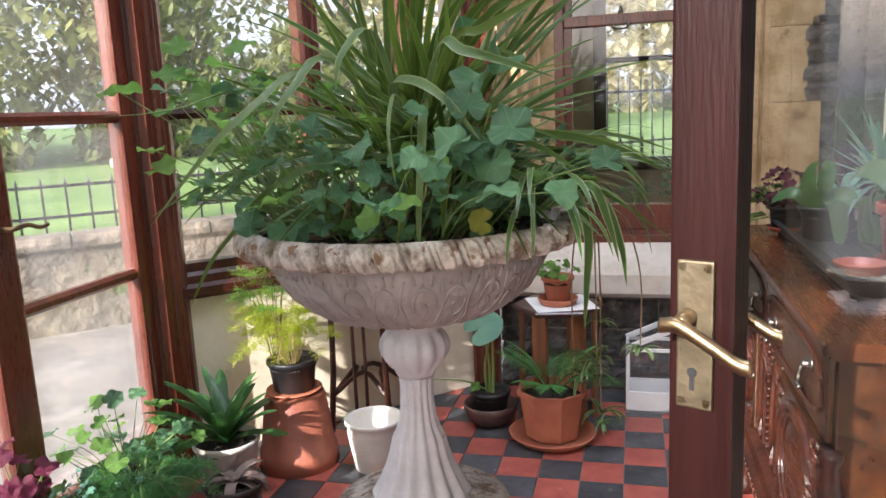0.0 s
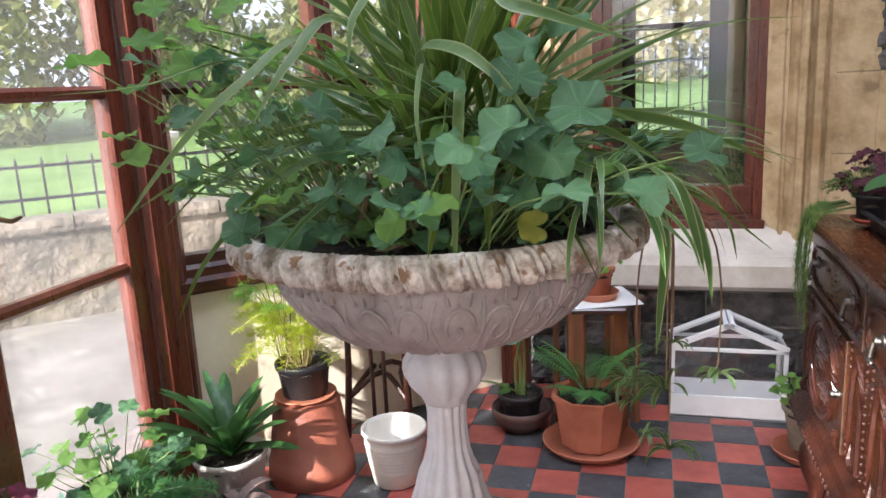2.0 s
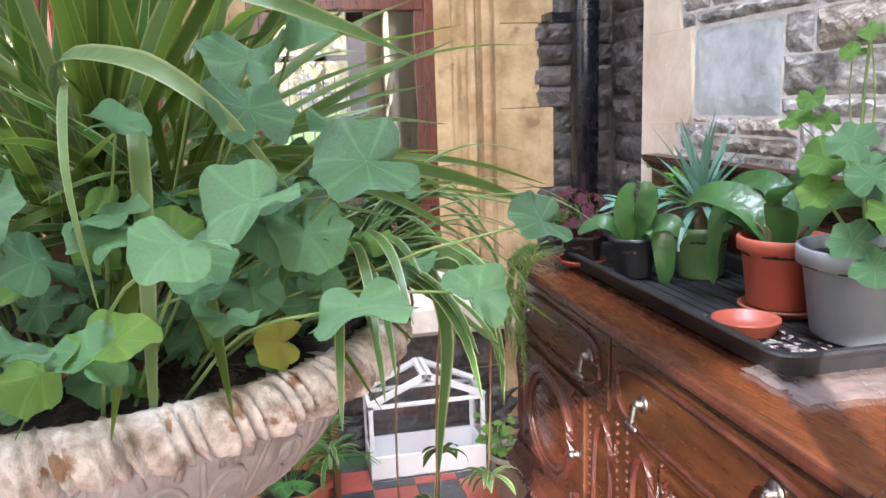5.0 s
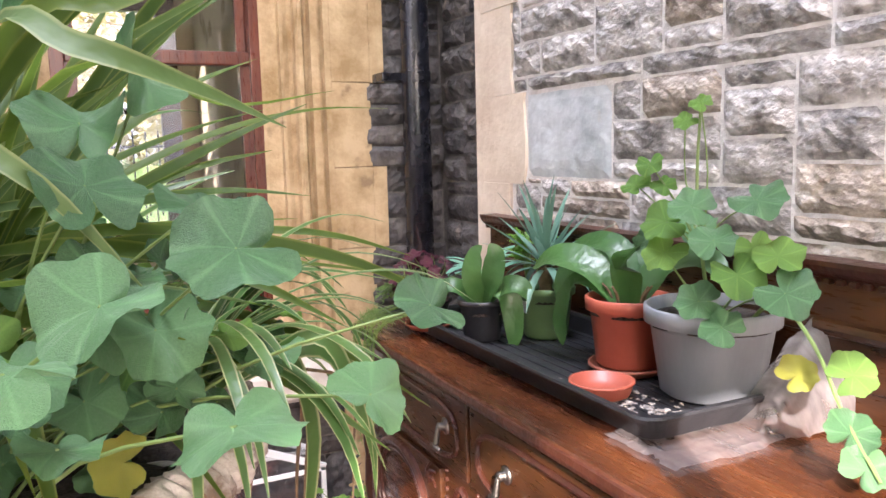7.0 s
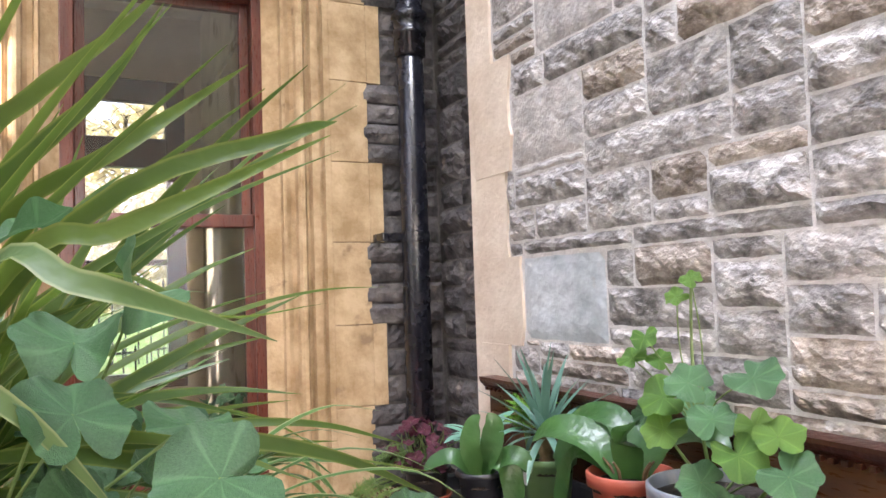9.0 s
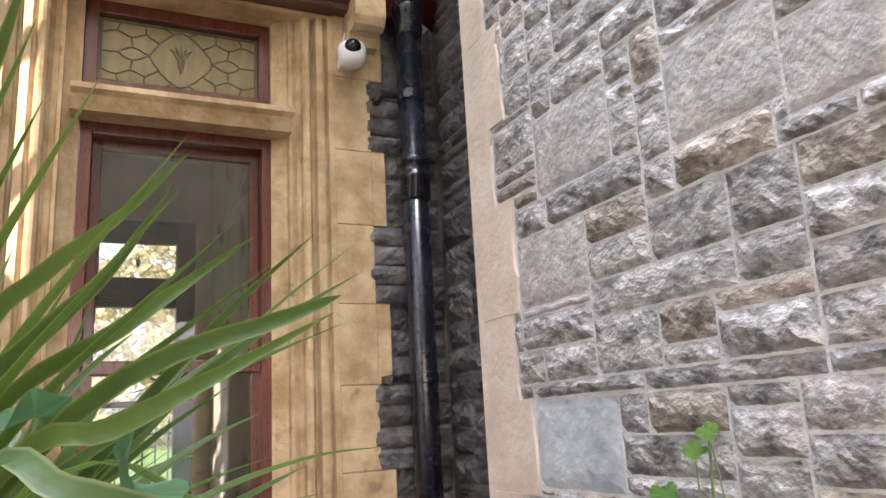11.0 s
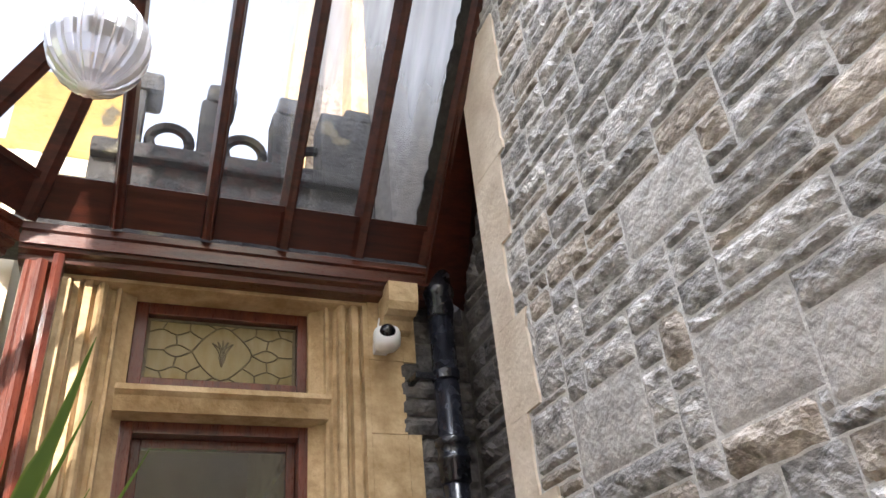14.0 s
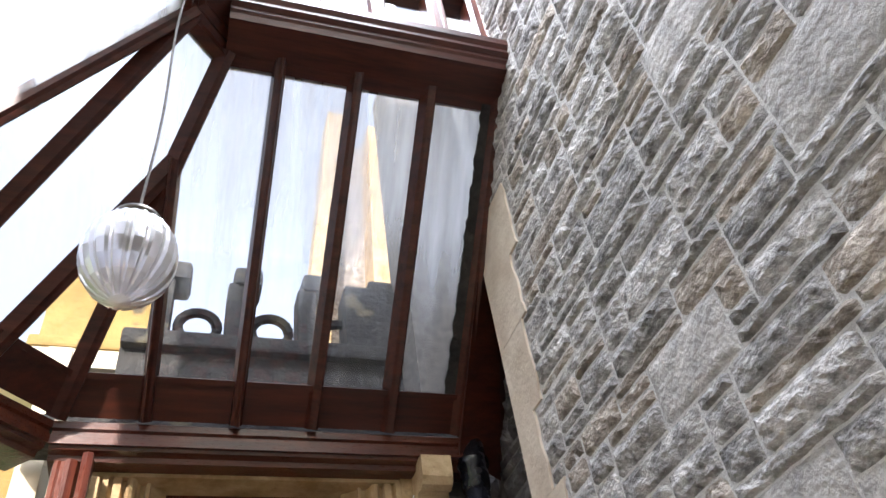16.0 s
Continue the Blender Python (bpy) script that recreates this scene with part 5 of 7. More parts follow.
lathe(bm, [(0.075, 0.858), (0.064, 0.852), (0.060, 0.842), (0.066, 0.836), (0.070, 0.828), (0.064, 0.821), (0.066, 0.816), (0.077, 0.806), (0.086, 0.790), (0.089, 0.770), (0.084, 0.748), (0.068, 0.728), (0.056, 0.716), (0.051, 0.706), (0.045, 0.696)], 96, flutes=(12, 0.11, 7, 12))
part("knop", bm, URNS, urn, "lobed knop under the bowl", smooth=True)
bm = bmesh.new()
lathe(bm, [(0.045, 0.698), (0.042, 0.67), (0.043, 0.63), (0.047, 0.59), (0.056, 0.558), (0.066, 0.540), (0.070, 0.528), (0.076, 0.50), (0.090, 0.46), (0.106, 0.425), (0.122, 0.398), (0.129, 0.385), (0.124, 0.372)], 112, flutes=(14, 0.15, 0, 11))
part("stem", bm, URNS, urn, "fluted flaring stem", smooth=True)
bm = bmesh.new()
lathe(bm, [(0.20, 0.0), (0.20, 0.30), (0.225, 0.315), (0.232, 0.335), (0.225, 0.352), (0.18, 0.362), (0.13, 0.375), (0.05, 0.376)], 64, wob=0.01)
part("foot", bm, URNW, urn, "round rust-spotted foot", smooth=True)

# ---- pots on the floor ----
pot("plant_pot", (-0.965, 2.60, 0.0), 0.080, 0.113, 0.205, WHITEPOT, "empty white ribbed ceramic pot on the floor", rings=7, soil=False, rim_h=0.018)
up = thing("plant_pot", "big upturned terracotta pot used as a stand", "flower pot", at=(-1.285, 2.60, 0.0))
bm = bmesh.new()
lathe(bm, [(0.150, 0.0), (0.156, 0.004), (0.150, 0.075), (0.144, 0.078), (0.118, 0.28), (0.112, 0.292), (0.095, 0.295), (0.0005, 0.295)], 48)
part("body", bm, TERRAD, up, smooth=True)
saucer((-1.285, 2.60, 0.295), 0.108, 0.014, TERRA, "terracotta saucer on the upturned pot")
pot("plant_pot", (-1.285, 2.60, 0.305), 0.078, 0.098, 0.125, PLASTB, "black plastic pot of bright yellow-green fern")
wp = pot("plant_pot", (-1.42, 2.30, 0.0), 0.088, 0.118, 0.225, WHITEPOT, "off-white scalloped ceramic pot of strap leaves", seg=40)
pot("plant_pot", (-0.605, 3.09, 0.025), 0.065, 0.088, 0.125, PLASTB, "black plastic pot standing in a brown bowl")
bowl = thing("bowl", "dark brown ridged ceramic bowl holding a pot", "bowl", at=(-0.605, 3.09, 0.0))
bm = bmesh.new()
lathe(bm, [(0.07, 0), (0.075, 0.008), (0.098, 0.03), (0.103, 0.036), (0.112, 0.06), (0.116, 0.066), (0.118, 0.09), (0.112, 0.092), (0.095, 0.03), (0.06, 0.015), (0.0005, 0.014)], 44)
part("body", bm, surf("brown_glazed_bowl", (0.06, 0.03, 0.025), (0.15, 0.09, 0.075), 12, 0.4, 0.1, 50), bowl, smooth=True)
octp = thing("plant_pot", "octagonal terracotta-coloured pot of small palm", "flower pot", at=(-0.325, 2.97, 0.016), rz=22.5)
bm = bmesh.new()
lathe(bm, [(0.108, 0.0), (0.110, 0.004), (0.134, 0.178), (0.146, 0.180), (0.148, 0.200), (0.140, 0.203), (0.128, 0.196), (0.115, 0.08), (0.0005, 0.08)], 8)
part("body", bm, TERRA, octp)
bm = bmesh.new()
lathe(bm, [(0.127, 0.165), (0.09, 0.178), (0.04, 0.175), (0.0005, 0.18)], 8, wob=0.1)
part("soil", bm, SOIL, octp)
saucer((-0.325, 2.97, 0.0), 0.178, 0.032, TERRA, "wide terracotta saucer on the tiled floor")
pot("plant_pot", (0.42, 3.02, 0.03), 0.055, 0.085, 0.16, surf("green_grey_pot", (0.18, 0.17, 0.12), (0.34, 0.32, 0.26), 12, 0.6, 0.3, 40), "weathered green-grey pot with terracotta rim beside the sideboard")
saucer((0.42, 3.02, 0.0), 0.115, 0.03, TERRA, "terracotta saucer on the floor beside the sideboard")
pot("plant_pot", (-1.62, 2.02, 0.0), 0.085, 0.115, 0.24, PLASTB, "black plastic pot of ivy-leaved geranium")
pot("plant_pot", (-1.46, 1.87, 0.0), 0.085, 0.105, 0.20, TERRAD, "pot of mossy green asparagus fern")
pot("plant_pot", (-1.62, 1.62, 0.0), 0.09, 0.115, 0.26, PLASTB, "black pot of magenta-leaved plant")
pot("plant_pot", (-1.27, 2.08, 0.0), 0.075, 0.095, 0.18, surf("dark_brown_pot", (0.03, 0.02, 0.018), (0.08, 0.055, 0.045), 9, 0.5, 0.1, 40), "dark brown pot of withered leaves")

# hexagonal side table with a paper mat and a small pot
table = thing("side_table", "small hexagonal dark wooden side table", "side table", at=(-0.32, 3.20, 0.0), rz=8)
bm = bmesh.new()
lathe(bm, [(0.185, 0.488), (0.195, 0.494), (0.195, 0.506), (0.188, 0.512)], 6)
part("tabletop", bm, DARKWOOD, table)
for k in range(6):
    a = radians(60 * k)
    bm = bmesh.new()
    box(bm, -0.032, -0.012, 0.0, 0.032, 0.012, 0.488, 0.003, m=Matrix.Rotation(a, 4, "Z") @ Matrix.Translation((0.155, 0, 0)) @ Matrix.Rotation(radians(90), 4, "Z"))
    part("leg", bm, surf("table_leg_wood", (0.10, 0.035, 0.015), (0.24, 0.09, 0.035), 9, 0.4, 0.1, 70, stretch=(3, 3, 0.4)) if k == 0 else bpy.data.materials["table_leg_wood"], table)
bm = bmesh.new()
box(bm, -0.125, -0.135, 0.0, 0.135, 0.125, 0.0016, m=Matrix.Rotation(radians(20), 4, "Z"))
mat_ob = part("paper_sheet", bm, WHITE, None)
mat_ob.location = (-0.31, 3.19, 0.5125)
tagged(mat_ob, "white paper sheet laid on the side table", "paper")
saucer((-0.315, 3.18, 0.5145), 0.085, 0.028, TERRA, "small terracotta saucer on the side table")
pot("plant_pot", (-0.315, 3.18, 0.522), 0.048, 0.070, 0.115, TERRA, "small terracotta pot on the side table", rim_h=0.02)

# mini greenhouse
gh = thing("mini_greenhouse", "white-framed tabletop greenhouse with clear panes", "greenhouse", at=(0.18, 3.37, 0.0))
HW, D0, D1, BH, EH, RH = 0.215, -0.095, 0.095, 0.095, 0.292, 0.388
bm = bmesh.new()
box(bm, -HW, D0, 0.0, HW, D0 + 0.012, BH, 0.003)
box(bm, -HW, D1 - 0.012, 0.0, HW, D1, BH, 0.003)
for x in (-HW, HW - 0.012):
    box(bm, x, D0 + 0.012, 0.0, x + 0.012, D1 - 0.012, BH, 0.003)
box(bm, -HW, D0, 0.0, HW, D1, 0.012, 0.002)
part("base_tray", bm, WHITE, gh)
for x in (-HW, HW - 0.016):
    for y in (D0, D1 - 0.016):
        boxpart("upright", (x, y, BH, x + 0.016, y + 0.016, EH), WHITE, gh, bev=0.002)
for y in (D0, D1 - 0.014):
    bm = bmesh.new()
    box(bm, -HW, y, EH - 0.014, HW, y + 0.014, EH, 0.002)
    for s in (-1, 1):
        profile_beam(bm, (s * HW, y + 0.007, EH), (0, y + 0.007, RH), [(-0.007, -0.012), (0.007, -0.012), (0.007, 0.010), (-0.007, 0.010)])
    part("gable_frame", bm, WHITE, gh)
for x in (-HW + 0.008, HW - 0.008):
    boxpart("eaves_rail", (x - 0.007, D0, EH - 0.012, x + 0.007, D1, EH + 0.002), WHITE, gh, bev=0.002)
for s in (-0.012, 0.012):
    boxpart("ridge_rail", (s - 0.008, D0, RH - 0.014, s + 0.008, D1, RH + 0.006), WHITE, gh, bev=0.002)
for y in (D0 + 0.007, D1 - 0.009):
    quad_glass("pane", [(-HW, y, BH), (HW, y, BH), (HW, y, EH), (0, y, RH), (-HW, y, EH)], PLASTICGLASS, gh, 0.002)
for s in (-1, 1):
    quad_glass("roof_pane", [(s * HW, D0, EH), (s * HW, D1, EH), (0, D1, RH), (0, D0, RH)], PLASTICGLASS, gh, 0.002)
    quad_glass("pane", [(s * HW * 0.98, D0, BH), (s * HW * 0.98, D1, BH), (s * HW * 0.98, D1, EH), (s * HW * 0.98, D0, EH)], PLASTICGLASS, gh, 0.002)

# dark plant stand with bowed stretchers
stand = thing("plant_stand", "dark wooden plant stand with curved stretchers", "plant stand", at=(-1.13, 3.02, 0.0))
for k in range(4):
    a = radians(45 + 90 * k)
    bm = bmesh.new()
    tube(bm, [(0.19 * math.cos(a), 0.19 * math.sin(a), 0), (0.165 * math.cos(a), 0.165 * math.sin(a), 0.3), (0.16 * math.cos(a), 0.16 * math.sin(a), 0.58)], 0.014, 0.012, 8)
    part("leg", bm, DARKWOOD, stand)
    b = radians(135 + 90 * k)
    bm = bmesh.new()
    tube(bm, [(0.175 * math.cos(a), 0.175 * math.sin(a), 0.16), (0.06 * math.cos((a + b) / 2), 0.06 * math.sin((a + b) / 2), 0.25), (0.175 * math.cos(b), 0.175 * math.sin(b), 0.16)], 0.011, seg=8)
    part("stretcher", bm, DARKWOOD, stand)
for x in (-0.02, 0.03):
    bm = bmesh.new()
    tube(bm, [(x, -0.12, 0.0), (x, -0.12, 0.56)], 0.008, seg=6)
    part("spindle", bm, DARKWOOD, stand)
bm = bmesh.new()
lathe(bm, [(0.19, 0.575), (0.20, 0.58), (0.20, 0.595), (0.19, 0.60), (0.0005, 0.60)], 32)
part("top", bm, DARKWOOD, stand)
pot("plant_pot", (-1.13, 3.02, 0.60), 0.06, 0.085, 0.12, TERRAD, "pot of spider plant on the plant stand")

# ---- wall fittings ----
pipe = thing("downpipe", "glossy black cast-iron downpipe with collars", "downpipe", at=(0.845, 3.43, 0.0))
bm = bmesh.new()
lathe(bm, [(0.052, 0.0), (0.052, 3.24)], 28)
part("pipe", bm, IRON, pipe, smooth=True)
for z in (2.425, 0.75):
    bm = bmesh.new()
    lathe(bm, [(0.053, z - 0.10), (0.060, z - 0.095), (0.060, z - 0.02), (0.066, z - 0.015), (0.066, z), (0.060, z + 0.004), (0.060, z + 0.04), (0.070, z + 0.045), (0.070, z + 0.07), (0.062, z + 0.075), (0.053, z + 0.08)], 28)
    part("collar", bm, IRON, pipe, smooth=True)
for z in (1.64, 2.76):
    bm = bmesh.new()
    lathe(bm, [(0.053, z - 0.02), (0.058, z - 0.018), (0.058, z + 0.018), (0.053, z + 0.02)], 28)
    box(bm, -0.125, -0.008, z - 0.013, -0.05, 0.008, z + 0.013, 0.003)
    box(bm, -0.135, -0.012, z - 0.015, -0.11, 0.11, z + 0.015, 0.004)
    part("bracket", bm, IRON, pipe)
bm = bmesh.new()
lathe(bm, [(0.053, 3.02), (0.060, 3.03), (0.060, 3.12), (0.068, 3.13), (0.068, 3.16), (0.058, 3.17), (0.056, 3.27)], 28)
part("pipe_head", bm, IRON, pipe, smooth=True)

corbel = thing("corbel", "rounded limestone corbel under the eaves beam", "corbel", at=(0.60, WINY, 3.0))
bm = bmesh.new()
out = [(0.0, 0.0), (0.0, 0.15), (-0.15, 0.15), (-0.15, 0.10), (-0.147, 0.06), (-0.13, 0.03), (-0.10, 0.018), (-0.075, 0.025), (-0.055, 0.015), (-0.04, -0.02), (0.0, -0.03)]
r0 = [bm.verts.new((0.0, v, h)) for v, h in out]
r1 = [bm.verts.new((0.128, v, h)) for v, h in out]
for i in range(len(out)):
    bm.faces.new((r0[i], r0[(i + 1) % len(out)], r1[(i + 1) % len(out)], r1[i]))
bm.faces.new(r0)
bm.faces.new(r1)
bmesh.ops.recalc_face_normals(bm, faces=bm.faces)
part("block", bm, LIME, corbel)

cctv = thing("security_camera", "small white dome security camera on the limestone wall", "security camera", at=(0.596, 3.415, 2.905))
bm = bmesh.new()
lathe(bm, [(0.0005, -0.055), (0.035, -0.052), (0.052, -0.035), (0.056, -0.01), (0.056, 0.02), (0.05, 0.035), (0.03, 0.045), (0.0005, 0.046)], 28)
part("housing", bm, WHITE, cctv, smooth=True)
bm = bmesh.new()
bmesh.ops.create_uvsphere(bm, u_segments=20, v_segments=12, radius=0.034, matrix=Matrix.Translation((-0.008, -0.035, 0.010)))
part("lens_dome", bm, surf("black_lens", (0.004, 0.004, 0.006), (0.008, 0.008, 0.01), 5, 0.08, 0, 10), cctv, "glossy black lens dome", smooth=True)
bm = bmesh.new()
box(bm, -0.03, 0.03, -0.03, 0.03, 0.105, 0.02, 0.006)
tube(bm, [(0.0, 0.04, 0.03), (-0.01, 0.06, 0.075), (-0.005, 0.09, 0.10), (0.005, 0.10, 0.14)], 0.004, seg=6)
part("mount", bm, WHITE, cctv)

# cut-glass pendant globe
lamp = thing("pendant_lamp", "cut-glass globe pendant lamp on a twisted cord", "pendant lamp", at=(-0.462, 1.94, 2.745))
bm = bmesh.new()
prof = [(0.034, 0.098), (0.05, 0.092), (0.074, 0.075), (0.090, 0.045), (0.096, 0.012), (0.094, -0.02), (0.084, -0.052), (0.066, -0.080), (0.044, -0.100), (0.022, -0.112), (0.0008, -0.116)]
rings = lathe(bm, prof, 96)
for k, ring in enumerate(rings):
    for i, v in enumerate(ring):
        a = 2 * math.pi * i / 96
        if 4 <= k <= 9:
            v.co.x *= 1 - 0.06 * (i % 6 < 2)
            v.co.y *= 1 - 0.06 * (i % 6 < 2)
        elif 1 <= k <= 3:
            f = 1 - 0.03 * ((i // 2 + k) % 2)
            v.co.x *= f
            v.co.y *= f
m, n, l, p = node_mat("cut_glass")
p.inputs["Base Color"].default_value = (0.84, 0.83, 0.89, 1)
p.inputs["Transmission Weight"].default_value = 0.72
p.inputs["Roughness"].default_value = 0.24
p.inputs["IOR"].default_value = 1.35
globe = part("globe", bm, m, lamp, "clear cut-glass globe with fluted rays")
globe.visible_shadow = False
bm = bmesh.new()
lathe(bm, [(0.02, 0.135), (0.03, 0.125), (0.05, 0.115), (0.052, 0.100), (0.036, 0.096)], 28)
part("gallery", bm, BRONZE, lamp, "dark metal gallery", smooth=True)
bm = bmesh.new()
tube(bm, [(0.0, 0.0, 0.13), (0.006, 0.01, 0.5), (-0.004, 0.0, 0.9), (0.004, 0.01, 1.3), (0.0, 0.0, 1.72)], 0.0035, seg=6, steps=6)
part("cord", bm, surf("grey_cord", (0.16, 0.15, 0.15), (0.3, 0.28, 0.28), 60, 0.8, 0.2, 90), lamp)


# ---- leaves and plants ----
def round_leaf(seed, lobes=6, notch=0.5, cup=0.18, wave=0.13, cleft=0.0):
    """A kidney-shaped, scalloped leaf of radius 1, its stalk at the origin, lying flat."""
    rnd = random.Random(seed)
    me = bpy.data.meshes.new("leaf_sheet")
    bm = bmesh.new()
    uv = bm.loops.layers.uv.new("uv")
    n, fr = 56, (0.3, 0.6, 0.85, 1.0)
    ph = rnd.uniform(0, 6)
    c = bm.verts.new((0, 0, 0))
    uvs = {c: (0.5, 0.0)}
    rings = []
    for f in fr:
        ring = []
        for i in range(n + 1):
            a = -math.pi + 2 * math.pi * i / n
            gap = max(0.0, 1 - abs(abs(a) - math.pi) / 0.5)
            lobe = cleft * abs(math.cos(a * lobes / 2)) ** 0.6 + (0.10 - 0.7 * cleft) * (0.5 + 0.5 * math.cos(a * lobes))
            r = f * (0.93 - cleft * 0.6 + lobe * f * f + 0.018 * f ** 4 * math.sin(a * lobes * 3 + ph) + 0.05 * math.sin(a + ph)) * (1 - notch * gap ** 1.5)
            z = f * f * (cup * math.sin(a) ** 2 - 0.8 * cup * math.cos(a) ** 2 * (1 if math.cos(a) > 0 else 0.3)) + wave * f ** 3 * math.sin(a * 5 + ph) + 0.05 * f * f * math.sin(2 * a + ph) + 0.06 * f * rnd.uniform(-0.25, 0.25)
            v = bm.verts.new((r * math.cos(a) + 0.25 * f * 0, r * math.sin(a), z))
            uvs[v] = (i / n, f)
            ring.append(v)
        rings.append(ring)
    for i in range(n):
        bm.faces.new((c, rings[0][i], rings[0][i + 1]))
        for p, q in zip(rings, rings[1:]):
            bm.faces.new((p[i], q[i], q[i + 1], p[i + 1]))
    for f in bm.faces:
        f.smooth = True
        us = [uvs[v] for v in f.verts]
        for lp in f.loops:
            lp[uv].uv = uvs[lp.vert] if lp.vert is not c else (sum(u[0] for u in us[1:]) / max(len(us) - 1, 1) if f.verts[0] is c else 0.5, 0)
    bm.to_mesh(me)
    bm.free()
    return me


def blade_mesh(bm, points, width, fold=0.25, twist=0.0, steps=4, up=(0, 0, 1), shape="sword"):
    """A long leaf along points: three verts across, folded, with u across the blade."""
    uv = bm.loops.layers.uv.verify()
    pts = smooth_path(points, steps)
    n = len(pts)
    rows = []
    for k, p in enumerate(pts):
        d = (pts[min(k + 1, n - 1)] - pts[max(k - 1, 0)]).normalized()
        side = d.cross(Vector(up))
        side = side.normalized() if side.length > 0.05 else Vector((1, 0, 0)).cross(d).normalized()
        side = (Matrix.Rotation(twist * k / n, 3, d) @ side)
        nn = side.cross(d)
        t = k / (n - 1)
        if shape == "sword":
            w = width * 0.5 * (0.45 + 0.55 * min(t / 0.35, 1)) * min((1 - t) / 0.45, 1) ** 0.75
        elif shape == "oval":
            w = width * 0.5 * math.sin(math.pi * min(0.12 + 0.88 * t, 1)) ** 0.6
        else:
            w = width * 0.5 * min(t / 0.1 + 0.25, 1) * min((1 - t) / 0.25, 1) ** 0.6
        w = max(w, 0.0004)
        rows.append([bm.verts.new(p + side * w + nn * w * fold), bm.verts.new(p), bm.verts.new(p - side * w + nn * w * fold)])
    for k in range(n - 1):
        for c in (0, 1):
            f = bm.faces.new((rows[k][c], rows[k][c + 1], rows[k + 1][c + 1], rows[k + 1][c]))
            f.smooth = True
            for lp, u in zip(f.loops, ((c / 2, k / n), ((c + 1) / 2, k / n), ((c + 1) / 2, (k + 1) / n), (c / 2, (k + 1) / n))):
                lp[uv].uv = u


LEAFMESH = [round_leaf(s, lobes=l, notch=nt, cup=c) for s, l, nt, c in ((1, 8, 0.75, 0.30), (2, 7, 0.7, 0.15), (3, 6, 0.8, 0.5), (4, 8, 0.7, -0.30), (5, 7, 0.75, 0.65), (6, 6, 0.7, -0.45), (7, 9, 0.8, 0.4))]
LOBED = [round_leaf(s, lobes=5, notch=0.5, cup=0.1, wave=0.14, cleft=0.14) for s in (11, 12)]
for me in LEAFMESH + LOBED:
    me.materials.append(LEAFG)


def with_material(meshes, material):
    out = []
    for me in meshes:
        c = me.copy()
        c.materials.clear()
        c.materials.append(material)
        out.append(c)
    return out


LEAFMESH_Y = with_material(LEAFMESH[:2] + LOBED[:1], LEAFY)
LEAFMESH_YEL = with_material(LEAFMESH[:1], LEAFYEL)


def put_leaf(plant, base, pos, normal, size, meshes, rnd, name="leaf"):
    nrm = Vector(normal).normalized()
    q = nrm.to_track_quat("Z", "Y").to_matrix().to_4x4()
    ob = new(name, rnd.choice(meshes))
    ob.parent = plant
    ob.matrix_basis = Matrix.Translation(Vector(pos) - Vector(base)) @ q @ Matrix.Rotation(rnd.uniform(0, 6.28), 4, "Z") @ Matrix.Diagonal((size, size * rnd.uniform(0.88, 1.08), size, 1))
    return ob


def stalk(bm, a, b, r, rnd, sag=0.25, base=(0, 0, 0)):
    a, b, o = Vector(a), Vector(b), Vector(base)
    mid = (a + b) / 2 + Vector((rnd.uniform(-0.02, 0.02), rnd.uniform(-0.02, 0.02), sag * (b - a).length * 0.35))
    tube(bm, [a - o, mid - o, b - o], r, r * 0.6, 5, 3)


# geranium in the urn
rnd = random.Random(21)
ger_base = (U[0], U[1], 1.06)
geranium = thing("geranium", "bushy geranium with round scalloped green leaves in the urn", "plant", at=ger_base)
stems = bmesh.new()
EYE_AT = Vector((-0.25, 0.6, 1.35))


def ger_leaf(p, r, meshes=LEAFMESH, face=0.45, root=None):
    p = Vector(p)
    out = Vector((p.x - U[0], p.y - U[1], 0)).normalized()
    nrm = Vector((0, 0, 0.95)) + out * 0.35 + (EYE_AT - p).normalized() * face * 0.5 + Vector((rnd.uniform(-0.6, 0.6), rnd.uniform(-0.6, 0.6), rnd.uniform(-0.25, 0.3)))
    put_leaf(geranium, ger_base, p, nrm, r, meshes, rnd)
    root = root or (U[0] + (p.x - U[0]) * rnd.uniform(0.35, 0.6), U[1] + (p.y - U[1]) * rnd.uniform(0.35, 0.6), 1.07)
    stalk(stems, root, p, 0.0022, rnd, base=ger_base)


for x, y, z, r in ((-0.227, 1.28, 1.203, 0.054), (-0.123, 1.32, 1.195, 0.042), (-0.478, 1.31, 1.182, 0.037), (-0.046, 1.38, 1.243, 0.044), (-0.352, 1.32, 1.244, 0.046), (-0.509, 1.36, 1.281, 0.050), (-0.713, 1.40, 1.252, 0.055), (-0.289, 1.40, 1.285, 0.050),
                   (-0.217, 1.45, 1.331, 0.045), (-0.418, 1.45, 1.345, 0.042), (-0.741, 1.36, 1.135, 0.050), (-0.503, 1.38, 1.122, 0.040), (-0.619, 1.42, 1.316, 0.048), (-0.33, 1.33, 1.19, 0.040), (-0.60, 1.37, 1.20, 0.042), (-0.80, 1.45, 1.16, 0.048), (-0.43, 1.40, 1.25, 0.040)):
    ger_leaf((x, y, z), r * (0.73 if z > 1.15 else 0.66), face=0.42)
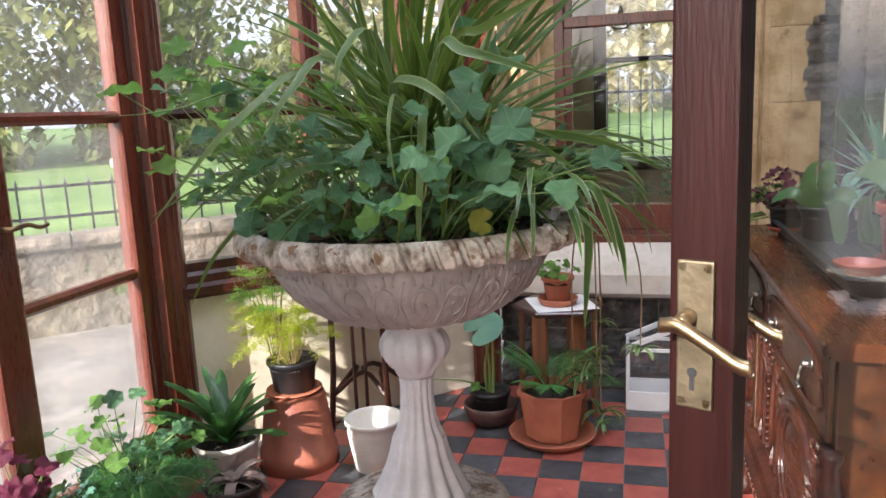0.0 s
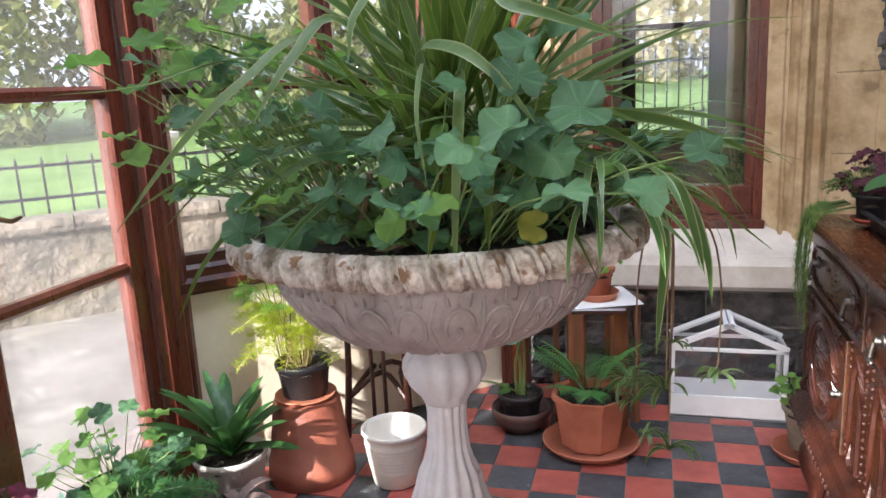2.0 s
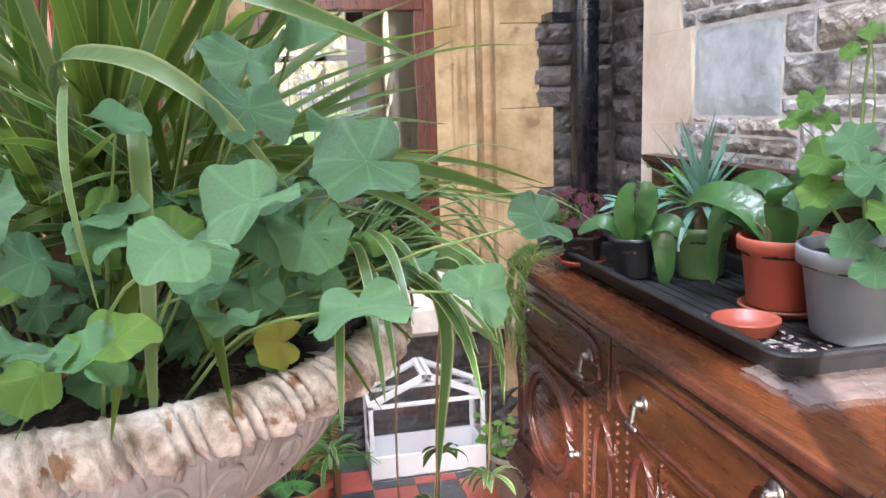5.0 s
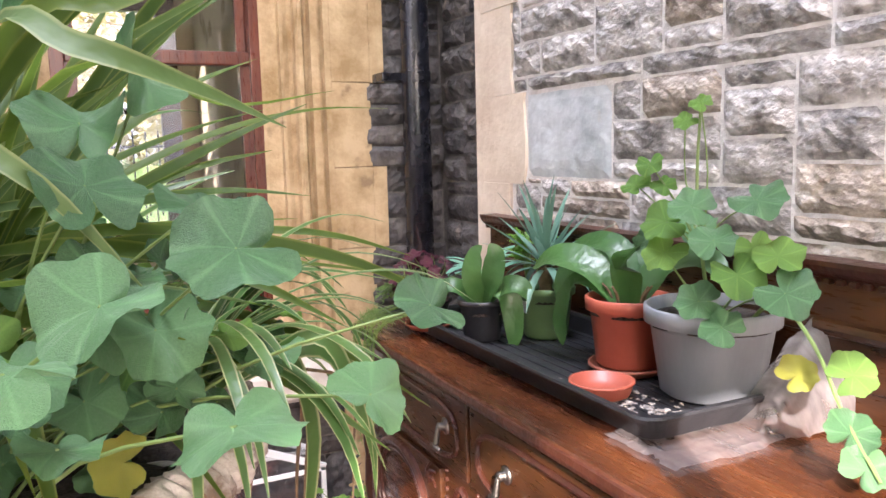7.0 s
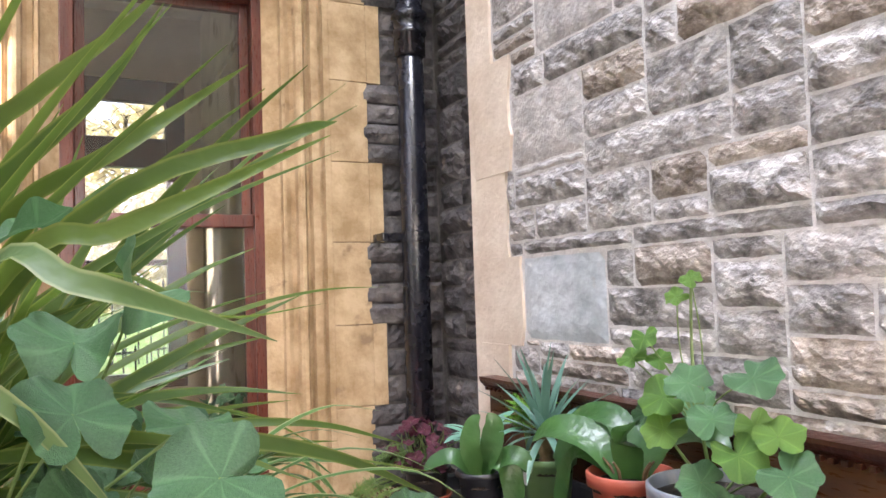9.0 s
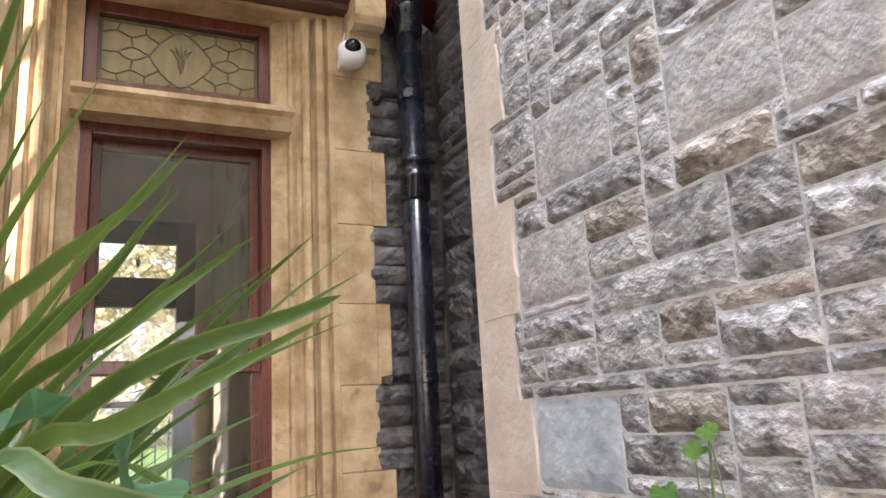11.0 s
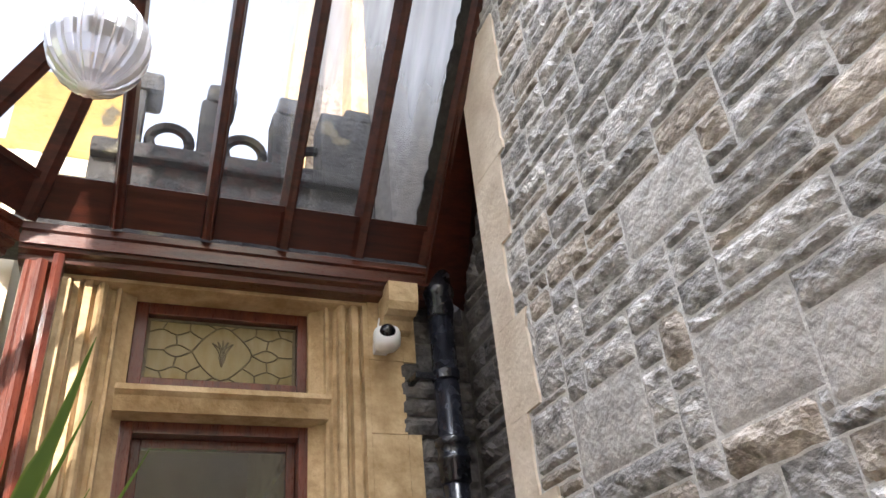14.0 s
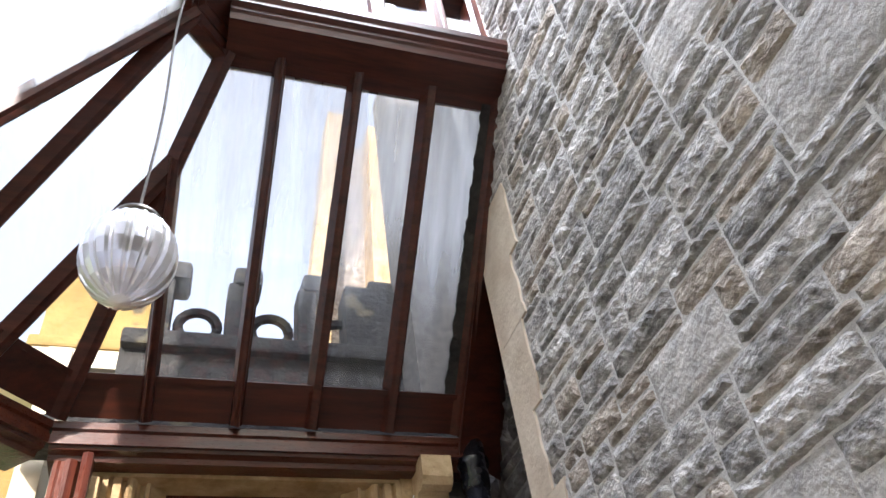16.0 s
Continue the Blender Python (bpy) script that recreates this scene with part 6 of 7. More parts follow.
# window-side leaves: backlight put in by the lighter yellow-green
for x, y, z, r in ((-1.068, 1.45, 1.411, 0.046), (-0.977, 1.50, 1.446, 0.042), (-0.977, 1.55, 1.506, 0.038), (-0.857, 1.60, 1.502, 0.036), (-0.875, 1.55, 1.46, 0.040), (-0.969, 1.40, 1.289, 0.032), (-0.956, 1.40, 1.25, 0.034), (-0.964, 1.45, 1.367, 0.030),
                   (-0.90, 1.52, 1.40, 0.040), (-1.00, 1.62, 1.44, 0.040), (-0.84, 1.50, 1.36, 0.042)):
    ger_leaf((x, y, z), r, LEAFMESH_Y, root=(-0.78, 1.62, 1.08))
for x, y, z, r in ((-0.208, 1.35, 1.307, 0.046), (-0.299, 1.28, 1.288, 0.038), (-0.301, 1.40, 1.353, 0.042), (-0.345, 1.22, 1.270, 0.034), (-0.25, 1.50, 1.44, 0.04), (-0.33, 1.55, 1.50, 0.036), (-0.30, 1.48, 1.40, 0.042), (-0.26, 1.42, 1.24, 0.04)):
    ger_leaf((x, y, z), r)
put_leaf(geranium, ger_base, (-0.291, 1.46, 1.125), (0.5, -0.8, 0.1), 0.026, LEAFMESH_YEL, rnd)
for k in range(300):
    a = rnd.uniform(0, 2 * math.pi)
    rr = rnd.uniform(0.20, 0.44)
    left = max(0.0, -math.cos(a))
    p = (U[0] + (rr + 0.12 * left) * math.cos(a), U[1] + rr * math.sin(a), 1.09 + rnd.random() ** 1.3 * (0.20 + 0.18 * left + 0.08 * max(math.sin(a), 0)))
    if p[1] < 1.42 and -0.68 < p[0] < -0.16 and rnd.random() < 0.75:
        continue
    if rr > 0.34 and p[2] < 1.15:
        p = (p[0], p[1], p[2] + 0.06)
    # the backlit lighter green is picked more often towards the window side
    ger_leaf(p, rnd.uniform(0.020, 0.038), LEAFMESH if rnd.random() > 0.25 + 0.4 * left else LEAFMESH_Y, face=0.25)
part("stem_tangle", stems, STEMG, geranium, kind="stuff")
bm = bmesh.new()
for k in range(16):
    a, b = rnd.uniform(0, 6.28), rnd.uniform(0, 6.28)
    r = rnd.uniform(0.15, 0.3)
    tube(bm, [(r * math.cos(a), r * math.sin(a), 0.005), (r * 0.8 * math.cos(a + 0.4), r * 0.8 * math.sin(a + 0.4), 0.03), (r * math.cos(a + 0.8), r * math.sin(a + 0.8), 0.05 + rnd.uniform(0, 0.1))], 0.008, 0.005, 6)
part("old_wood", bm, STEMB, geranium, "thick woody old stems", kind="stuff")

# sword-leaved plant in the middle of the urn
cor_base = (-0.50, 1.74, 1.06)
cordyline = thing("cordyline", "tall sword-leaved plant with cream-edged arching blades in the urn", "plant", at=cor_base)
bm = bmesh.new()
for dx in (-0.06, 0.03, 0.09):
    tube(bm, [(dx, 0, 0), (dx * 1.1, 0, 0.14)], 0.022, 0.03, 8)
part("trunk", bm, STEMB, cordyline)


def sword(points, width, material=LEAFSW, twist=0.0, up=(0, 0, 1), plant=cordyline, base=cor_base, fold=0.3):
    bm = bmesh.new()
    blade_mesh(bm, [Vector(p) - Vector(base) for p in points], width, fold=fold, twist=twist, steps=5, up=up)
    return part("leaf", bm, material, plant)


C = (-0.50, 1.72, 1.24)
sword([C, (-0.634, 1.50, 1.43), (-0.70, 1.33, 1.36), (-0.768, 1.25, 1.27), (-0.864, 1.22, 1.156)], 0.016, LEAFPALE, up=(0.2, -0.8, 0.5))
sword([C, (-0.577, 1.45, 1.445), (-0.61, 1.32, 1.39), (-0.642, 1.25, 1.305)], 0.019, LEAFPALE, up=(0.2, -0.8, 0.5))
sword([C, (-0.43, 1.58, 1.36), (-0.405, 1.47, 1.31), (-0.40, 1.40, 1.165), (-0.411, 1.415, 1.028)], 0.019, LEAFPALE, up=(0, -1, 0.1))
sword([C, (-0.49, 1.55, 1.39), (-0.401, 1.42, 1.398), (-0.329, 1.38, 1.355), (-0.269, 1.38, 1.28)], 0.022, LEAFPALE, up=(0, -0.8, 0.6))
sword([C, (-0.47, 1.52, 1.38), (-0.447, 1.38, 1.31), (-0.428, 1.35, 1.20)], 0.009, LEAFPALE, up=(0, -1, 0.1))
sword([C, (-0.304, 1.60, 1.45), (-0.187, 1.50, 1.415), (-0.099, 1.45, 1.425)], 0.021, LEAFSW)
sword([C, (-0.52, 1.55, 1.50), (-0.537, 1.40, 1.455), (-0.536, 1.35, 1.385)], 0.019, LEAFPALE, up=(0, -0.8, 0.5))
sword([C, (-0.761, 1.55, 1.40), (-0.919, 1.40, 1.365), (-1.015, 1.30, 1.358)], 0.022, LEAFSP)
sword([C, (-0.342, 1.45, 1.46), (-0.274, 1.43, 1.485), (-0.184, 1.45, 1.53), (-0.076, 1.50, 1.587)], 0.019, LEAFSW, up=(0.2, -0.8, 0.4))
sword([C, (-0.36, 1.45, 1.455), (-0.30, 1.38, 1.446), (-0.223, 1.40, 1.422), (-0.143, 1.45, 1.394)], 0.022, LEAFPALE, up=(0.2, -0.8, 0.4))
sword([C, (-0.38, 1.68, 1.50), (-0.264, 1.65, 1.588), (-0.184, 1.70, 1.656), (-0.113, 1.70, 1.71)], 0.019, LEAFSW, up=(0.2, -0.9, 0.3))
sword([C, (-0.42, 1.64, 1.48), (-0.335, 1.60, 1.575), (-0.276, 1.60, 1.64), (-0.217, 1.60, 1.735)], 0.019, LEAFSW, up=(0.2, -0.9, 0.3))
sword([C, (-0.44, 1.58, 1.60), (-0.395, 1.55, 1.778), (-0.379, 1.55, 1.836), (-0.356, 1.55, 1.946)], 0.020, LEAFSW, up=(0, -1, 0.1))
sword([C, (-0.40, 1.70, 1.57), (-0.34, 1.70, 1.654), (-0.261, 1.70, 1.729), (-0.191, 1.70, 1.809)], 0.020, LEAFSW, up=(0.2, -0.9, 0.3))
sword([C, (-0.30, 1.52, 1.50), (-0.118, 1.50, 1.583), (-0.053, 1.55, 1.613)], 0.020, LEAFSW, up=(0.2, -0.8, 0.4))
for tip, w in (((-0.350, 1.55, 1.876), 0.017), ((-0.290, 1.56, 1.833), 0.015), ((-0.207, 1.57, 1.781), 0.014), ((-0.158, 1.58, 1.692), 0.013), ((-0.125, 1.56, 1.644), 0.014), ((-0.339, 1.53, 1.784), 0.016), ((-0.218, 1.52, 1.705), 0.013), ((-0.41, 1.50, 1.80), 0.016), ((-0.45, 1.48, 1.74), 0.018)):
    tip = Vector(tip)
    mid = Vector(C).lerp(tip, 0.55) + Vector((-0.015, -0.02, 0.035))
    sword([C, Vector(C).lerp(mid, 0.5) + Vector((0, 0, 0.02)), mid, tip], w, LEAFSW, up=(0.3, -0.9, 0.25))
rnd = random.Random(77)
for k in range(150):
    a = k * 2.399963
    e = radians(80 - 84 * (k / 150) ** 0.65 + rnd.uniform(-6, 6))
    L = rnd.uniform(0.42, 0.68)
    droop = rnd.uniform(0.2, 1.0) * (1.1 - e / 1.6)
    p = Vector(cor_base) + Vector((rnd.choice((-0.06, 0.03, 0.09)), rnd.uniform(-0.03, 0.03), 0.12 + 0.08 * rnd.random()))
    pts, ang = [p.copy()], e
    if math.sin(a) < -0.3:
        L *= 0.72
    for s in range(5):
        p = p + Vector((math.cos(a) * math.cos(ang), math.sin(a) * math.cos(ang), math.sin(ang))) * (L / 5)
        ang -= droop / 4
        pts.append(p.copy())
    sword(pts, rnd.uniform(0.012, 0.023), LEAFSW if rnd.random() > 0.12 else LEAFSP, twist=rnd.uniform(-0.6, 0.6), up=(-math.cos(a) * 0.3 + rnd.uniform(-0.3, 0.3), -math.sin(a) * 0.3 - rnd.uniform(0.2, 1.2), 0.8))


def rosette(plant, base, at, count, L, w, material, rnd, lift=60, droop=1.6, name="leaf", spread=(0, 360), joined=False, shape="strap", fold=0.2):
    bm = bmesh.new()
    for k in range(count):
        a = radians(rnd.uniform(*spread))
        e = radians(rnd.uniform(lift * 0.35, lift * 1.2))
        l = L * rnd.uniform(0.6, 1.1)
        p, pts, ang = Vector(at) - Vector(base), [], e
        for s in range(6):
            pts.append(p.copy())
            p = p + Vector((math.cos(a) * math.cos(ang), math.sin(a) * math.cos(ang), math.sin(ang))) * (l / 5)
            ang -= droop / 5 * rnd.uniform(0.7, 1.2)
        blade_mesh(bm, pts, w * rnd.uniform(0.7, 1.1), fold=fold, steps=3, shape=shape)
        if not joined:
            part(name, bm, material, plant)
            bm = bmesh.new()
    if joined:
        return part(name, bm, material, plant, kind="stuff")
    bm.free()


# spider plant on the side of the urn with hanging plantlets
rnd = random.Random(8)
sp_base = (-0.21, 1.66, 1.06)
spider = thing("spider_plant", "spider plant with arching cream-edged leaves and hanging plantlets", "plant", at=sp_base)
rosette(spider, sp_base, (-0.21, 1.64, 1.12), 44, 0.36, 0.013, LEAFSP, rnd, lift=62, droop=2.1, spread=(-100, 70))
for pts, w in (([(-0.20, 1.62, 1.12), (-0.13, 1.60, 1.17), (-0.095, 1.60, 1.08), (-0.10, 1.62, 0.95), (-0.105, 1.63, 0.86)], 0.022), ([(-0.18, 1.62, 1.13), (-0.08, 1.60, 1.16), (-0.03, 1.60, 1.06), (-0.015, 1.62, 0.96)], 0.022), ([(-0.18, 1.62, 1.13), (-0.09, 1.58, 1.18), (-0.05, 1.57, 1.10), (-0.03, 1.58, 1.02)], 0.020)):
    sword(pts, w, LEAFSP, plant=spider, base=sp_base, up=(0.4, -0.8, 0.2))
for px, py, pz, n, L in ((-0.085, 1.752, 0.74, 16, 0.11), (-0.077, 1.785, 0.60, 12, 0.08), (0.014, 1.821, 0.75, 11, 0.07), (-0.14, 1.77, 0.71, 9, 0.06), (-0.075, 1.75, 0.84, 8, 0.05)):
    bm = bmesh.new()
    o = Vector(sp_base)
    tube(bm, [Vector((-0.15, 1.64, 1.14)) - o, Vector((px * 0.6 - 0.04, 1.66, 1.10)) - o, Vector((px, py - 0.03, 0.95)) - o, Vector((px, py, pz)) - o], 0.0022, 0.0016, 5)
    part("runner", bm, STEMB, spider)
    rosette(spider, sp_base, (px, py, pz), n, L, 0.010, LEAFSP, rnd, lift=55, droop=2.2, name="plantlet", joined=True)


def plant_at(name, label, base):
    return thing(name, label, "plant", at=base)


def fern(name, label, base, top_r, h, mat, seed, fronds=26, dense=26, stem=STEMY, down=0.4, rise=1.0):
    """Feathery asparagus fern: thin stalks, each with plumes of fine needles."""
    rnd = random.Random(seed)
    pl = plant_at(name, label, base)
    sb, fb = bmesh.new(), bmesh.new()
    for k in range(fronds):
        a = rnd.uniform(0, 6.28)
        r = top_r * rnd.uniform(0.35, 1.0)
        z = h * rnd.uniform(0.55, 1.0) * (1 - 0.35 * r / top_r * (1 - rise))
        tip = Vector((r * math.cos(a), r * math.sin(a), z - down * r))
        mid = Vector((r * 0.45 * math.cos(a), r * 0.45 * math.sin(a), z * 0.75))
        tube(sb, [(0.02 * math.cos(a), 0.02 * math.sin(a), 0), tuple(mid), tuple(tip)], 0.0022, 0.0008, 4, 3)
        for j in range(dense):
            t = 0.35 + 0.65 * j / dense
            p = mid.lerp(tip, (t - 0.35) / 0.65) if t > 0.35 else mid
            for s in (-1, 1):
                b = a + s * rnd.uniform(0.6, 1.5)
                l = top_r * rnd.uniform(0.16, 0.34) * (1.15 - t * 0.6)
                q = p + Vector((math.cos(b) * l, math.sin(b) * l, rnd.uniform(-0.25, 0.35) * l))
                blade_mesh(fb, [p, (p + q) / 2 + Vector((0, 0, 0.004)), q], 0.0042, fold=0.1, steps=1)
                for m in range(3):
                    pp = p.lerp(q, 0.3 + 0.25 * m)
                    dd = Vector((rnd.uniform(-1, 1), rnd.uniform(-1, 1), rnd.uniform(-0.3, 0.8))).normalized() * l * 0.45
                    blade_mesh(fb, [pp, pp + dd], 0.0036, fold=0.1, steps=1)
    part("stalk_growth", sb, stem, pl, kind="stuff")
    part("foliage", fb, mat, pl, kind="stuff")
    return pl


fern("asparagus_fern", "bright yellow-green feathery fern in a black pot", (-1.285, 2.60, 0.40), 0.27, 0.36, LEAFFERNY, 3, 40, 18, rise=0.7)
fern("asparagus_fern", "fine green fern fronds arching towards the canted glazing", (-1.33, 2.57, 0.42), 0.30, 0.47, LEAFFERN, 13, 14, 18, stem=STEMB, rise=0.8)
fern("asparagus_fern", "mossy mound of fine green fern", (-1.46, 1.87, 0.17), 0.25, 0.25, leafmat("moss_fern_leaf", (0.035, 0.12, 0.03), (0.09, 0.24, 0.06), thin=0.35), 4, 54, 18, stem=STEMG, rise=0.2)

# clivia in the scalloped pot
rnd = random.Random(31)
cl_base = (-1.42, 2.30, 0.19)
clivia = plant_at("clivia", "dark green strap-leaved clivia in an off-white pot", cl_base)
rosette(clivia, cl_base, (-1.42, 2.30, 0.20), 34, 0.32, 0.046, LEAFD, rnd, lift=66, droop=1.0)

# trailing geranium, wine plant, ivy on the left floor


def leafy(name, label, base, count, spread, h, size, meshes, seed, stem=STEMG, skew=(0, 0), face=0.25):
    rnd = random.Random(seed)
    pl = plant_at(name, label, base)
    sb = bmesh.new()
    for k in range(count):
        a, r = rnd.uniform(0, 6.28), spread * math.sqrt(rnd.random())
        z = h * rnd.uniform(0.25, 1.0) * (1.15 - 0.5 * r / spread)
        p = Vector(base) + Vector((r * math.cos(a) + skew[0] * z / h, r * math.sin(a) + skew[1] * z / h, z))
        nrm = Vector((math.cos(a) * 0.4 + rnd.uniform(-0.3, 0.3), math.sin(a) * 0.4 + rnd.uniform(-0.3, 0.3) - face, 0.9))
        put_leaf(pl, base, p, nrm, size * rnd.uniform(0.65, 1.15), meshes, rnd)
        stalk(sb, Vector(base) + Vector((r * 0.2 * math.cos(a), r * 0.2 * math.sin(a), 0)), p, 0.002, rnd, 0.1, base)
    part("stem_tangle", sb, stem, pl, kind="stuff")
    return pl


leafy("ivy_geranium", "trailing ivy-leaved geranium with fresh green leaves", (-1.62, 2.02, 0.20), 46, 0.23, 0.30, 0.034, LEAFMESH_Y + LOBED, 41)
leafy("wine_plant", "magenta and wine-red leaved plant in a black pot", (-1.68, 1.60, 0.24), 14, 0.11, 0.26, 0.040, with_material(LOBED, LEAFPINK), 42)
leafy("variegated_trailer", "pale variegated trailing plant among the pots", (-1.55, 1.78, 0.18), 40, 0.14, 0.17, 0.016, with_material(LEAFMESH[:2], LEAFTEAL), 43)
wl = plant_at("withered_plant", "withered brown leaves hanging over a dark pot", (-1.27, 2.08, 0.16))
rosette(wl, (-1.27, 2.08, 0.16), (-1.27, 2.08, 0.17), 14, 0.14, 0.034, surf("withered_leaf", (0.10, 0.06, 0.05), (0.30, 0.22, 0.19), 20, 0.8, 0.5, 40), random.Random(9), lift=50, droop=2.4)

# spider plant on the stand
st_base = (-1.13, 3.02, 0.70)
st = plant_at("spider_plant", "spider plant spilling over the plant stand", st_base)
rosette(st, st_base, (-1.13, 3.02, 0.72), 46, 0.30, 0.013, LEAFSP, random.Random(51), lift=55, droop=2.6, joined=False)
# alocasia
al_base = (-0.605, 3.09, 0.13)
al = plant_at("alocasia", "young alocasia with one teal heart-shaped leaf", al_base)
bm = bmesh.new()
for dx, tx, h in ((0, -0.02, 0.30), (0.012, 0.01, 0.27), (-0.012, 0.02, 0.24)):
    tube(bm, [(dx, 0, 0), (dx * 1.5, 0, h * 0.5), (dx + tx, -0.03, h)], 0.008, 0.005, 7)
tube(bm, [(0, 0, 0.01), (-0.10, -0.05, 0.07), (-0.24, -0.10, 0.09)], 0.005, 0.003, 6)
part("stalk_growth", bm, STEMG, al)
put_leaf(al, al_base, (-0.62, 3.05, 0.44), (0.1, -0.8, 0.5), 0.085, with_material([round_leaf(61, lobes=2, notch=0.75, cup=0.2, wave=0.04)], LEAFTEAL), random.Random(2))
put_leaf(al, al_base, (-0.66, 3.05, 0.17), (-0.2, -0.6, 0.8), 0.028, LEAFMESH_Y, random.Random(3))
# parlour palm in the octagonal pot
pm_base = (-0.325, 2.97, 0.18)
pm = plant_at("parlour_palm", "small parlour palm with feathered fronds", pm_base)
rnd = random.Random(66)
for k in range(13):
    a = k * 2.4
    e = radians(rnd.uniform(35, 80))
    l = rnd.uniform(0.22, 0.30)
    p, ang, pts = Vector((0.012 * math.cos(a), 0.012 * math.sin(a), 0)), e, []
    for s in range(8):
        pts.append(p.copy())
        p = p + Vector((math.cos(a) * math.cos(ang), math.sin(a) * math.cos(ang), math.sin(ang))) * (l / 7)
        ang -= 0.11
    bm = bmesh.new()
    tube(bm, pts, 0.0026, 0.001, 4, 2)
    fine = smooth_path(pts, 3)
    for j in range(7, len(fine)):
        d = (fine[j] - fine[j - 1]).normalized()
        sd = d.cross(Vector((0, 0, 1))).normalized()
        for s in (-1, 1):
            q = fine[j] + sd * s * 0.068 * (1 - 0.5 * abs(j - 13) / 10) + d * 0.045 - Vector((0, 0, 0.02))
            blade_mesh(bm, [fine[j], (fine[j] + q) / 2 + Vector((0, 0, 0.005)), q], 0.0065, fold=0.15, steps=2)
    part("frond", bm, leafmat("palm_leaf", (0.03, 0.12, 0.025), (0.09, 0.23, 0.05), thin=0.3) if k == 0 else bpy.data.materials["palm_leaf"], pm)
# variegated plant beside the palm, small plants
vb = (-0.20, 2.95, 0.20)
vp = plant_at("spider_plant", "variegated spider plant leaning from the octagonal pot", vb)
rosette(vp, vb, (-0.19, 2.94, 0.28), 26, 0.16, 0.013, LEAFSP, random.Random(71), lift=60, droop=2.2)
rosette(vp, vb, (-0.13, 2.88, 0.10), 14, 0.09, 0.010, LEAFSP, random.Random(72), lift=50, droop=2.2, name="plantlet", joined=True)
leafy("ivy", "small ivy plant in the pot on the side table", (-0.315, 3.18, 0.62), 16, 0.10, 0.12, 0.026, LEAFMESH_Y, 73)
leafy("kalanchoe", "small succulent leaning from the weathered pot", (0.40, 3.02, 0.17), 22, 0.09, 0.22, 0.020, LEAFMESH_Y, 74, skew=(-0.06, -0.06))

# ---- plants on the sideboard ----
ph_base = (0.505, 2.315, 1.01)
orchid = plant_at("orchid", "orchid with broad glossy drooping leaves", ph_base)
ACROSS = Vector((0.77, -0.63, 0))
for pts, w in (([(0, 0), (-0.012, 0.07), (-0.004, 0.125), (0.012, 0.15)], 0.046), ([(0, 0), (0.034, 0.07), (0.042, 0.125), (0.03, 0.155)], 0.052), ([(0, 0.01), (-0.045, 0.055), (-0.085, 0.05), (-0.115, 0.03)], 0.042), ([(0, 0), (0.045, 0.05), (0.075, 0.03), (0.085, -0.04), (0.08, -0.085)], 0.052), ([(0.01, 0.0), (0.06, 0.055), (0.10, 0.06), (0.125, 0.03)], 0.050)):
    pts = [ACROSS * u + Vector((-0.02 - 0.1 * abs(u), -0.02 - 0.1 * abs(u), v)) if k else Vector((0, 0, 0)) for k, (u, v) in enumerate(pts)]
    bm = bmesh.new()
    blade_mesh(bm, pts, w, fold=0.3, steps=6, shape="oval", up=(-0.4, -0.5, 0.7))
    part("leaf", bm, LEAFD if w != 0.046 and w != 0.052 else bpy.data.materials.get("orchid_leaf") or leafmat("orchid_leaf", (0.022, 0.075, 0.02), (0.07, 0.165, 0.04), thin=0.25, rough=0.34), orchid)
ag_base = (0.645, 2.265, 1.035)
agave = plant_at("yucca", "spiky blue-green yucca on a short ringed stem", ag_base)
bm = bmesh.new()
lathe(bm, [(0.014, 0), (0.017, 0.01), (0.014, 0.02), (0.017, 0.03), (0.015, 0.045), (0.018, 0.055), (0.012, 0.07)], 12)
part("stem", bm, STEMB, agave, smooth=True)
rnd = random.Random(15)
for k in range(34):
    a, e = k * 2.4, radians(88 - 95 * (k / 34))
    l = rnd.uniform(0.15, 0.21) * (1 - 0.25 * (k > 26))
    p, pts, ang = Vector((0, 0, 0.06 + 0.01 * (1 - k / 34))), [], e
    for s in range(5):
        pts.append(p.copy())
        p = p + Vector((math.cos(a) * math.cos(ang), math.sin(a) * math.cos(ang), math.sin(ang))) * (l / 4)
        ang -= 0.06 + (0.25 if k > 26 else 0)
    bm = bmesh.new()
    blade_mesh(bm, pts, 0.017, fold=0.35, steps=2, shape="sword")
    part("leaf", bm, LEAFBLUE, agave)
hp_base = (0.632, 1.955, 1.06)
hip = plant_at("amaryllis", "broad arching leaves of a bulb plant in an orange pot", hp_base)
for pts, w in (([(0, 0, 0), (-0.03, 0.06, 0.07), (-0.07, 0.14, 0.09), (-0.09, 0.20, 0.06)], 0.075), ([(0, 0, 0), (0.02, 0.05, 0.10), (0.0, 0.13, 0.11), (-0.02, 0.18, 0.04), (-0.03, 0.19, -0.03)], 0.06), ([(0, 0, 0), (0.05, -0.04, 0.08), (0.08, -0.11, 0.10), (0.08, -0.17, 0.07)], 0.07), ([(0, 0, 0), (-0.03, -0.03, 0.10), (-0.06, -0.08, 0.13)], 0.06), ([(0, 0, 0), (0.04, 0.04, 0.09), (0.07, 0.09, 0.11)], 0.06), ([(0, 0, 0), (-0.05, 0.09, 0.05), (-0.06, 0.14, -0.03), (-0.05, 0.15, -0.10)], 0.04)):
    bm = bmesh.new()
    blade_mesh(bm, pts, w, fold=0.3, steps=6, shape="oval", up=(-0.4, -0.4, 0.8))
    part("leaf", bm, bpy.data.materials["orchid_leaf"], hip)
bm = bmesh.new()
rnd = random.Random(4)
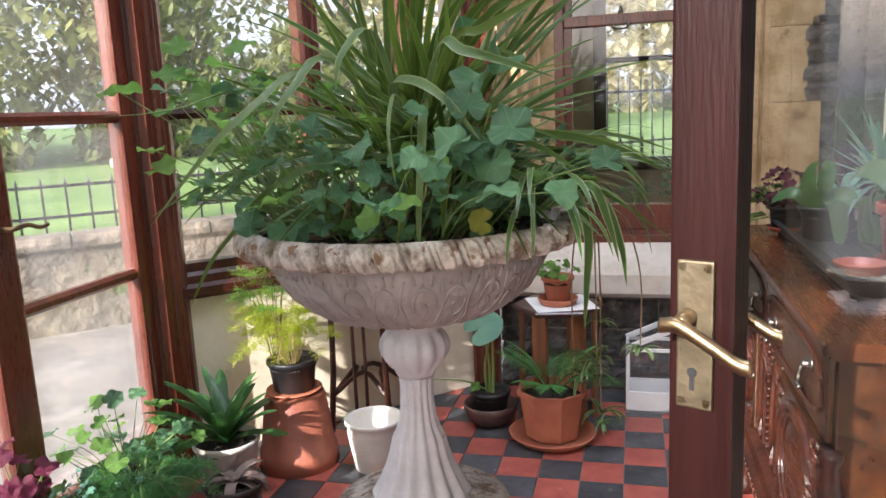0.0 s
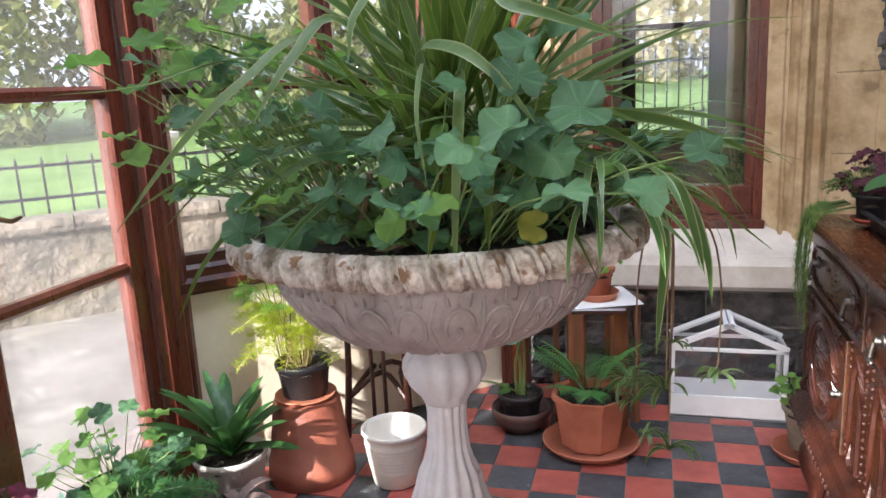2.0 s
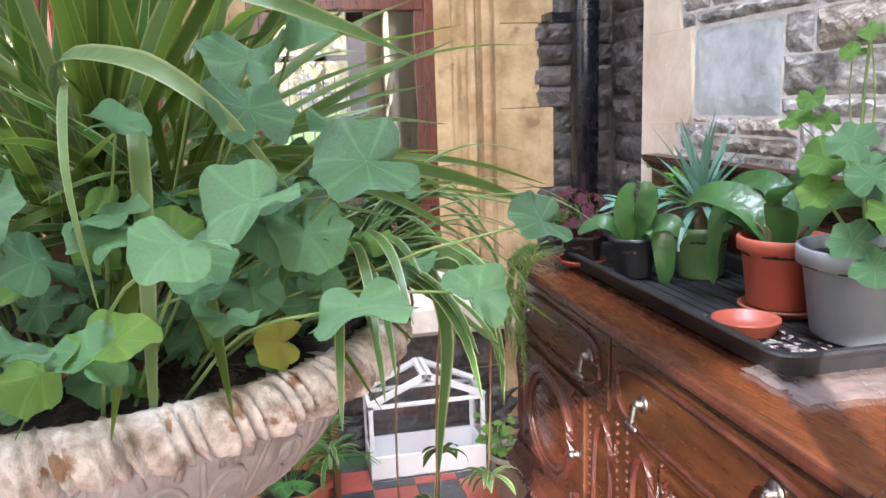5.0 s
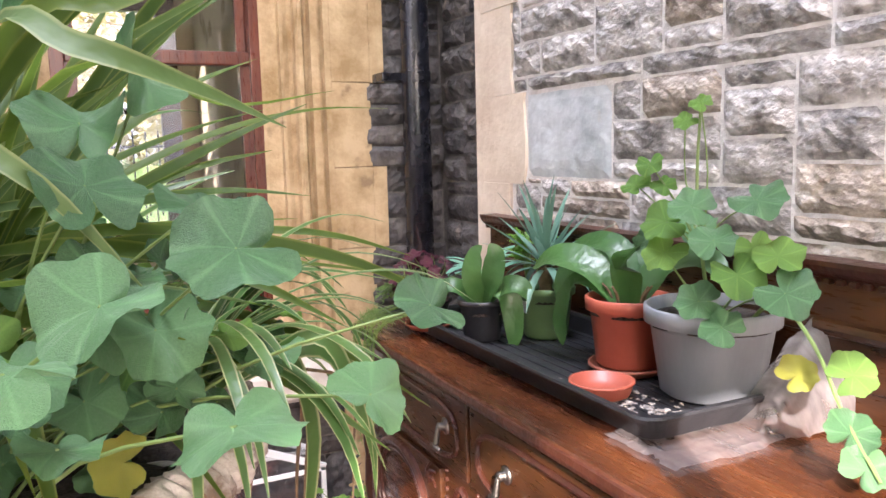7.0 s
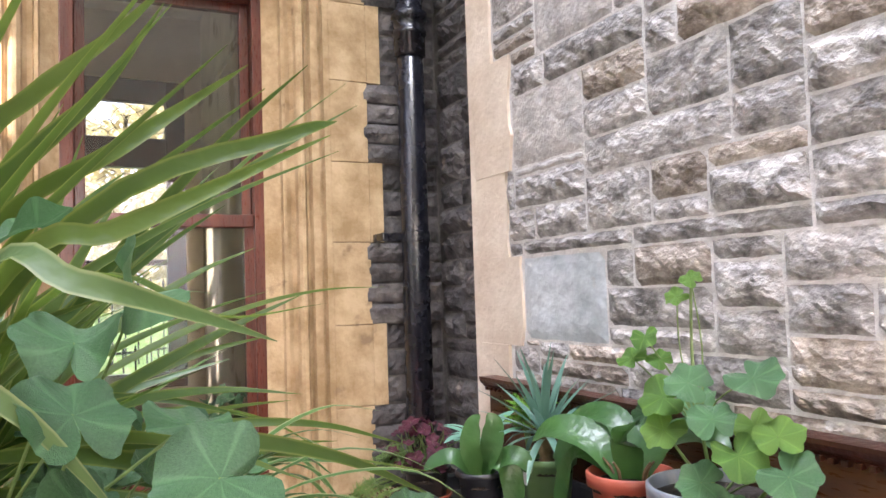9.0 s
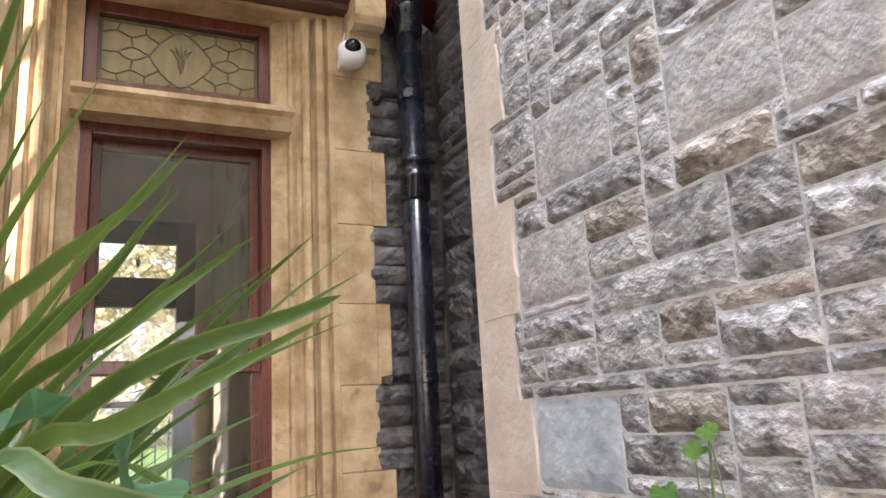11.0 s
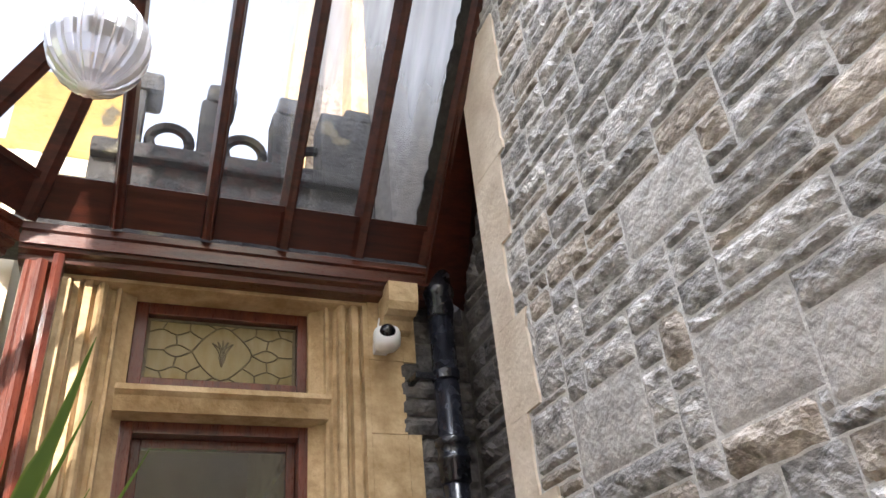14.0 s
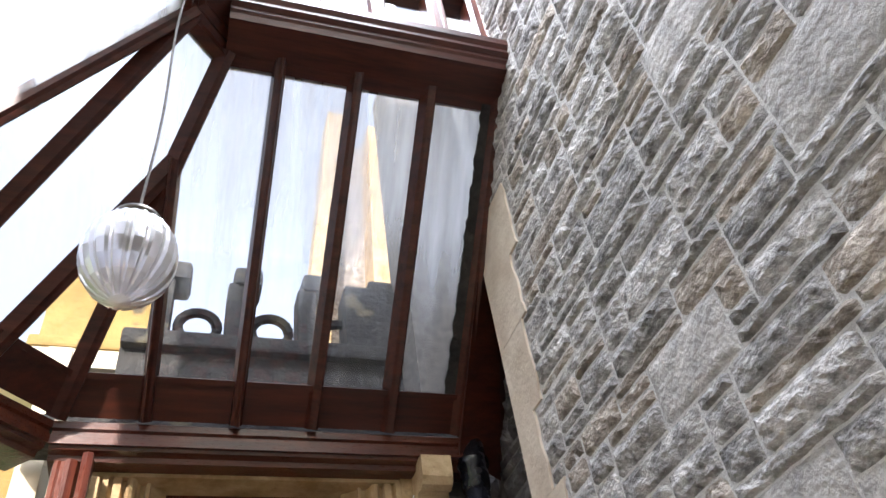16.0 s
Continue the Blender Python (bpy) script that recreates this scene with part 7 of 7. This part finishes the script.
for k in range(14):
    a = rnd.uniform(0, 6.28)
    tube(bm, [(0.03 * math.cos(a), 0.03 * math.sin(a), 0), (0.035 * math.cos(a), 0.035 * math.sin(a), 0.03), (0.05 * math.cos(a), 0.05 * math.sin(a), 0.05)], 0.004, 0.002, 5)
part("dry_growth", bm, STEMB, hip, "dry brown leaf stumps", kind="stuff")

gp_base = (0.655, 1.765, 1.07)
gp = plant_at("geranium", "leggy young geranium with fresh green leaves in a grey pot", gp_base)
rnd = random.Random(91)
sb = bmesh.new()
main = [(0.655, 1.765, 1.07), (0.645, 1.78, 1.18), (0.65, 1.80, 1.30), (0.65, 1.795, 1.43)]
tube(sb, [Vector(p) - Vector(gp_base) for p in main], 0.004, 0.0025, 6)
for x, y, z, r in ((0.65, 1.795, 1.44, 0.020), (0.64, 1.82, 1.41, 0.022), (0.62, 1.885, 1.338, 0.026), (0.61, 1.91, 1.30, 0.028), (0.63, 1.86, 1.30, 0.024), (0.60, 1.82, 1.24, 0.042), (0.60, 1.76, 1.27, 0.040), (0.65, 1.671, 1.282, 0.044), (0.58, 1.80, 1.19, 0.040), (0.62, 1.587, 1.15, 0.048), (0.60, 1.66, 1.17, 0.044),
                   (0.59, 1.70, 1.22, 0.040), (0.58, 1.72, 1.12, 0.040), (0.64, 1.62, 1.20, 0.038), (0.70, 1.85, 1.22, 0.036), (0.57, 1.66, 1.09, 0.034), (0.63, 1.90, 1.20, 0.030), (0.68, 1.70, 1.20, 0.036)):
    put_leaf(gp, gp_base, (x, y, z), (-0.55 + rnd.uniform(-0.2, 0.2), -0.4 + rnd.uniform(-0.2, 0.2), 0.8), r, LEAFMESH_Y + LEAFMESH[:2], rnd)
    stalk(sb, main[1] if z > 1.2 else main[0], (x, y, z), 0.002, rnd, 0.15, gp_base)
tube(sb, [Vector(p) - Vector(gp_base) for p in ((0.66, 1.70, 1.07), (0.64, 1.62, 1.13), (0.60, 1.52, 1.09), (0.57, 1.45, 1.02), (0.55, 1.38, 0.955))], 0.0035, 0.0025, 6)
for x, y, z, r, ms in ((0.60, 1.459, 1.063, 0.032, LEAFMESH_Y), (0.60, 1.546, 1.04, 0.030, LEAFMESH_YEL), (0.56, 1.43, 1.00, 0.032, LEAFMESH), (0.55, 1.40, 0.965, 0.030, LEAFMESH)):
    put_leaf(gp, gp_base, (x, y, z), (-0.6, -0.5, 0.55), r, ms, rnd)
part("stem_tangle", sb, STEMG, gp, kind="stuff")

leafy("coleus", "wine-red leaved plant in a small pot", (0.455, 2.50, 1.0), 46, 0.10, 0.13, 0.020, with_material(LOBED, LEAFRED), 44)
fern("sedum", "fine green trailing sedum spilling over the sideboard edge", (0.42, 2.52, 1.0), 0.10, 0.10, SEDUM, 6, 22, 10, stem=STEMG, rise=0.3)
sed = plant_at("trailing_sedum", "fine green trailing stems hanging down the sideboard front", (0.36, 2.56, 0.93))
fb = bmesh.new()
rnd = random.Random(12)
for k in range(18):
    y = rnd.uniform(-0.09, 0.05)
    L = rnd.uniform(0.10, 0.30)
    pts = [Vector((0.04, y, 0.05)), Vector((-0.05, y + rnd.uniform(-0.02, 0.02), 0.02)), Vector((-0.07, y + rnd.uniform(-0.03, 0.03), -L * 0.5)), Vector((-0.068, y + rnd.uniform(-0.05, 0.05), -L))]
    tube(fb, pts, 0.0014, 0.001, 4, 3)
    fine = smooth_path(pts, 8)
    for p in fine[4:]:
        for m in range(7):
            d = Vector((rnd.uniform(-1, 0.6), rnd.uniform(-1, 1), rnd.uniform(-0.6, 0.8))).normalized() * 0.017
            blade_mesh(fb, [p, p + d], 0.004, fold=0.1, steps=1)
part("trailing_growth", fb, SEDUM, sed, kind="stuff")
sf_base = (0.60, 2.47, 1.01)
sf = plant_at("silver_fern", "silvery blue-green crested fern", sf_base)
rosette(sf, sf_base, (0.60, 2.47, 1.02), 16, 0.19, 0.030, LEAFTEAL, random.Random(33), lift=65, droop=1.6, fold=-0.3)
fern("feather_fern", "light green feathery foliage in a grey pot", (0.70, 2.40, 1.0), 0.09, 0.20, LEAFFERN, 17, 22, 14, stem=STEMG, rise=1.0)
# plants behind the sash window
leafy("house_plant", "leafy plants on the inner sill of the sash window", (0.22, 3.86, 0.84), 30, 0.10, 0.30, 0.03, LEAFMESH, 81)
boxpart("inner_sill", (-0.60, 3.80, 0.80, 0.60, 4.0, 0.84), ROOMWALL, wall_room)
fern("house_fern", "soft green fern on the inner sill", (0.0, 3.90, 0.84), 0.16, 0.14, leafmat("dull_fern_leaf", (0.05, 0.10, 0.06), (0.10, 0.18, 0.10), thin=0.3), 18, 20, 10, stem=STEMG)


# ---- garden ----
lawn = thing("lawn", "raised green lawn sloping away from the stone retaining wall", "lawn", kind="structure")
WD = Vector((0.72, 0.69, 0)).normalized()
WN = Vector((-WD.y, WD.x, 0))
WP = Vector((-4.0, 4.7, 0))
bm = bmesh.new()
rows = []
for d, z in ((0.25, 0.50), (3, 0.58), (10, 0.72), (24, 0.95), (60, 1.2), (300, 1.4)):
    rows.append([bm.verts.new(WP + WN * d + WD * s + Vector((0, 0, z + 0.05 * math.sin(s * 0.7)))) for s in (-300, -60, -14, -8, -5, -2.5, 0, 2.5, 5, 8, 14, 60, 300)])
for a, b in zip(rows, rows[1:]):
    for i in range(len(a) - 1):
        bm.faces.new((a[i], a[i + 1], b[i + 1], b[i]))
part("lawn_sheet", bm, GRASS, lawn)
retain = thing("retaining_wall", "weathered grey-brown stone retaining wall with coping", "wall", kind="structure")
bm = bmesh.new()
profile_beam(bm, WP - WD * 16, WP + WD * 18, [(-0.22, -0.22), (0.0, -0.22), (0.0, 0.48), (-0.22, 0.48)])
part("wall_face", bm, surf("old_wall_stone", (0.07, 0.06, 0.045), (0.24, 0.20, 0.15), 3, 0.9, 1.0, 12, dist=0.05, spots=(0.10, 0.12, 0.05), spot_scale=4), retain)
for k in range(34):
    bm = bmesh.new()
    a = WP + WD * (-16 + k * 1.0)
    profile_beam(bm, a, a + WD * 0.985, [(-0.27, 0.48), (0.04, 0.48), (0.045, 0.52), (0.02, 0.57), (-0.25, 0.57)])
    part("coping", bm, bpy.data.materials["old_wall_stone"], retain)
fence = thing("iron_fence", "dark iron railing along the top of the retaining wall", "fence")
bm = bmesh.new()
for z in (0.66, 0.90):
    profile_beam(bm, WP + WN * 0.5 - WD * 10 + Vector((0, 0, z)), WP + WN * 0.5 + WD * 12 + Vector((0, 0, z)), [(-0.012, -0.012), (0.012, -0.012), (0.012, 0.012), (-0.012, 0.012)])
part("rail", bm, IRON, fence)
bar = bpy.data.meshes.new("bar")
bm = bmesh.new()
lathe(bm, [(0.010, 0.0), (0.010, 0.46), (0.016, 0.47), (0.001, 0.52)], 6)
bm.to_mesh(bar)
bm.free()
bar.materials.append(IRON)
for k in range(130):
    ob = new("bar", bar)
    ob.parent = fence
    ob.location = WP + WN * 0.5 + WD * (-10 + k * 0.17) + Vector((0, 0, 0.45))
fence2 = thing("iron_fence", "black iron park railing beyond the far window", "fence", at=(0, 12.5, 0))
bm = bmesh.new()
for z in (0.25, 1.5):
    box(bm, -5, -0.015, z, 5, 0.015, z + 0.04)
part("rail", bm, IRON, fence2)
bar2 = bpy.data.meshes.new("park_bar")
bm = bmesh.new()
lathe(bm, [(0.012, -0.2), (0.012, 1.65), (0.02, 1.67), (0.001, 1.76)], 6)
bm.to_mesh(bar2)
bm.free()
bar2.materials.append(IRON)
for k in range(60):
    ob = new("bar", bar2)
    ob.parent = fence2
    ob.location = (-5 + k * 0.17, 0, 0)
    if k % 10 == 5:
        ob.scale = (2.4, 2.4, 1.05)


def tree(x, y, h, r, seed, z0=0.6, mat=HEDGE, trunk=0.22, label="tall garden tree with loose green crown", clumps=850, crown_from=0.3, leaf=0.26):
    rnd = random.Random(seed)
    t = thing("tree", label, "tree", at=(x, y, z0 - 0.3))
    bm = bmesh.new()
    tube(bm, [(0, 0, 0), (rnd.uniform(-0.2, 0.2), 0.1, h * 0.35), (rnd.uniform(-0.4, 0.4), 0, h * 0.8)], trunk, trunk * 0.3, 9)
    tips = []
    for k in range(9):
        a = k * 2.4
        z = h * rnd.uniform(0.3, 0.7)
        tip = (r * 0.8 * math.cos(a), r * 0.8 * math.sin(a), z + h * rnd.uniform(0.05, 0.25))
        tips.append(tip)
        tube(bm, [(0, 0, z), (tip[0] * 0.5, tip[1] * 0.5, z + 0.3), tip], trunk * 0.35, 0.02, 6)
    part("trunk", bm, BARK, t)
    fb = bmesh.new()
    for k in range(clumps):
        a, q = rnd.uniform(0, 6.28), rnd.random() ** 0.5
        zz = rnd.uniform(crown_from, 1.0)
        rad = r * math.sin(math.pi * min(1, 0.18 + 0.82 * (zz - crown_from) / (1 - crown_from) * 0.95)) ** 0.6
        c = Vector((q * rad * math.cos(a), q * rad * math.sin(a), zz * h))
        c += Vector((noise.noise(c * 0.9), noise.noise(c * 0.9 + Vector((9, 0, 0))), noise.noise(c * 0.9 + Vector((0, 9, 0))))) * 0.6
        for m in range(5):
            p = c + Vector((rnd.gauss(0, 0.14), rnd.gauss(0, 0.14), rnd.gauss(0, 0.14)))
            d = Vector((rnd.uniform(-1, 1), rnd.uniform(-1, 1), rnd.uniform(-1, 1))).normalized() * leaf
            blade_mesh(fb, [p - d * 0.5, p, p + d * 0.5], leaf * 0.55, fold=0.2, steps=1, shape="oval")
    part("crown", fb, mat, t, kind="stuff")
    return t


for x, y, h, r, s, mt, cf in ((-11, 10.5, 9, 3.0, 1, HEDGE, 0.2), (-15, 12, 11, 4.0, 2, HEDGE, 0.12), (-9.5, 14, 8, 2.6, 3, HEDGE, 0.05), (-19, 9, 12, 4.5, 4, HEDGE, 0.1), (-6.5, 17, 10, 2.6, 5, HAZELEAF, 0.35), (-12, 18, 12, 4.0, 6, HAZELEAF, 0.15), (-24, 16, 14, 6.0, 7, HEDGE, 0.05)):
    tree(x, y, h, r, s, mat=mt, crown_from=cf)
# distance haze on these is in the leaf colour
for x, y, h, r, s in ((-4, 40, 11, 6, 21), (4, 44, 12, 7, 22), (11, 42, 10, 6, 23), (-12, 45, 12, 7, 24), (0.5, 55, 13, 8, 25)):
    tree(x, y, h, r, s, mat=HAZELEAF, z0=0.0, crown_from=0.06, clumps=800, leaf=0.6, label="distant garden tree with haze put into its pale leaf colour")

def shrub(x, y, r, h, seed, mat=HEDGE, z0=0.55):
    rnd = random.Random(seed)
    t = thing("shrub", "rounded green garden shrub on the lawn", "shrub", at=(x, y, z0))
    bm = bmesh.new()
    for k in range(5):
        a = k * 1.3
        tube(bm, [(0, 0, -0.1), (r * 0.3 * math.cos(a), r * 0.3 * math.sin(a), h * 0.4), (r * 0.6 * math.cos(a), r * 0.6 * math.sin(a), h * 0.8)], 0.03, 0.01, 5)
    part("branches", bm, BARK, t)
    fb = bmesh.new()
    for k in range(900):
        a, q, zz = rnd.uniform(0, 6.28), rnd.random() ** 0.4, rnd.random()
        rad = r * math.sqrt(max(0.02, 1 - (zz * 1.6 - 0.6) ** 2)) * (0.8 + 0.4 * noise.noise((math.cos(a) * 2, math.sin(a) * 2, zz * 3 + seed)))
        c = Vector((q * rad * math.cos(a), q * rad * math.sin(a), zz * h))
        for m in range(4):
            p = c + Vector((rnd.gauss(0, 0.07), rnd.gauss(0, 0.07), rnd.gauss(0, 0.07)))
            d = Vector((rnd.uniform(-1, 1), rnd.uniform(-1, 1), rnd.uniform(-1, 1))).normalized() * 0.12
            blade_mesh(fb, [p - d, p, p + d], 0.11, fold=0.2, steps=1, shape="oval")
    part("leaves", fb, mat, t, kind="stuff")


for x, y, r, h, s in ((-8.4, 12.5, 1.9, 3.6, 51), (-11.0, 10.5, 2.0, 4.0, 52), (-14.0, 9.6, 2.2, 4.2, 53), (-6.0, 14.0, 1.7, 2.6, 54), (-17.5, 10, 2.4, 4.6, 55)):
    shrub(x, y, r, h, s)
urn2 = thing("stone_urn", "pale stone garden urn on a pedestal by the lawn", "garden urn", at=(-4.35, 6.1, 0.55))
bm = bmesh.new()
lathe(bm, [(0.16, 0), (0.16, 0.08), (0.10, 0.12), (0.07, 0.2), (0.10, 0.24), (0.20, 0.34), (0.22, 0.40), (0.26, 0.44), (0.26, 0.5), (0.2, 0.5)], 24)
part("body", bm, SILLST, urn2, smooth=True)

# ---- house seen through the glass roof ----
# shade on the parapet is painted in by its near-black stone
parapet = thing("stone_parapet", "pierced stone parapet, coloured dark as in shade, above the window wall", "parapet", at=(0, 3.80, 0))
bm = bmesh.new()
box(bm, -0.65, 0.0, 3.31, 1.5, 0.20, 3.91, 0.01)
box(bm, -0.65, -0.05, 3.89, 1.5, 0.22, 3.98, 0.015)
box(bm, -0.95, -0.27, 3.305, 1.5, 0.0, 3.36, 0.01)
part("base_course", bm, SHADEBLACK, parapet)
bm = bmesh.new()
for k in range(5):
    x = -0.50 + k * 0.36
    box(bm, x - 0.05, 0.02, 3.98, x + 0.05, 0.18, 4.38, 0.02)
    for s in (0, 1):
        cx = x + 0.18
        tube(bm, [(cx + 0.095 * math.cos(radians(18 * j)), 0.10, 4.12 + 0.095 * math.sin(radians(18 * j))) for j in range(21)], 0.028, seg=6, steps=1)
for k in range(5):
    x = -0.45 + k * 0.36
    box(bm, x - 0.075, 0.0, 4.36, x + 0.075, 0.20, 4.48, 0.03)
box(bm, 0.42, 0.0, 3.98, 1.5, 0.20, 4.42, 0.02)
part("tracery", bm, SHADEBLACK, parapet)
gable = thing("house_gable", "pale limestone gable of the house behind the roof", "house", at=(0, 5.2, 0))
# pale wall in shade: the shade is put in by a darker stone colour
bm = bmesh.new()
box(bm, 0.72, 0.4, 3.4, 2.6, 0.9, 8.0, 0.01)
part("wall", bm, STONEB, gable)
bm = bmesh.new()
for a, b in (((0.42, 0.3, 3.5), (0.80, 0.3, 8.2)), ((1.05, 0.25, 3.5), (1.2, 0.25, 8.0))):
    profile_beam(bm, a, b, [(-0.10, -0.15), (0.10, -0.15), (0.10, 0.15), (-0.10, 0.15)], up=(0, 1, 0))
part("dressed_quoins", bm, LIME, gable)
bm = bmesh.new()
box(bm, -1.20, -0.5, 3.2, -0.55, -0.2, 5.18, 0.02)
box(bm, -1.24, -0.56, 4.49, -0.51, -0.2, 4.57, 0.02)
part("bay", bm, YELSTONE, gable)

# ---- stones and tiles ----


def stone_wall(owner, rects, place_for, mats, depth, limit, near, seed, dark=False):
    rnd = random.Random(seed)
    rects = sorted(rects, key=near)
    rest = bmesh.new()
    for k, (u0, v0, u1, v1, slab) in enumerate(rects):
        place = place_for(u0, v0)
        dp = depth * rnd.uniform(0.6, 1.3) if not slab else depth * 0.55
        ro = 0.35 if slab else rnd.uniform(0.7, 1.4)
        if k < limit:
            bm = bmesh.new()
            stone_mesh(bm, u1 - u0, v1 - v0, dp, seed + k * 1.7, ro, place)
            bmesh.ops.recalc_face_normals(bm, faces=bm.faces)
            name, mt = "stone", (SLABST if slab else rnd.choice(mats))
            if slab and u0 > 2.0 and v1 < 1.6 and u1 - u0 > 0.2:
                mt = SLATE
            part(name, bm, mt, owner)
        else:
            stone_mesh(rest, u1 - u0, v1 - v0, dp, seed + k * 1.7, ro, place)
    if len(rects) > limit:
        part("stones", rest, surf("rubble_rest" if not dark else "dark_rubble_rest", (0.17, 0.158, 0.15), (0.55, 0.52, 0.49), 18, 0.85, 1.0, 60, island=True, dist=0.013, spread=(0.36, 0.65), stretch=(1, 0.85, 1.2)), owner, kind="stuff")
    else:
        rest.free()


slabs = ((1.71, 2.01, 2.0, 2.25), (1.46, 1.98, 1.69, 2.17), (1.78, 2.53, 2.12, 2.72), (2.2, 2.06, 2.55, 2.27), (2.34, 1.77, 2.69, 2.02), (2.27, 1.29, 2.65, 1.52), (1.0, 2.75, 1.4, 3.0), (1.35, 3.3, 1.65, 3.5))
rects = []
for u0, v0, u1, v1, slab in rubble(7, 0.30, 2.81, 0.60, 5.2, 0.034, 0.046, fixed=slabs):
    cuts = sorted({v0, v1} | {z for z0, z1, y0 in STRIP for z in (z0, z1) if u1 > 2.6 and v0 < z < v1})
    for a, b in zip(cuts, cuts[1:]):
        edge = min([y0 for z0, z1, y0 in STRIP if z0 < (a + b) / 2 < z1] + [9.0])
        if b - a > 0.018 and min(u1, edge) - u0 > 0.02:
            rects.append((u0, a, min(u1, edge - 0.004), b, slab))
stone_wall(wall_east, rects, lambda u0, v0: (lambda u, v, n: (WALLX + 0.004 - n, u0 + u, v0 + v)), (STONE, STONE, STONE, STONEB), 0.011, 330, lambda r: abs(r[0] - 1.9) + 0.6 * abs(r[1] - 2.2), 100)
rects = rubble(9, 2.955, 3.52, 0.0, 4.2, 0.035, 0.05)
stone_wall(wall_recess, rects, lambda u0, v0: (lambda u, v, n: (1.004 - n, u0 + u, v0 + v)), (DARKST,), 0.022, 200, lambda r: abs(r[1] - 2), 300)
# quoins beside the limestone pier: long blocks and short blocks in turn
qz, k = 0.088, 1
while qz < 3.0:
    hgt = 0.31 if k % 2 else 0.304
    x0 = 0.672 if k % 2 else 0.757
    boxpart("pier_block", (0.70, WINY + 0.0, qz, x0 - 0.002, WINY + 0.03, qz + hgt), LIME, wall_north) if x0 > 0.71 else None
    course = qz
    for j in range(3 + k % 2):
        hh = hgt / (3 + k % 2)
        bm = bmesh.new()
        xa = x0
        stone_mesh(bm, 1.0 - xa, hh, 0.013, 400 + k * 5 + j, 1.2, (lambda zz: (lambda u, v, n: (xa + u, WINY + 0.004 - n * 0.9 if x0 < 0.7 else WINY + 0.026 - n, zz + v)))(course))
        bmesh.ops.recalc_face_normals(bm, faces=bm.faces)
        part("quoin", bm, DARKST, wall_north)
        course += hh
    qz += hgt
    k += 1
rects = rubble(10, -0.70, 0.66, 0.0, 0.47, 0.045, 0.075)
stone_wall(wall_base, rects, lambda u0, v0: (lambda u, v, n: (u0 + u, WINY + 0.024 - n, v0 + v)), (DARKST,), 0.022, 200, lambda r: r[0], 500)

TS, TX, TY = 0.1545, -0.036, 2.765
red, black = bpy.data.meshes.new("tile_red"), bpy.data.meshes.new("tile_black")
for me, mt in ((red, TILER), (black, TILEB)):
    bm = bmesh.new()
    box(bm, 0.0014, 0.0014, -0.012, TS - 0.0014, TS - 0.0014, 0.0, 0.0016)
    bm.to_mesh(me)
    bm.free()
    me.materials.append(mt)
rnd = random.Random(1)
rest_r, rest_b = bmesh.new(), bmesh.new()
for i in range(-12, 7):
    for j in range(-26, 6):
        x, y = TX + i * TS, TY + j * TS
        if y < -1.3 or x + TS > 0.99:
            continue
        isred = (i + j) % 2 == 0
        if y > 2.0:
            ob = new("tile", red if isred else black)
            ob.parent = floor
            ob.matrix_basis = pose(x, y, rnd.uniform(-0.0012, 0.0006), rnd.uniform(-0.3, 0.3), rnd.uniform(-0.3, 0.3))
        else:
            box(rest_r if isred else rest_b, x + 0.0014, y + 0.0014, -0.012, x + TS - 0.0014, y + TS - 0.0014, 0.0)
part("tiles", rest_r, TILER, floor, kind="stuff")
part("tiles", rest_b, TILEB, floor, kind="stuff")
